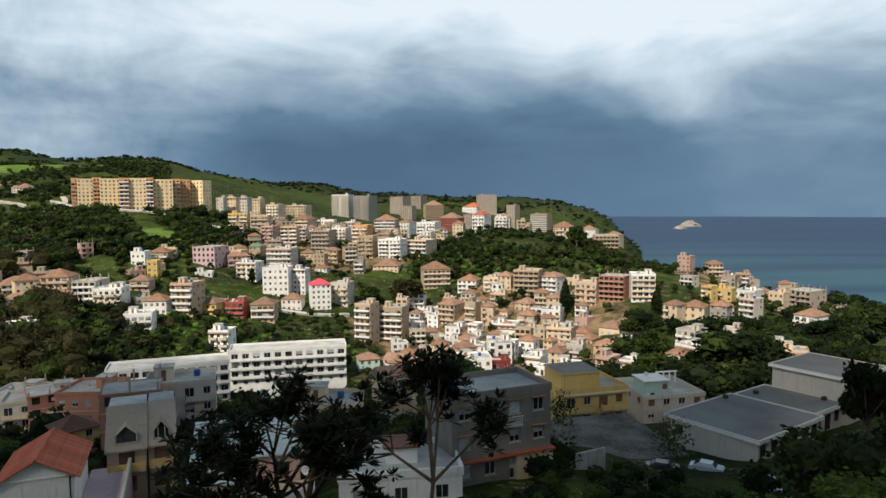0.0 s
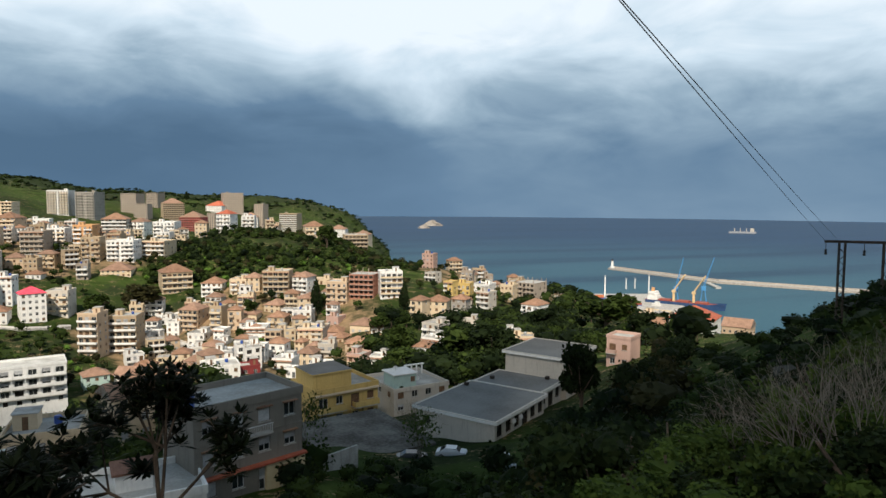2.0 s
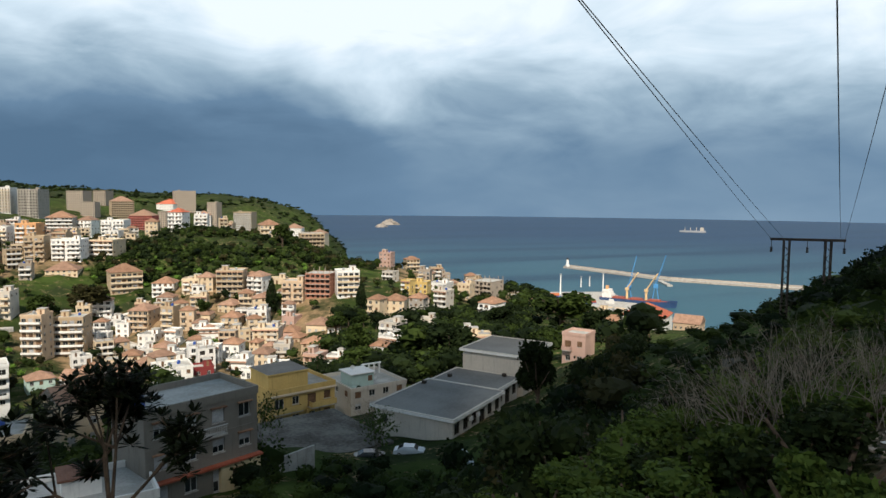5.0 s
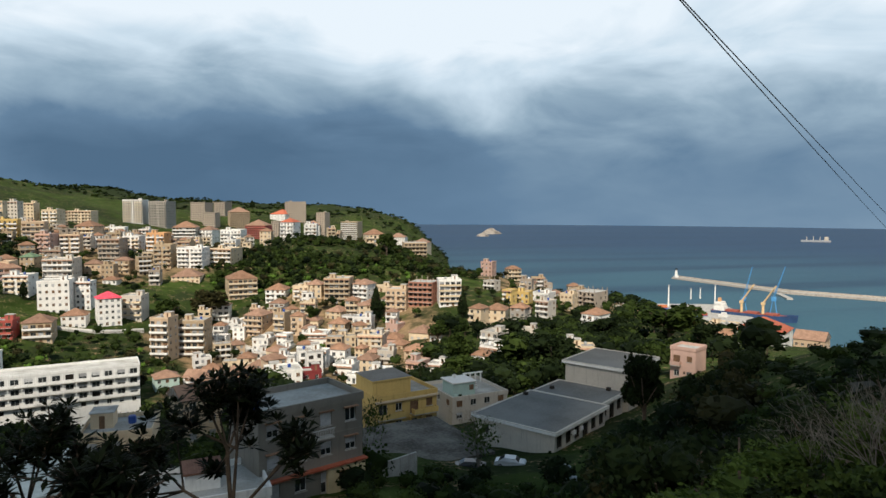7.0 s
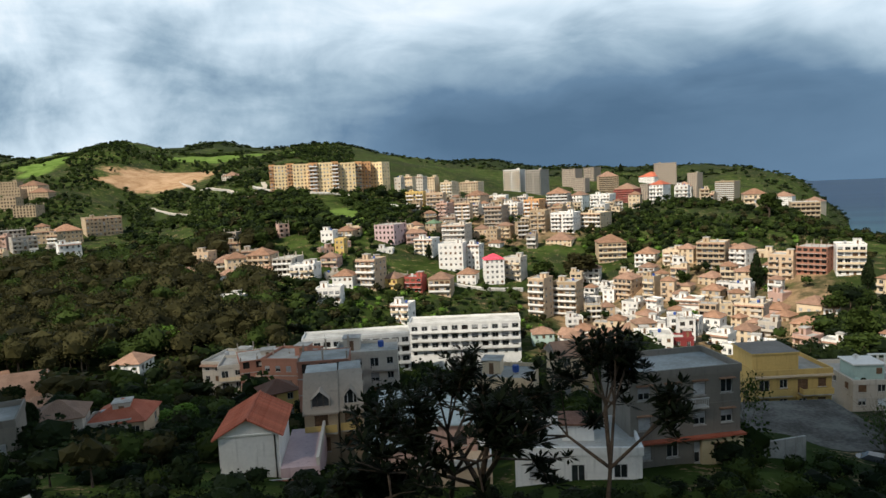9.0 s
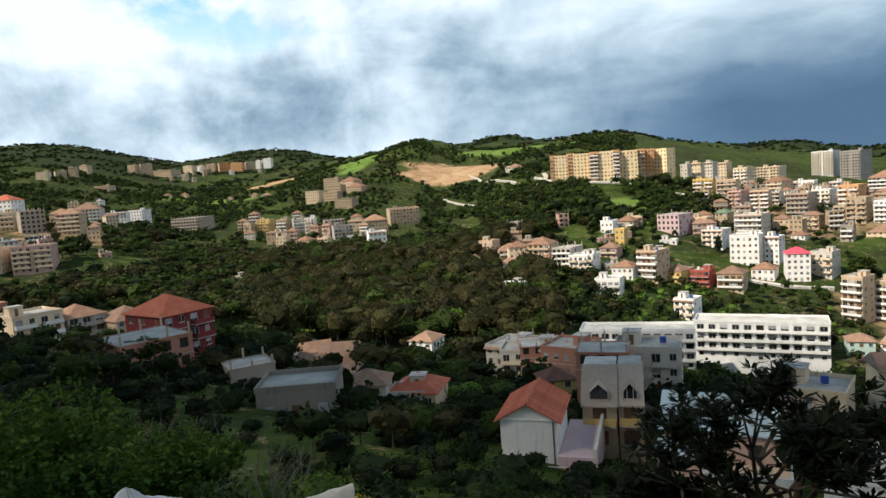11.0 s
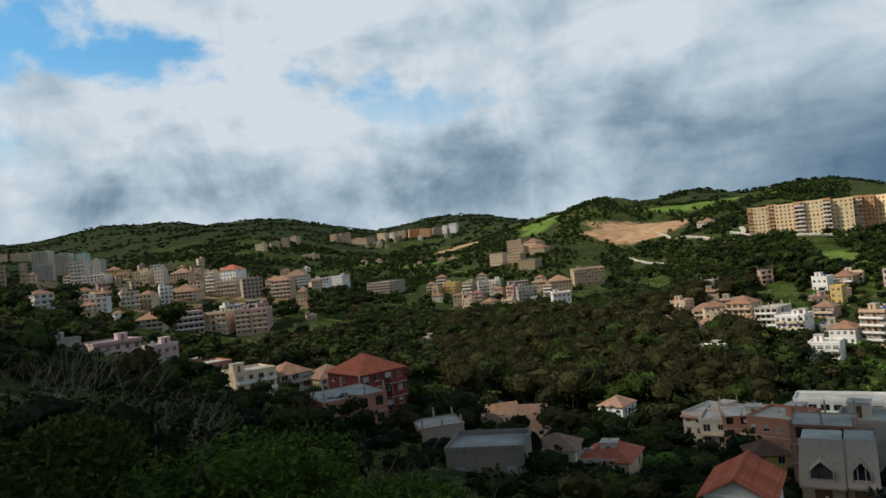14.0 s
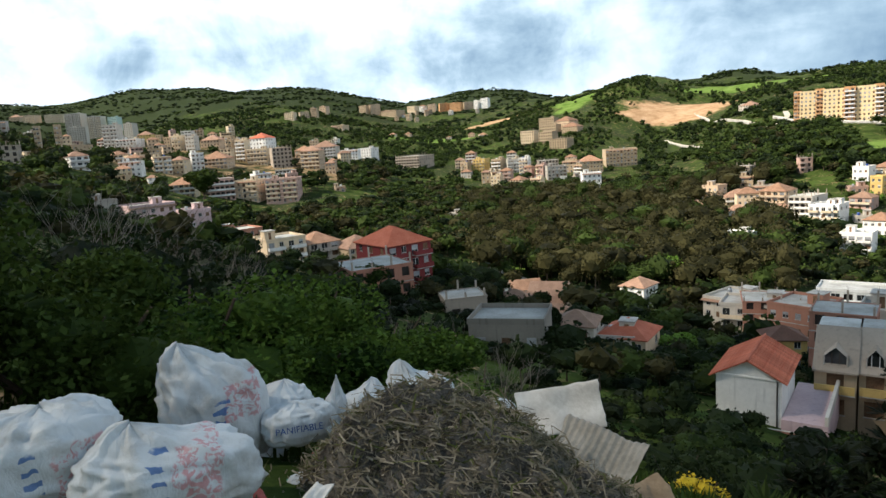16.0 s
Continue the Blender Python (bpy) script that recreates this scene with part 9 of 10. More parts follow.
def sector(seed, a0, a1, d0, d1, step, keep=1.0, clear=1.0, open_front=0.0, patchy=0.0):
    """Jittered places in a sector of the land, away from the houses and the yards."""
    rng = np.random.default_rng(seed)
    reach = d1 + 5
    g = np.arange(-reach, reach, step)
    x, y = np.meshgrid(g, g)
    x, y = (x + rng.uniform(-0.45, 0.45, x.shape) * step).ravel(), (y + rng.uniform(-0.45, 0.45, y.shape) * step).ravel()
    a, d = np.degrees(np.arctan2(-x, y)), np.hypot(x, y)
    ok = (a > a0) & (a < a1) & (d > d0) & (d < d1) & (rng.random(len(x)) < keep)
    x, y, a, d = x[ok], y[ok], a[ok], d[ok]
    if patchy:
        n = np.sin(x / 29 + 2 * np.sin(y / 47 + seed)) + np.sin(y / 33 + 2 * np.sin(x / 41)) + 0.8 * np.sin(x / 11 + y / 13)
        ok = n > patchy * rng.uniform(0.6, 1.4, len(n))
        x, y, a, d = x[ok], y[ok], a[ok], d[ok]
    homes = np.array(HOMES)
    ok = np.ones(len(x), bool)
    hd, ha = np.hypot(homes[:, 0], homes[:, 1]), np.degrees(np.arctan2(-homes[:, 0], homes[:, 1]))
    for (hx, hy, r), dd, aa in zip(homes, hd, ha):
        ok &= np.hypot(x - hx, y - hy) > r * 0.85 + clear
        if open_front:
            ok &= ~((np.abs(a - aa) < math.degrees(r * 0.9 / dd)) & (d < dd) & (d > dd - open_front))
    u, v = (x - 40.1) * 0.816 + (y - 83.7) * 0.578, -(x - 40.1) * 0.578 + (y - 83.7) * 0.816
    ok &= ~((u > -15) & (u < 40) & (v > -12) & (v < 14.5))
    ok &= ~((x > 12) & (x < 36) & (y > 82) & (y < 108))
    ok &= ground(x, y) > 1.0
    # the scraped earth slope and the meadows stay open
    for cx, cy, r in ((-580, 765, 74), (-635, 959, 48), (-554, 1008, 40)):
        ok &= np.hypot(x - cx, y - cy) > r * (1 + 0.25 * np.sin(x / 9 + y / 7))
    for road in ROADS:
        for (xa, ya), (xb, yb) in zip(road, road[1:]):
            k = np.clip(((x - xa) * (xb - xa) + (y - ya) * (yb - ya)) / ((xb - xa) ** 2 + (yb - ya) ** 2 + 1e-6), 0, 1)
            ok &= np.hypot(x - xa - k * (xb - xa), y - ya - k * (yb - ya)) > 4.5
    return np.stack([x[ok], y[ok]], 1)


def wood(seed, box, step, h, mats, label, wide=0.9, **more):
    keys = ("keep", "clear", "open_front", "patchy")
    p = sector(seed, *box, step, **{k: v for k, v in more.items() if k in keys})
    rng = np.random.default_rng(seed + 99)
    hh = rng.uniform(*h, len(p))
    return scatter(more.get("name", "wood"), p, hh, hh * wide * rng.uniform(0.8, 1.25, len(p)), mats + [BARK], label, seed, **{k: v for k, v in more.items() if k in ("leaves", "size", "squash", "trunk", "category")})


wood(1, (29, 54, 215, 430), 6.8, (7, 16), [LEAF_OLIVE, LEAF_OLIVE, LEAF_OLIVE, LEAF], "brownish green eucalyptus wood filling the valley", 0.8, clear=3, open_front=22, leaves=230, size=0.13)
wood(2, (24, 62, 150, 560), 8.0, (5, 9), [LEAF, LEAF_PINE, LEAF, LEAF_OLIVE], "mixed green trees on the valley sides", 1.0, clear=2, open_front=16, patchy=-0.55, leaves=60)
wood(3, (12, 37, 430, 580), 8.0, (5, 10), [LEAF, LEAF_PINE, LEAF], "dark green trees on the slope below the flats", 1.0, clear=2, open_front=26, patchy=-0.6, leaves=50)
wood(4, (-19, 3, 425, 560), 6.5, (2.5, 5.5), [LEAF, LEAF, LEAF_PINE], "low green scrub covering the hill side", 1.3, clear=1.5, open_front=12, patchy=-0.9, leaves=45, trunk=0.05, squash=0.7)
wood(5, (-34, -14, 140, 330), 7.0, (6, 10), [LEAF, LEAF_PINE, LEAF_PINE], "dark leafy trees among the lower houses", 1.0, clear=2, open_front=20, patchy=-0.2, leaves=90, size=0.24)
wood(6, (-3, 26, 115, 245), 6.5, (5, 9), [LEAF, LEAF_PINE, LEAF], "dark trees in the valley bottom", 1.0, clear=2, open_front=14, patchy=-0.9, leaves=110, size=0.22)
wood(7, (-30, 26, 240, 560), 9.0, (3, 7), [LEAF, LEAF_PINE, LEAF, LEAF_OLIVE], "green trees and shrubs between the town houses", 0.9, clear=1.5, open_front=11, patchy=-0.9, leaves=45)
wood(8, (54, 92, 160, 560), 7.5, (5, 10), [LEAF, LEAF_PINE, LEAF_OLIVE, LEAF], "dark trees on the hillside across the valley", 1.0, clear=2, open_front=75, patchy=-0.75, leaves=60)
wood(9, (22, 92, 560, 1250), 9.0, (2.5, 6), [LEAF, LEAF_PINE, LEAF], "dark scrub and trees dotted over the hills", 1.3, clear=3, open_front=26, patchy=-0.7, leaves=24, size=0.45, trunk=0.05, squash=0.7)
wood(10, (-18, 92, 1200, 2500), 18.0, (2.5, 5), [LEAF_PINE, LEAF, LEAF_PINE], "far dark scrub on the mountain slopes", 2.6, clear=3, open_front=40, patchy=-0.1, leaves=10, size=0.6, trunk=0.0, squash=0.6)
wood(11, (-42, -27, 105, 600), 8.5, (5, 9), [LEAF_PINE, LEAF, LEAF_PINE], "dark trees on the slope towards the harbour", 1.0, clear=2, open_front=25, patchy=-0.9, leaves=70, size=0.26)
wood(12, (-14, 26, 240, 470), 7.0, (2.0, 4.0), [LEAF_FRESH, LEAF, LEAF], "bright green shrubs on the terraces", 1.3, clear=1, open_front=7, patchy=0.5, leaves=36, trunk=0.03, squash=0.7)
wood(13, (20, 96, 60, 215), 6.0, (2.5, 6.0), [LEAF_PINE, LEAF, LEAF_PINE, LEAF_OLIVE], "garden trees between the cottages", 1.0, clear=1.5, open_front=24, patchy=-0.9, leaves=110, size=0.2)
wood(14, (-12, 55, 62, 130), 5.0, (2.0, 4.5), [LEAF_PINE, LEAF], "dark shrubs round the houses below", 1.2, clear=1.0, open_front=14, patchy=-0.4, leaves=150, size=0.17, trunk=0.05)
# near scrub is mostly in the near-black leaves, its shade painted in
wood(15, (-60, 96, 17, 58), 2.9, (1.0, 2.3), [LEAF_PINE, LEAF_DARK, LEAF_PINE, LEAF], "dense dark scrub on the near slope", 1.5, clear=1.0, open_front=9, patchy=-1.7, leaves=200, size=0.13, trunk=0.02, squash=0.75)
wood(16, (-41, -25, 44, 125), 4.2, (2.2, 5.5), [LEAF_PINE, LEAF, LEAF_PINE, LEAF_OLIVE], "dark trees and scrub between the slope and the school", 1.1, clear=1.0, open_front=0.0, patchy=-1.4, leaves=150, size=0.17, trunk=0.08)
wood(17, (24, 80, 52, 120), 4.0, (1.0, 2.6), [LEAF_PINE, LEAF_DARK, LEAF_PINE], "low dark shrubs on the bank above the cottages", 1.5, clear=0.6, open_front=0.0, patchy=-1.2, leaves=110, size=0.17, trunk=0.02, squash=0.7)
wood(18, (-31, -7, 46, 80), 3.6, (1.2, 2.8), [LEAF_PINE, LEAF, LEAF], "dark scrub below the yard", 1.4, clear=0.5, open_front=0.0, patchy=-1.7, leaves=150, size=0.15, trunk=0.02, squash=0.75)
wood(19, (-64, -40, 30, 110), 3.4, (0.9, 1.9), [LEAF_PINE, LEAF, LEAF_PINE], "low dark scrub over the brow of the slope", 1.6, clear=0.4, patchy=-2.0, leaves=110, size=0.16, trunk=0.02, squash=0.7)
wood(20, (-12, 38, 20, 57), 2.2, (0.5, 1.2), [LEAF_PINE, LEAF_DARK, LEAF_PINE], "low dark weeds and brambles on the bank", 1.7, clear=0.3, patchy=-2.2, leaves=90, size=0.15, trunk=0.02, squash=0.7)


def tree(x, y, h, w, mat, label, seed, leaves=900, size=0.16, squash=0.9, clear=0.3, group="", slim=False):
    """One tree of its own: tapered trunk with limbs, and a loose crown of leaf clumps in several lobes."""
    rng = np.random.default_rng(seed)
    z = float(ground(x, y))
    t = thing("tree", x, y, z - 0.1, 0, label, "tree", group)
    s = Shape()
    s.tube((0, 0, -0.3), (0.05 * h * rng.uniform(-1, 1), 0, h * (clear + 0.25)), w * 0.05, w * 0.025, BARK, 7)
    for k in range(5):
        a = k * 1.26 + rng.uniform(0, 0.6)
        s.tube((0, 0, h * clear * rng.uniform(0.7, 1.1)), (math.cos(a) * w * 0.3, math.sin(a) * w * 0.3, h * rng.uniform(0.55, 0.8)), w * 0.025, w * 0.008, BARK, 5)
    part("trunk", s, t)
    vs, fs, n = [], [], 0
    lobes = 1 if slim else 7
    for k in range(lobes):
        r = 1.0 if slim else rng.uniform(0.42, 0.62)
        c = np.array([0, 0, 0.0]) if slim else rng.uniform(-0.5, 0.5, 3)
        lv, lf = lump(rng, squash)
        qv, qf = leaf_quads(rng, leaves // lobes, size / r, squash, 0.7)
        v = np.concatenate([lv * 0.9, qv]) * r + c
        if slim:
            v[:, :2] *= np.clip(1.15 - 0.5 * (v[:, 2:3] + 0.9), 0.12, 1)
        vs.append(v)
        fs += (lf + n).tolist() + (qf + len(lv) + n).tolist()
        n += len(v)
    v = np.concatenate(vs)
    lo, hi = v[:, 2].min(), v[:, 2].max()
    v = np.stack([v[:, 0] * w / 2, v[:, 1] * w / 2, h * clear + (v[:, 2] - lo) / (hi - lo) * h * (1 - clear)], 1)
    part("crown", mesh_of("crown", v, fs, [mat]), t)
    return t


tree(64.0, 349.3, 21.9, 7.9, LEAF_PINE, "tall dark pointed cypress tree among the houses", 1, leaves=900, size=0.16, slim=True, clear=0.06, squash=1.0)
tree(103.0, 320.9, 16.7, 6.9, LEAF_PINE, "tall dark pointed cypress tree among the houses", 2, leaves=900, size=0.16, slim=True, clear=0.06, squash=1.0)
tree(58.9, 395.7, 7.5, 2.7, LEAF_PINE, "tall dark pointed cypress tree among the houses", 3, leaves=900, size=0.16, slim=True, clear=0.06, squash=1.0)
tree(6.6, 1374.0, 18.5, 13.9, LEAF_PINE, "tall dark pointed cypress tree among the houses", 4, leaves=900, size=0.16, slim=True, clear=0.06, squash=1.0)
tree(723.2, 1951.4, 59.9, 63.4, LEAF_PINE, "dark spreading pine tree on the slope", 5, leaves=900, size=0.16)
tree(768.2, 1926.6, 31.6, 24.6, LEAF_PINE, "tall dark pointed cypress tree among the houses", 6, leaves=900, size=0.16, slim=True, clear=0.06, squash=1.0)
tree(775.8, 1893.3, 31.2, 17.3, LEAF_PINE, "tall dark pointed cypress tree among the houses", 7, leaves=900, size=0.16, slim=True, clear=0.06, squash=1.0)
tree(751.4, 1925.6, 31.5, 21.0, LEAF_PINE, "tall dark pointed cypress tree among the houses", 8, leaves=900, size=0.16, slim=True, clear=0.06, squash=1.0)
tree(91.6, 459.0, 15.8, 13.4, LEAF, "round dark green leafy tree", 9, leaves=900, size=0.16)
tree(694.0, 1499.2, 39.3, 28.1, LEAF_PINE, "tall dark pointed cypress tree among the houses", 10, leaves=900, size=0.16, slim=True, clear=0.06, squash=1.0)
tree(737.6, 1382.6, 31.9, 26.6, LEAF, "round dark green leafy tree", 11, leaves=900, size=0.16)
tree(-21.8, 395.5, 16.9, 20.3, LEAF_OLIVE, "olive green rounded tree between houses", 12, leaves=900, size=0.16)
tree(-40.5, 381.9, 13.1, 16.4, LEAF, "round dark green leafy tree", 13, leaves=900, size=0.16)
tree(103.5, 420.5, 7.3, 7.3, LEAF, "round dark green leafy tree", 14, leaves=900, size=0.16)
tree(31.7, 354.6, 10.4, 7.9, LEAF, "round dark green leafy tree", 15, leaves=900, size=0.16)
tree(-105.7, 439.5, 9.9, 3.8, LEAF_PINE, "tall dark pointed cypress tree among the houses", 16, leaves=900, size=0.16, slim=True, clear=0.06, squash=1.0)
tree(-141.4, 184.4, 12.5, 16.9, LEAF_FRESH, "bright fresh green leafy tree in the valley", 17, leaves=900, size=0.16)
tree(-2.3, 139.5, 11.1, 2.5, LEAF_PINE, "tall dark pointed cypress tree among the houses", 18, leaves=2600, size=0.10, slim=True, clear=0.06, squash=1.0)
tree(-111.1, 387.9, 11.6, 4.8, LEAF_PINE, "tall dark pointed cypress tree among the houses", 19, leaves=900, size=0.16, slim=True, clear=0.06, squash=1.0)
tree(64.3, 211.0, 11.5, 13.5, LEAF, "round dark green leafy tree", 20, leaves=900, size=0.16)
tree(163.6, 234.8, 18.4, 26.9, LEAF, "round dark green leafy tree", 21, leaves=900, size=0.16)
tree(134.3, 174.4, 11.3, 11.3, LEAF_PINE, "dark spreading pine tree on the slope", 22, leaves=900, size=0.16)
tree(84.1, 203.5, 18.1, 19.1, LEAF, "round dark green leafy tree", 23, leaves=900, size=0.16)
tree(88.8, 187.2, 16.2, 16.2, LEAF_PINE, "dark spreading pine tree on the slope", 24, leaves=900, size=0.16)
tree(77.4, 244.3, 15.5, 13.3, LEAF, "round dark green leafy tree", 25, leaves=900, size=0.16)
tree(145.2, 254.7, 12.5, 12.5, LEAF_PINE, "dark spreading pine tree on the slope", 26, leaves=900, size=0.16)
tree(82.8, 295.8, 10.5, 10.5, LEAF, "round dark green leafy tree", 27, leaves=900, size=0.16)
tree(49.9, 77.5, 10.5, 6.5, LEAF_PINE, "dark spreading pine tree on the slope", 28, leaves=2600, size=0.10)
tree(47.4, 187.3, 12.7, 3.7, LEAF_PINE, "tall dark pointed cypress tree among the houses", 29, leaves=2600, size=0.10, slim=True, clear=0.06, squash=1.0)
tree(102.6, 156.5, 9.7, 9.7, LEAF, "round dark green leafy tree", 30, leaves=2600, size=0.10)
tree(-365.3, 92.1, 19.0, 19.0, LEAF, "round dark green leafy tree", 31, leaves=900, size=0.16)
tree(-109.3, 56.1, 5.3, 7.4, LEAF, "round dark green leafy tree", 32, leaves=2600, size=0.10)
tree(-120.3, 84.4, 5.1, 7.6, LEAF, "round dark green leafy tree", 33, leaves=2600, size=0.10)
tree(-115.0, 102.5, 5.3, 5.3, LEAF_PINE, "dark spreading pine tree on the slope", 34, leaves=2600, size=0.10)
tree(-253.4, 105.6, 9.3, 14.0, LEAF, "round dark green leafy tree", 35, leaves=900, size=0.16)
tree(-76.8, 70.9, 5.5, 3.7, LEAF_PINE, "dark spreading pine tree on the slope", 36, leaves=2600, size=0.10)
tree(-71.2, 93.6, 5.2, 7.3, LEAF_FRESH, "bright fresh green leafy tree in the valley", 37, leaves=2600, size=0.10)


# ---- foreground: trees on the bank, hedge, rubbish heap ----
def rosette(rng, at, n, long, tilt):
    """A whorl of long leaves at a twig's end: folded blades of two quads."""
    vs, fs = [], []
    for k in range(n):
        a = rng.uniform(0, 6.28)
        up_ = rng.uniform(-0.5, 0.9) + tilt
        w = np.array([math.cos(a) * math.cos(up_), math.sin(a) * math.cos(up_), math.sin(up_)])
        s = np.cross(w, [0, 0, 1.0])
        s /= np.linalg.norm(s) + 1e-9
        L = long * rng.uniform(0.6, 1.15)
        b = at + w * 0.04
        midp, tip = b + w * L * 0.55 + np.array([0, 0, -0.02]), b + w * L + np.array([0, 0, -0.12 * L])
        i = len(vs)
        vs += [b, midp + s * L * 0.15, tip, midp - s * L * 0.15, midp + np.array([0, 0, 0.03 * L])]
        fs += [[i, i + 1, i + 4], [i + 1, i + 2, i + 4], [i + 2, i + 3, i + 4], [i + 3, i, i + 4]]
    return vs, fs


def bank_tree(x, y, top, spread, seed, lean=(0, 0), rosettes=150, long=0.36):
    rng = np.random.default_rng(seed)
    g = float(ground(x, y))
    t = thing("tree", x, y, g - 0.1, 0, "dark large-leaved tree standing on the near bank", "tree", "trees on the bank")
    h = top - g
    limb = Shape()
    tips = []

    def grow(p, w, r, L, level):
        q = p + w * L
        limb.tube(p, q, r, r * 0.7, BARK, 7 if level < 2 else 5)
        if level >= 3:
            tips.append((q, w))
            tips.append((p.lerp(q, 0.6), w))
            tips.append((p.lerp(q, 0.2), w))
            return
        for _ in range((5, 4, 3)[level]):
            d = Vector(rng.normal(size=3))
            nw = (w * 0.85 + d * 0.5 + Vector((0, 0, 0.12))).normalized()
            grow(q, nw, r * 0.62, L * rng.uniform(0.6, 0.85), level + 1)

    trunk_top = Vector((lean[0], lean[1], h * 0.42))
    knee = Vector((lean[0] * 0.3, lean[1] * 0.2, h * 0.2))
    limb.tube((0, 0, -0.3), knee, 0.085, 0.07, BARK, 9)
    grow(knee, (trunk_top - knee).normalized(), 0.066, (trunk_top - knee).length, 0)
    pos = np.array([p[:] for p, _ in tips])
    low = h * 0.2
    kx = spread / (np.percentile(pos[:, 0], 96) - np.percentile(pos[:, 0], 4))
    kz = (h - 0.25 - low) / (pos[:, 2].max() - low)
    fit = lambda p: (p[0] * kx, p[1] * kx, p[2] if p[2] < low else low + (p[2] - low) * kz)
    limb.v = [fit(p) for p in limb.v]
    part("trunk", limb, t)
    pos = np.array([fit(p) for p in pos])
    vs, fs = [], []
    for k in rng.permutation(len(tips))[:rosettes]:
        v, f = rosette(rng, pos[k], 22, long * rng.uniform(0.75, 1.15), 0.2)
        n = len(vs)
        vs += v
        fs += [[i + n for i in q] for q in f]
    # near-black crown colour holds the shade among the leaves
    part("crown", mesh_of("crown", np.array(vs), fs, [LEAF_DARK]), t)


def tree_at(a, d, top, spread, seed, **more):
    x, y = polar(a, d)
    bank_tree(x, y, top, spread, seed, **more)


tree_at(15.5, 17.0, 126.2, 4.6, 3, lean=(0.3, 0), rosettes=210)
tree_at(9.0, 16.5, 125.6, 4.0, 5, lean=(-0.4, 0), rosettes=110)
tree_at(1.7, 16.8, 126.4, 4.0, 9, lean=(0.2, 0.2), rosettes=200)
tree_at(22.5, 15.5, 124.0, 2.2, 12, rosettes=120)


def bush(x, y, h, w, mat, label, seed, leaves=2600, leaf=0.075, group="bushes on the bank"):
    """A dense bush: several lobes of real leaves round a dark core of stems."""
    rng = np.random.default_rng(seed)
    g = float(ground(x, y))
    t = thing("bush", x, y, g - 0.05, 0, label, "bush", group)
    s = Shape()
    for k in range(7):
        a = k * 0.9 + rng.uniform(0, 0.5)
        s.tube((0, 0, -0.1), (math.cos(a) * w * 0.3, math.sin(a) * w * 0.3, h * rng.uniform(0.5, 0.85)), 0.03, 0.012, BARK, 5)
    part("stem", s, t)
    vs, fs, n = [], [], 0
    for k in range(9):
        r = rng.uniform(0.3, 0.5)
        c = np.array([rng.uniform(-0.6, 0.6), rng.uniform(-0.6, 0.6), rng.uniform(-0.35, 0.45)])
        lv, lf = lump(rng, 0.85)
        qv, qf = leaf_quads(rng, leaves // 9, leaf * 2 / (w * r), 0.85, 0.66, 1.8)
        v = np.concatenate([lv * 0.8, qv]) * r + c
        vs.append(v)
        fs += (lf + n).tolist() + (qf + len(lv) + n).tolist()
        n += len(v)
    v = np.concatenate(vs)
    lo, hi = np.percentile(v[:, 2], 1), v[:, 2].max()
    v = np.stack([v[:, 0] * w / 2, v[:, 1] * w / 2, np.maximum((v[:, 2] - lo) / (hi - lo) * h, -0.15)], 1)
    part("leaves", mesh_of("leaves", v, fs, [mat]), t)


def bushes(rows):
    for k, (a, d, h, w, m, n) in enumerate(rows):
        x, y = polar(a, d)
        # dark bushes take the leaf colour that has shade put into it
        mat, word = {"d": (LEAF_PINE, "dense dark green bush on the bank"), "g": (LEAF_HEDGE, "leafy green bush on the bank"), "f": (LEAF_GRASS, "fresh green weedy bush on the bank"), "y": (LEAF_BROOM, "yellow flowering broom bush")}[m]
        if m == "g" and a < 0:
            mat = LEAF
        close = d < 9
        bush(x, y, h, w, mat, word, 100 + k + int(abs(a) * 10), n * 3 if close else n, 0.036 if close else 0.06)


bushes([(76, 6.6, 1.25, 2.6, "g", 4200), (68, 7.2, 1.25, 2.6, "g", 4200), (61, 7.8, 1.1, 2.4, "g", 4000), (84, 6.0, 1.3, 2.4, "f", 4200), (92, 5.6, 1.5, 2.4, "f", 4200),
        (72, 10.0, 1.4, 3.4, "d", 4000), (63, 11.0, 1.6, 3.2, "g", 4000), (54, 11.5, 1.2, 2.6, "g", 3400)])
bushes([(80, 9.5, 1.7, 3.2, "d", 3600), (88, 12.0, 1.7, 3.6, "d", 3600), (81, 16.0, 2.2, 4.4, "d", 3600), (88, 20.0, 2.3, 5.0, "d", 3600), (75, 21.0, 1.4, 4.0, "d", 3400), (95, 15.0, 2.2, 4.4, "d", 3400)])
bushes([(46, 17.0, 1.1, 2.2, "y", 1500), (44, 20.0, 1.6, 3.4, "d", 3000), (38, 23.0, 1.8, 3.6, "d", 3000), (36, 18.0, 0.9, 1.8, "y", 1100), (33, 26.0, 2.2, 4.0, "d", 3000), (50, 14.5, 1.3, 2.8, "g", 2600)])
bushes([(-14, 34.0, 2.6, 6.0, "d", 3800), (-20, 36.0, 2.8, 6.5, "d", 3800), (-8, 30.0, 2.4, 5.0, "d", 3400), (-26, 38.0, 2.6, 5.0, "d", 3400), (6, 30.0, 1.8, 5.0, "d", 3400), (14, 32.0, 1.9, 5.5, "d", 3400), (25, 34.0, 1.5, 5.0, "d", 3400)])
bushes([(-40, 36.0, 1.8, 4.0, "d", 3600), (-44, 40.0, 1.2, 3.6, "d", 3600), (-48, 44.0, 1.5, 4.0, "d", 3600), (-36, 44.0, 2.4, 4.6, "d", 3600), (-52, 46.0, 1.3, 4.0, "d", 3400), (-56, 42.0, 1.8, 4.0, "d", 3400)])
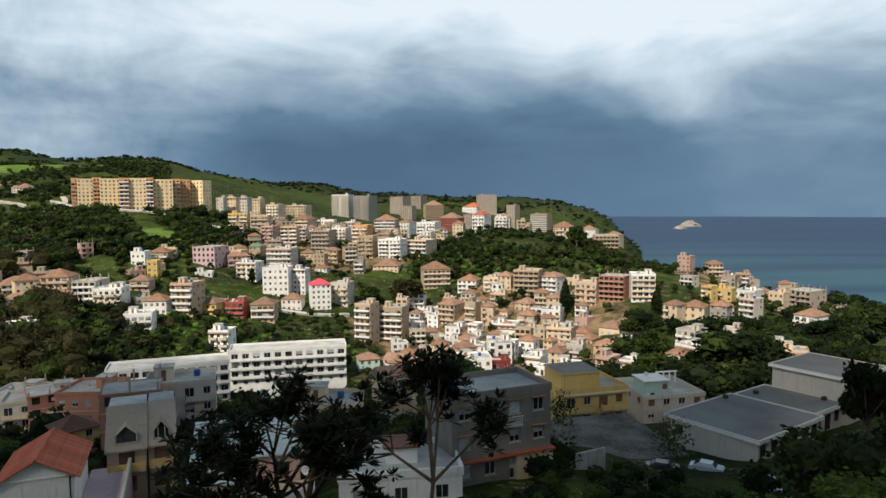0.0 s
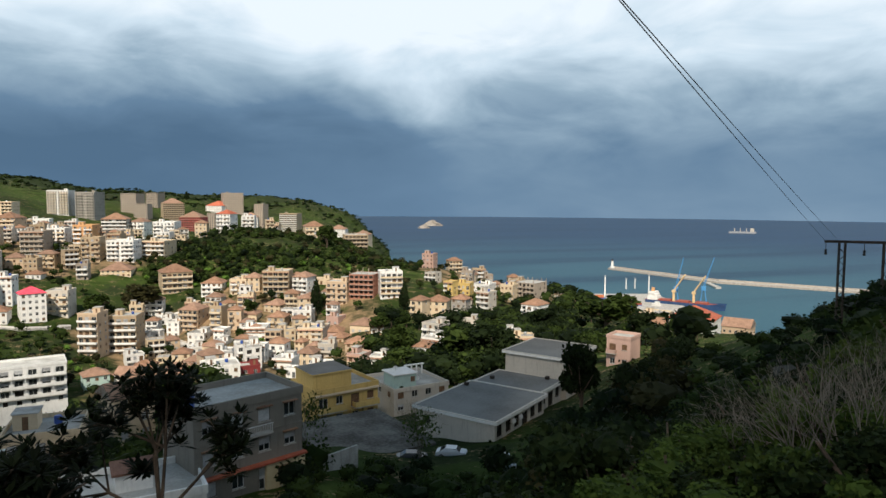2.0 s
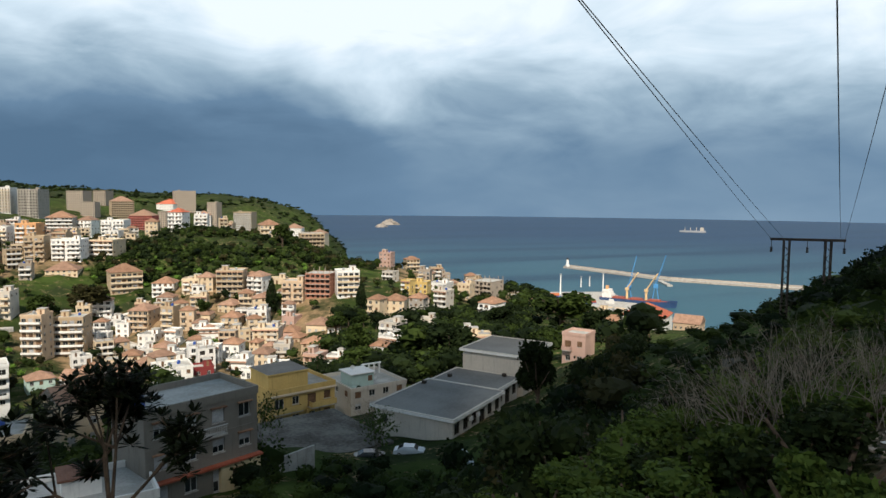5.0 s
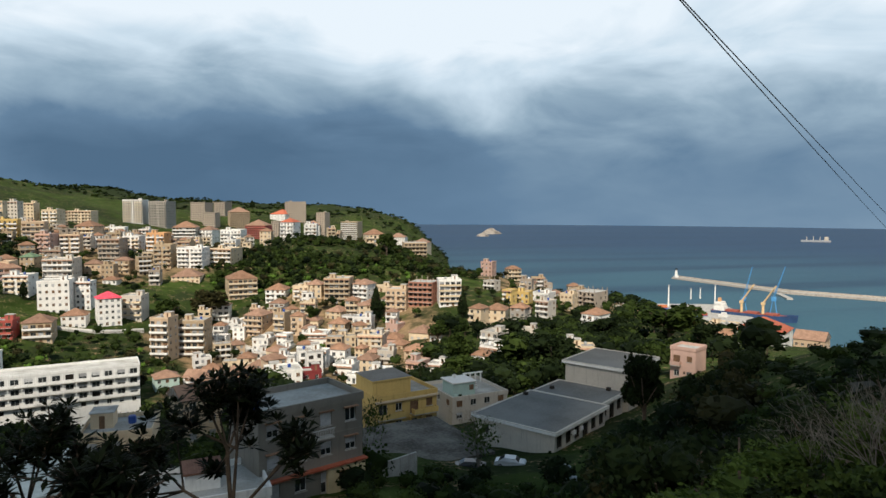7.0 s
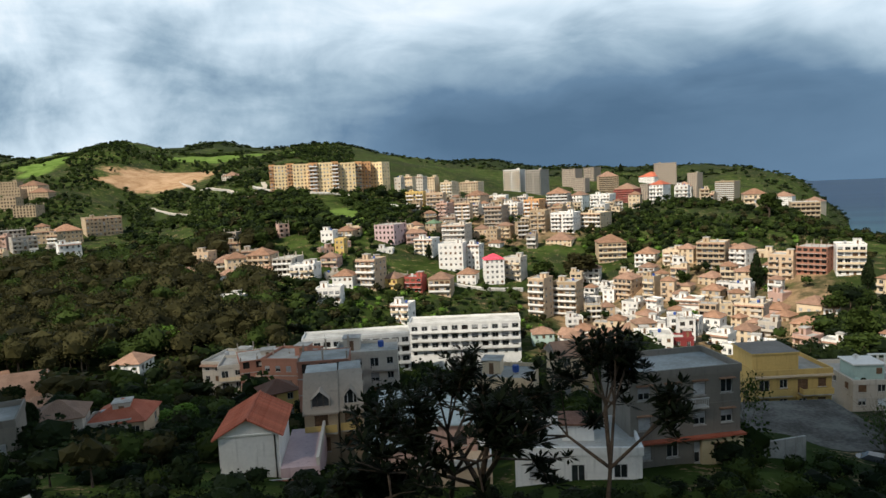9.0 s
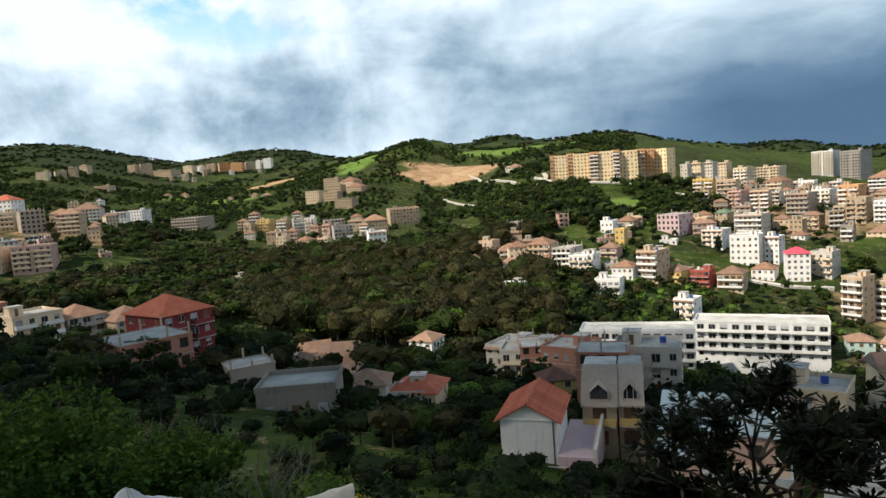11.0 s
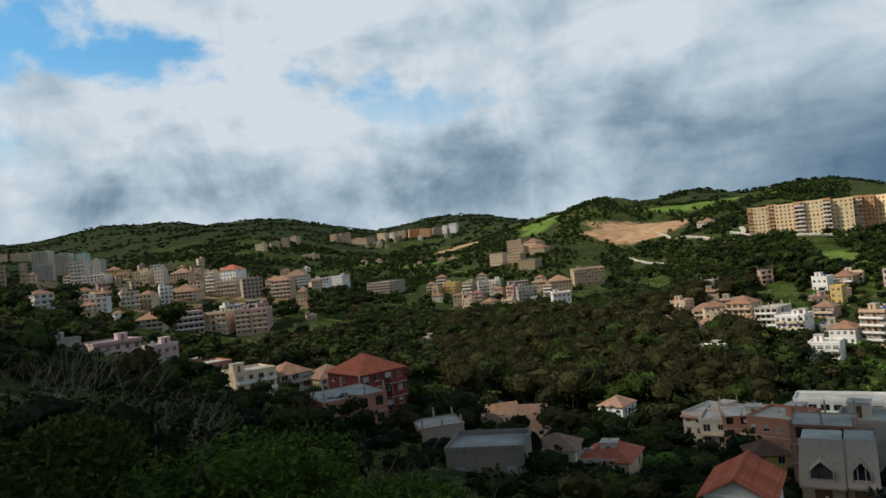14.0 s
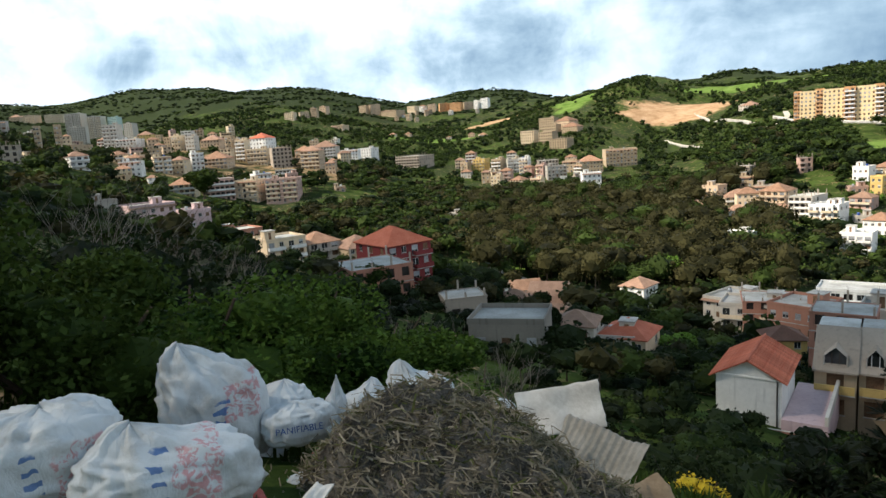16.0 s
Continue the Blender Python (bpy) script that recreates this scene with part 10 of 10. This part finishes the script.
bushes([(-58, 34.0, 2.2, 4.0, "d", 3600), (-62, 30.0, 2.0, 4.0, "d", 3600), (-66, 26.0, 2.0, 4.0, "d", 3400), (-48, 26.0, 1.8, 3.4, "g", 3200), (-53, 24.0, 1.8, 3.6, "g", 3200), (-43, 20.0, 1.2, 2.6, "g", 2800), (-36, 22.0, 1.4, 3.0, "g", 3000)])
bushes([(-50, 17.0, 1.2, 2.4, "d", 2600), (-56, 19.0, 1.4, 2.6, "d", 2800), (-30, 21.0, 1.2, 2.6, "f", 2800), (-40, 14.0, 0.9, 2.0, "f", 2400), (-46, 12.5, 0.8, 1.8, "f", 2400), (-52, 12.0, 0.8, 1.8, "g", 2400)])


def bare_shrub(a, d, h, seed, lean=0.0, label="bare grey leafless shrub on the slope"):
    rng = np.random.default_rng(seed)
    x, y = polar(a, d)
    t = thing("bare_shrub", x, y, float(ground(x, y)) - 0.05, 0, label, "shrub", "bare shrubs")
    s = Shape()

    def grow(p, w, r, L, level):
        q = p + w * L
        s.tube(p, q, r, r * 0.65, TWIG, 4)
        if level < 4:
            for _ in range(2 if level else 3):
                grow(q, (w + Vector(rng.normal(size=3)) * 0.36 + Vector((0, 0, 0.1))).normalized(), r * 0.65, L * rng.uniform(0.62, 0.9), level + 1)

    for _ in range(9):
        w = Vector((rng.normal() * 0.4 + lean, rng.normal() * 0.4, 1)).normalized()
        grow(Vector((rng.normal() * 0.1, rng.normal() * 0.1, 0)), w, 0.0055 * h, h * 0.3, 0)
    part("stem", s, t)


for k, (a, d, h) in enumerate(((-45, 7.2, 1.05), (-47.0, 7.0, 1.1), (-49, 7.4, 1.0), (-43.5, 7.6, 0.95), (-51, 7.0, 0.9), (-41, 8.2, 0.8), (58, 9.5, 1.5), (52, 9.0, 1.3), (83, 13, 3.2), (76, 14, 2.8))):
    bare_shrub(a, d, h, 40 + k)
bare_shrub(-19.2, 86, 8.0, 61, label="sparse bare tree beside the school yard")
bare_shrub(-9.5, 88, 8.5, 62, label="sparse leafless tree behind the grey house")
for k, (a, d, h, w) in enumerate(((-19.2, 86, 7.5, 6), (-10.0, 90, 8.5, 4.5))):
    x, y = polar(a, d)
    rng = np.random.default_rng(70 + k)
    v, f = leaf_quads(rng, 420, 0.09, 1.0, 0.2)
    v = v * [w / 2, w / 2, h * 0.4] + [x, y, float(ground(x, y)) + h * 0.6]
    tagged(new("spring_leaves", mesh_of("spring_leaves", v, f, [LEAF_GRASS])), "thin yellowish spring leaves on the bare tree", "leaves", kind="stuff")


def blades(name, a0, a1, d0, d1, n, h, mat, label, seed, wide=0.02):
    """Rank grass as thousands of bent blades."""
    rng = np.random.default_rng(seed)
    a, d = np.radians(rng.uniform(a0, a1, n)), d0 + (d1 - d0) * rng.random(n) ** 1.3
    x, y = -np.sin(a) * d, np.cos(a) * d
    keep = np.sin(x * 1.7 + np.sin(y * 1.1)) + np.sin(y * 1.9) + rng.normal(size=n) * 0.7 > -0.6
    x, y = x[keep], y[keep]
    n = len(x)
    z = ground(x, y) - 0.03
    t = rng.uniform(0, 6.28, n)
    L = h * rng.uniform(0.4, 1.3, n)
    bx, by = np.cos(t) * L * 0.4, np.sin(t) * L * 0.4
    w = wide * rng.uniform(0.6, 1.5, n)
    sx, sy = -np.sin(t) * w, np.cos(t) * w
    v = np.stack([np.stack([x - sx, y - sy, z], 1), np.stack([x + sx, y + sy, z], 1), np.stack([x + bx * 0.4 + sx * 0.7, y + by * 0.4 + sy * 0.7, z + L * 0.6], 1),
                  np.stack([x + bx, y + by, z + L * 0.95], 1), np.stack([x + bx * 0.4 - sx * 0.7, y + by * 0.4 - sy * 0.7, z + L * 0.6], 1)], 1).reshape(-1, 3)
    i = np.arange(n) * 5
    f = np.stack([i, i + 1, i + 2, i + 4], 1).tolist() + np.stack([i + 4, i + 2, i + 3], 1).tolist()
    tagged(new(name, mesh_of(name, v, f, [mat])), label, "grass", kind="stuff")


blades("grass", -58, -22, 9, 34, 24000, 0.17, LEAF_GRASS, "rank green grass on the slope", 1, 0.014)
blades("grass", 30, 100, 4.6, 26, 14000, 0.2, LEAF_GRASS, "weeds and grass on the bank", 2, 0.02)
blades("grass", -22, 32, 8, 40, 14000, 0.5, LEAF, "dark grass between the bushes", 3, 0.03)


# denser scrub on the right-hand slope
rng_slope = random.Random(21)
bushes([(rng_slope.uniform(-55, -26), rng_slope.uniform(9, 30), rng_slope.uniform(0.5, 1.3), rng_slope.uniform(1.4, 2.8), rng_slope.choice("ddgf"), 1700) for _ in range(34)])
bushes([(rng_slope.uniform(-51, -28), rng_slope.uniform(5, 9), rng_slope.uniform(0.3, 0.6), rng_slope.uniform(0.8, 1.6), rng_slope.choice("dgff"), 900) for _ in range(26)])


# ---- the rubbish heap at the viewer's feet ----
def sack_material(name, red_at, blue_at):
    """White woven plastic with a printed red sprig and a few blue strokes."""
    m = bpy.data.materials.new(name)
    m.use_nodes = True
    n = Nodes(m.node_tree)
    at = n.add("ShaderNodeTexCoord").outputs["Object"]
    s = n.add("ShaderNodeSeparateXYZ", {0: at}).outputs
    wob = n.math("MULTIPLY", n.math("SUBTRACT", n.noise(at, 6.0, 3.0), 0.5), 0.16)
    grime = n.noise(at, 5.0, 5.0, 0.65)
    c = n.mix(n.step(grime, 0.45, 0.75, 0.0, 0.65), rgb((0.56, 0.59, 0.60)), rgb((0.30, 0.28, 0.24)))

    def inside(v, mid_, half):
        return n.step(n.math("ABSOLUTE", n.math("SUBTRACT", n.math("ADD", v, wob), mid_)), half, half * 0.85)

    sprig = n.noise(at, 19.0, 4.0, 0.6, 1.5)
    red = n.math("MULTIPLY", n.math("MULTIPLY", inside(s[0], red_at[0], 0.11), inside(s[2], red_at[1], 0.12)), n.step(sprig, 0.45, 0.54))
    c = n.mix(n.math("MULTIPLY", red, 0.55), c, rgb((0.50, 0.06, 0.07)))
    strokes = n.add("ShaderNodeTexWave", {"Vector": at, "Scale": 5.0, "Distortion": 5.0, "Detail": 2.0, "Detail Scale": 2.0}, bands_direction="Z").outputs[1]
    blue = n.math("MULTIPLY", n.math("MULTIPLY", inside(s[0], blue_at[0], 0.035), inside(s[2], blue_at[1], 0.11)), n.step(strokes, 0.5, 0.65))
    c = n.mix(n.math("MULTIPLY", blue, 0.85), c, rgb((0.03, 0.12, 0.33)))
    weave = n.noise(at, 160.0, 1.0)
    folds = n.noise(n.add("ShaderNodeMapping", {0: at, 3: (5.0, 5.0, 2.0)}).outputs[0], 1.6, 6.0, 0.6, 1.2)
    b = n.add("ShaderNodeBump", {"Strength": 0.7, "Distance": 0.03, "Height": n.math("ADD", folds, n.math("MULTIPLY", weave, 0.05))})
    p = n.add("ShaderNodeBsdfPrincipled", {"Base Color": c, "Roughness": 0.42, "Normal": b.outputs[0], "Specular IOR Level": 0.4})
    t = n.add("ShaderNodeBsdfTranslucent", {0: c})
    n.add("ShaderNodeOutputMaterial", {0: n.add("ShaderNodeMixShader", {0: 0.15, 1: p.outputs[0], 2: t.outputs[0]}).outputs[0]})
    return m


def sack(a, d, w, h, deep, seed, mat, label, peak=(0.0, 0.0), eye=(-0.38, 0.45), lift=0.0, yaw=0.0):
    """A slumped filled sack: a soft sagging body with ridged folds running to a gathered peak."""
    x, y = polar(a, d)
    x, y = x + eye[0], y + eye[1]
    nu, nv = 72, 40
    off = Vector((seed * 3.1, seed * 1.7, 0))
    v = []
    for j in range(nv + 1):
        th = math.pi * j / nv
        for i in range(nu):
            ph = 2 * math.pi * i / nu
            p = Vector((math.sin(th) * math.cos(ph), math.sin(th) * math.sin(ph), math.cos(th)))
            q = Vector([math.copysign(abs(c) ** 0.8, c) for c in p])
            top = max(0.0, p.z)
            folds = noise.noise(Vector((ph * 2.2 / 1.0, th * 0.7, seed)) + off) * 0.10 + noise.noise(Vector((math.cos(ph) * 5, math.sin(ph) * 5, th * 1.3)) + off) * 0.09
            crease = abs(noise.noise(p * 3.2 + off)) * 0.16 + abs(noise.noise(p * 7.0 + off)) * 0.05
            r = 1 + folds - crease
            q = q * r
            k = top ** 3
            q.x += peak[0] * k
            q.z += peak[1] * k * max(0.0, 1 - 2.2 * math.hypot(p.x, p.y))
            sag = 1 + 0.22 * max(0.0, -p.z)
            v.append((q.x * w / 2 * sag, q.y * deep / 2 * sag, max(-0.06, q.z * h * 0.55 + h * 0.42)))
    f = [(j * nu + i, (j + 1) * nu + i, (j + 1) * nu + (i + 1) % nu, j * nu + (i + 1) % nu) for j in range(nv) for i in range(nu)]
    ob = tagged(new("sack", mesh_of("sack", v, f, [mat], smooth=True)), label, "sack", "dumped sacks")
    ob.matrix_basis = pose(x, y, float(ground(x, y)) + lift, 0, 0, a + yaw)
    return ob


SACK_A = sack_material("white_woven_sack_a", (0.12, 0.18), (-0.08, 0.2))
SACK_B = sack_material("white_woven_sack_b", (0.14, 0.22), (-0.03, 0.25))
SACK_C = sack_material("white_woven_sack_c", (0.15, 0.38), (0.03, 0.3))
PLASTIC = sack_material("thin_white_plastic", (9, 9), (9, 9))
sack(77.0, 4.3, 0.66, 0.68, 0.5, 1, SACK_C, "tall slumped white plastic sack with red print", (-0.55, 0.25))
sack(89.5, 3.75, 0.78, 0.46, 0.6, 2, SACK_A, "bulging white plastic sack with red and blue print")
sack(81.5, 3.35, 0.86, 0.38, 0.55, 3, SACK_B, "white flour sack lying with red sprig print", (-0.3, 0.5))
sack(72.0, 4.6, 0.5, 0.30, 0.45, 4, PLASTIC, "crumpled plain white plastic sack", (0.2, 0.3), lift=0.12)
sack(70.5, 4.1, 0.46, 0.24, 0.3, 5, PLASTIC, "flattened white flour sack with blue lettering", lift=0.16)
sack(59.6, 5.1, 0.56, 0.36, 0.4, 6, PLASTIC, "torn white plastic bag half open", (-0.5, 0.6), lift=0.3)
sack(64.5, 4.9, 0.36, 0.26, 0.3, 7, sack_material("pale_blue_plastic", (9, 9), (0, 0.1)), "pale blue crumpled plastic bag", (0.3, 0.6), lift=0.2)
sack(67.2, 4.4, 0.17, 0.36, 0.13, 8, PLASTIC, "upright torn white plastic wrapper", (0.2, 0.5), lift=0.1)
sack(54.0, 5.3, 0.5, 0.16, 0.3, 9, PLASTIC, "flat white plastic sheet among the rubbish", (0.3, 0.2), lift=0.35)


def sack_words():
    """The one legible word on the flattened flour sack."""
    cu = bpy.data.curves.new("lettering", "FONT")
    cu.body, cu.size, cu.align_x, cu.extrude = "PANIFIABLE", 0.055, "CENTER", 0.001
    ob = bpy.data.objects.new("lettering", cu)
    scene.collection.objects.link(ob)
    me = bpy.data.meshes.new_from_object(ob.evaluated_get(bpy.context.evaluated_depsgraph_get()))
    bpy.data.objects.remove(ob)
    me.materials.clear()
    me.materials.append(material("blue_ink", (0.02, 0.06, 0.2), (0.03, 0.09, 0.28), 5, 0.6))
    host = next(o for o in scene.objects if o.get("label", "").startswith("flattened white flour"))
    t = new("lettering", me)
    t.parent = host
    t.matrix_basis = pose(0.0, -0.185, 0.11, 75, 0, 0)


sack_words()


def heap():
    """A mound of dug-out plants and soil, bristling with dry stalks."""
    cx, cy = polar(57.2, 3.75)
    cx, cy = cx - 0.38, cy + 0.45
    soil = material("dry_brown_plant_litter", (0.045, 0.038, 0.03), (0.15, 0.13, 0.105), 6.0, 0.95, grain=60, bump=0.8)
    n, R = 90, 1.45
    yaw = radians(57.2)

    def height(u, v):
        r = math.hypot(u / (0.85 if u < 0 else 1.3), v / 1.0) + 0.22 * noise.noise(Vector((u * 1.6, v * 1.6, 7)))
        k = max(0.0, 1 - r / 1.0)
        bumps = 0.2 * noise.noise(Vector((u * 3, v * 3, 1))) + 0.10 * noise.noise(Vector((u * 9, v * 9, 2))) + 0.04 * noise.noise(Vector((u * 22, v * 22, 3)))
        return 0.66 * (k ** 0.75) * (1 - 0.12 * u) + bumps * min(1, k * 5) - 0.06 * (k == 0)

    vs = []
    for i in range(n):
        for j in range(n):
            u, v = (i / (n - 1) * 2 - 1) * R, (j / (n - 1) * 2 - 1) * R
            x, y = cx + u * math.cos(yaw) - v * math.sin(yaw), cy + u * math.sin(yaw) + v * math.cos(yaw)
            vs.append((x, y, float(ground(x, y)) + height(u, v)))
    fs = [(i * n + j, (i + 1) * n + j, (i + 1) * n + j + 1, i * n + j + 1) for i in range(n - 1) for j in range(n - 1)]
    tagged(new("compost_heap", mesh_of("compost_heap", vs, fs, [soil], smooth=True)), "mound of dug-out dry plants and dark soil", "heap", kind="structure")
    dry = leaf_material("dry_straw_stalks", (0.06, 0.05, 0.037), (0.38, 0.33, 0.25), 0.9)
    weed = leaf_material("wilted_green_weed", (0.05, 0.06, 0.02), (0.15, 0.16, 0.06), 0.9)
    rng = np.random.default_rng(17)
    V, F, I = [], [], []
    for k in range(11000):
        r, a = math.sqrt(rng.random()), rng.uniform(0, 6.28)
        u, v = r * 1.3 * math.cos(a), r * 0.98 * math.sin(a)
        x, y = cx + u * math.cos(yaw) - v * math.sin(yaw), cy + u * math.sin(yaw) + v * math.cos(yaw)
        p = Vector((x, y, float(ground(x, y)) + height(u, v) + rng.uniform(-0.02, 0.035)))
        L = rng.uniform(0.03, 0.16) * (2.0 if rng.random() < 0.05 else 1)
        w = Vector((rng.normal(), rng.normal(), rng.normal() * 0.45)).normalized()
        bend = Vector((rng.normal(), rng.normal(), rng.normal() * 0.5)) * L * 0.25
        s = w.orthogonal().normalized() * rng.uniform(0.0018, 0.006)
        q = [p - w * L / 2, p + bend, p + w * L / 2]
        b = len(V)
        for c in q:
            V += [c - s, c + s]
        F += [(b, b + 1, b + 3, b + 2), (b + 2, b + 3, b + 5, b + 4)]
        m = 1 if rng.random() < 0.12 else 0
        I += [m, m]
    tagged(new("dry_stalks", mesh_of("dry_stalks", np.array([c[:] for c in V]), F, [dry, weed], I)), "tangled dry stalks and roots on the heap", "stalks", kind="stuff")


heap()


def sheet(name, a, d, w, h, tilt, yaw, mat, label, category, wave=0.0, lift=0.0, seed=1, roll=0.0, thick=0.006):
    """A bent board: a thick sheet that is curled, dented and, if asked, corrugated."""
    x, y = polar(a, d)
    x, y = x - 0.38, y + 0.45
    nu, nv = 60, 24
    v, f = [], []
    for side in (0, 1):
        for j in range(nv + 1):
            for i in range(nu + 1):
                u, t = i / nu - 0.5, j / nv - 0.5
                edge = 1 + 0.05 * noise.noise(Vector((u * 6, t * 6, seed)))
                dz = 0.05 * noise.noise(Vector((u * 2.5, t * 2.5, seed * 2.2))) + 0.09 * u * u + wave * math.sin(u * w * 2 * math.pi / 0.05)
                v.append((u * w * edge, t * h * edge, dz + side * thick))
    m = (nu + 1) * (nv + 1)
    for j in range(nv):
        for i in range(nu):
            q = (j * (nu + 1) + i, j * (nu + 1) + i + 1, (j + 1) * (nu + 1) + i + 1, (j + 1) * (nu + 1) + i)
            f.append(q[::-1])
            f.append(tuple(k + m for k in q))
    rim = [i for i in range(nu + 1)] + [j * (nu + 1) + nu for j in range(1, nu + 1 if nu < nv else nv + 1)] + [nv * (nu + 1) + i for i in range(nu - 1, -1, -1)] + [j * (nu + 1) for j in range(nv - 1, 0, -1)]
    for p, q in zip(rim, rim[1:] + rim[:1]):
        f.append((p, q, q + m, p + m))
    ob = tagged(new(name, mesh_of(name, v, f, [mat], smooth=True)), label, category)
    ob.matrix_basis = pose(x, y, float(ground(x, y)) + lift, 0, 0, a + yaw) @ pose(0, 0, 0, tilt, roll, 0)
    return ob


CARD = material("weathered_white_card", (0.50, 0.46, 0.40), (0.66, 0.62, 0.56), 3.0, 0.9, grain=30, stain=(0.3, 0.26, 0.2))
CARD_BROWN = material("brown_cardboard", (0.22, 0.15, 0.09), (0.33, 0.24, 0.15), 3.0, 0.9, grain=30)
SHEETING = material("dusty_corrugated_sheet", (0.22, 0.20, 0.16), (0.34, 0.31, 0.26), 4.0, 0.8, grain=30)
sheet("card_panel", 47.3, 4.75, 0.62, 0.34, 62, 8, CARD, "torn white card panel propped on the heap", "cardboard", lift=0.6, seed=3, roll=-6)
sheet("corrugated_sheet", 44.6, 4.4, 0.62, 0.5, 34, -28, SHEETING, "grey corrugated sheet lying against the heap", "sheet", 0.008, 0.3, 4, 8)
sheet("cardboard", 41.0, 4.0, 0.55, 0.3, 30, 40, CARD_BROWN, "crushed brown cardboard at the heap's edge", "cardboard", lift=0.12, seed=5)
sheet("cardboard", 39.6, 4.3, 0.5, 0.26, 18, -20, CARD_BROWN, "flattened brown cardboard strip on the ground", "cardboard", lift=0.06, seed=8)
sheet("wood_scrap", 71.5, 2.75, 0.5, 0.09, 20, 60, CARD, "pale weathered scrap of wood", "wood", lift=0.12, seed=9, thick=0.02)


def litter(name, a0, a1, d0, d1, n, seed, label, small=0.03, large=0.13):
    """Scattered crumpled scraps of plastic, paper and rag."""
    rng = np.random.default_rng(seed)
    mats = [PLASTIC, CARD, material("scrap_blue", (0.05, 0.18, 0.4), (0.1, 0.28, 0.5), 8, 0.5), material("scrap_red", (0.4, 0.06, 0.05), (0.5, 0.1, 0.08), 8, 0.6), CARD_BROWN, material("scrap_green", (0.05, 0.2, 0.15), (0.1, 0.3, 0.2), 8, 0.5)]
    V, F, I = [], [], []
    for k in range(n):
        a, d = rng.uniform(a0, a1), rng.uniform(d0, d1)
        x, y = polar(a, d)
        z = float(ground(x, y))
        r = rng.uniform(small, large)
        v, f = lump(rng, 0.6)
        v = v * (1 + rng.uniform(-0.35, 0.35, (len(v), 1))) * [r * rng.uniform(0.7, 1.8), r, r * 0.6]
        b = len(V)
        V += (v + [x, y, z + r * 0.2]).tolist()
        F += (f + b).tolist()
        I += [int(rng.choice([0, 0, 0, 1, 1, 2, 3, 4, 4, 5]))] * len(f)
    tagged(new(name, mesh_of(name, np.array(V), F, mats, I)), label, "litter", kind="stuff")


litter("litter", 56, 92, 3.3, 5.4, 90, 5, "small scraps of plastic and paper round the sacks")
litter("litter", -70, -51, 4.0, 10.5, 620, 6, "scattered plastic and paper litter on the bare slope", 0.007, 0.036)
sack(-57.5, 6.6, 0.42, 0.3, 0.3, 11, SACK_A, "crumpled white printed bag among the litter", (0.2, 0.4), (0, 0))
sack(-61.5, 8.2, 0.5, 0.25, 0.35, 12, PLASTIC, "white plastic bag among the litter", (0.2, 0.4), (0, 0))


def rubble(seed):
    """Loose stones and clods strewn over the tipped slope."""
    rng = np.random.default_rng(seed)
    V, F = [], []
    for _ in range(700):
        x, y = polar(rng.uniform(-75, -50), rng.uniform(3.6, 11.5))
        r = 0.012 + 0.06 * rng.random() ** 3
        v, f = lump(rng, 0.7)
        b = len(V)
        V += (v * [r * rng.uniform(0.8, 1.5), r, r * 0.8] + [x, y, float(ground(x, y)) + r * 0.25]).tolist()
        F += (f + b).tolist()
    tagged(new("rubble", mesh_of("rubble", np.array(V), F, [STONE])), "loose stones and clods strewn over the tipped slope", "stones", kind="stuff")


rubble(31)


def bottle(a, d, yaw, lean):
    x, y = polar(a, d)
    x, y = x - 0.38, y + 0.45
    clear = material("clear_plastic_bottle", (0.5, 0.55, 0.56), (0.62, 0.66, 0.67), 5, 0.15, bump=0.02, spec=0.6)
    t = thing("plastic_bottle", x, y, float(ground(x, y)) + 0.05, yaw, "clear plastic bottle with a red cap", "bottle", "dumped bottles")
    m = pose(0, 0, 0, lean, 0, 0)
    b = part("body", Shape().lathe([(0, 0), (0.04, 0), (0.043, 0.02), (0.043, 0.09), (0.038, 0.1), (0.043, 0.11), (0.043, 0.19), (0.015, 0.26), (0.014, 0.28)], clear, 16), t, smooth=True)
    c = part("cap", Shape().lathe([(0.017, 0.275), (0.017, 0.3), (0, 0.302)], material("red_cap", (0.5, 0.03, 0.03), (0.55, 0.05, 0.05), 5, 0.4), 12), t)
    b.matrix_basis, c.matrix_basis = m, m


bottle(65.0, 3.75, 40, 80)
bottle(60.0, 4.35, 120, 85)
bottle(41.5, 3.9, 10, 70)
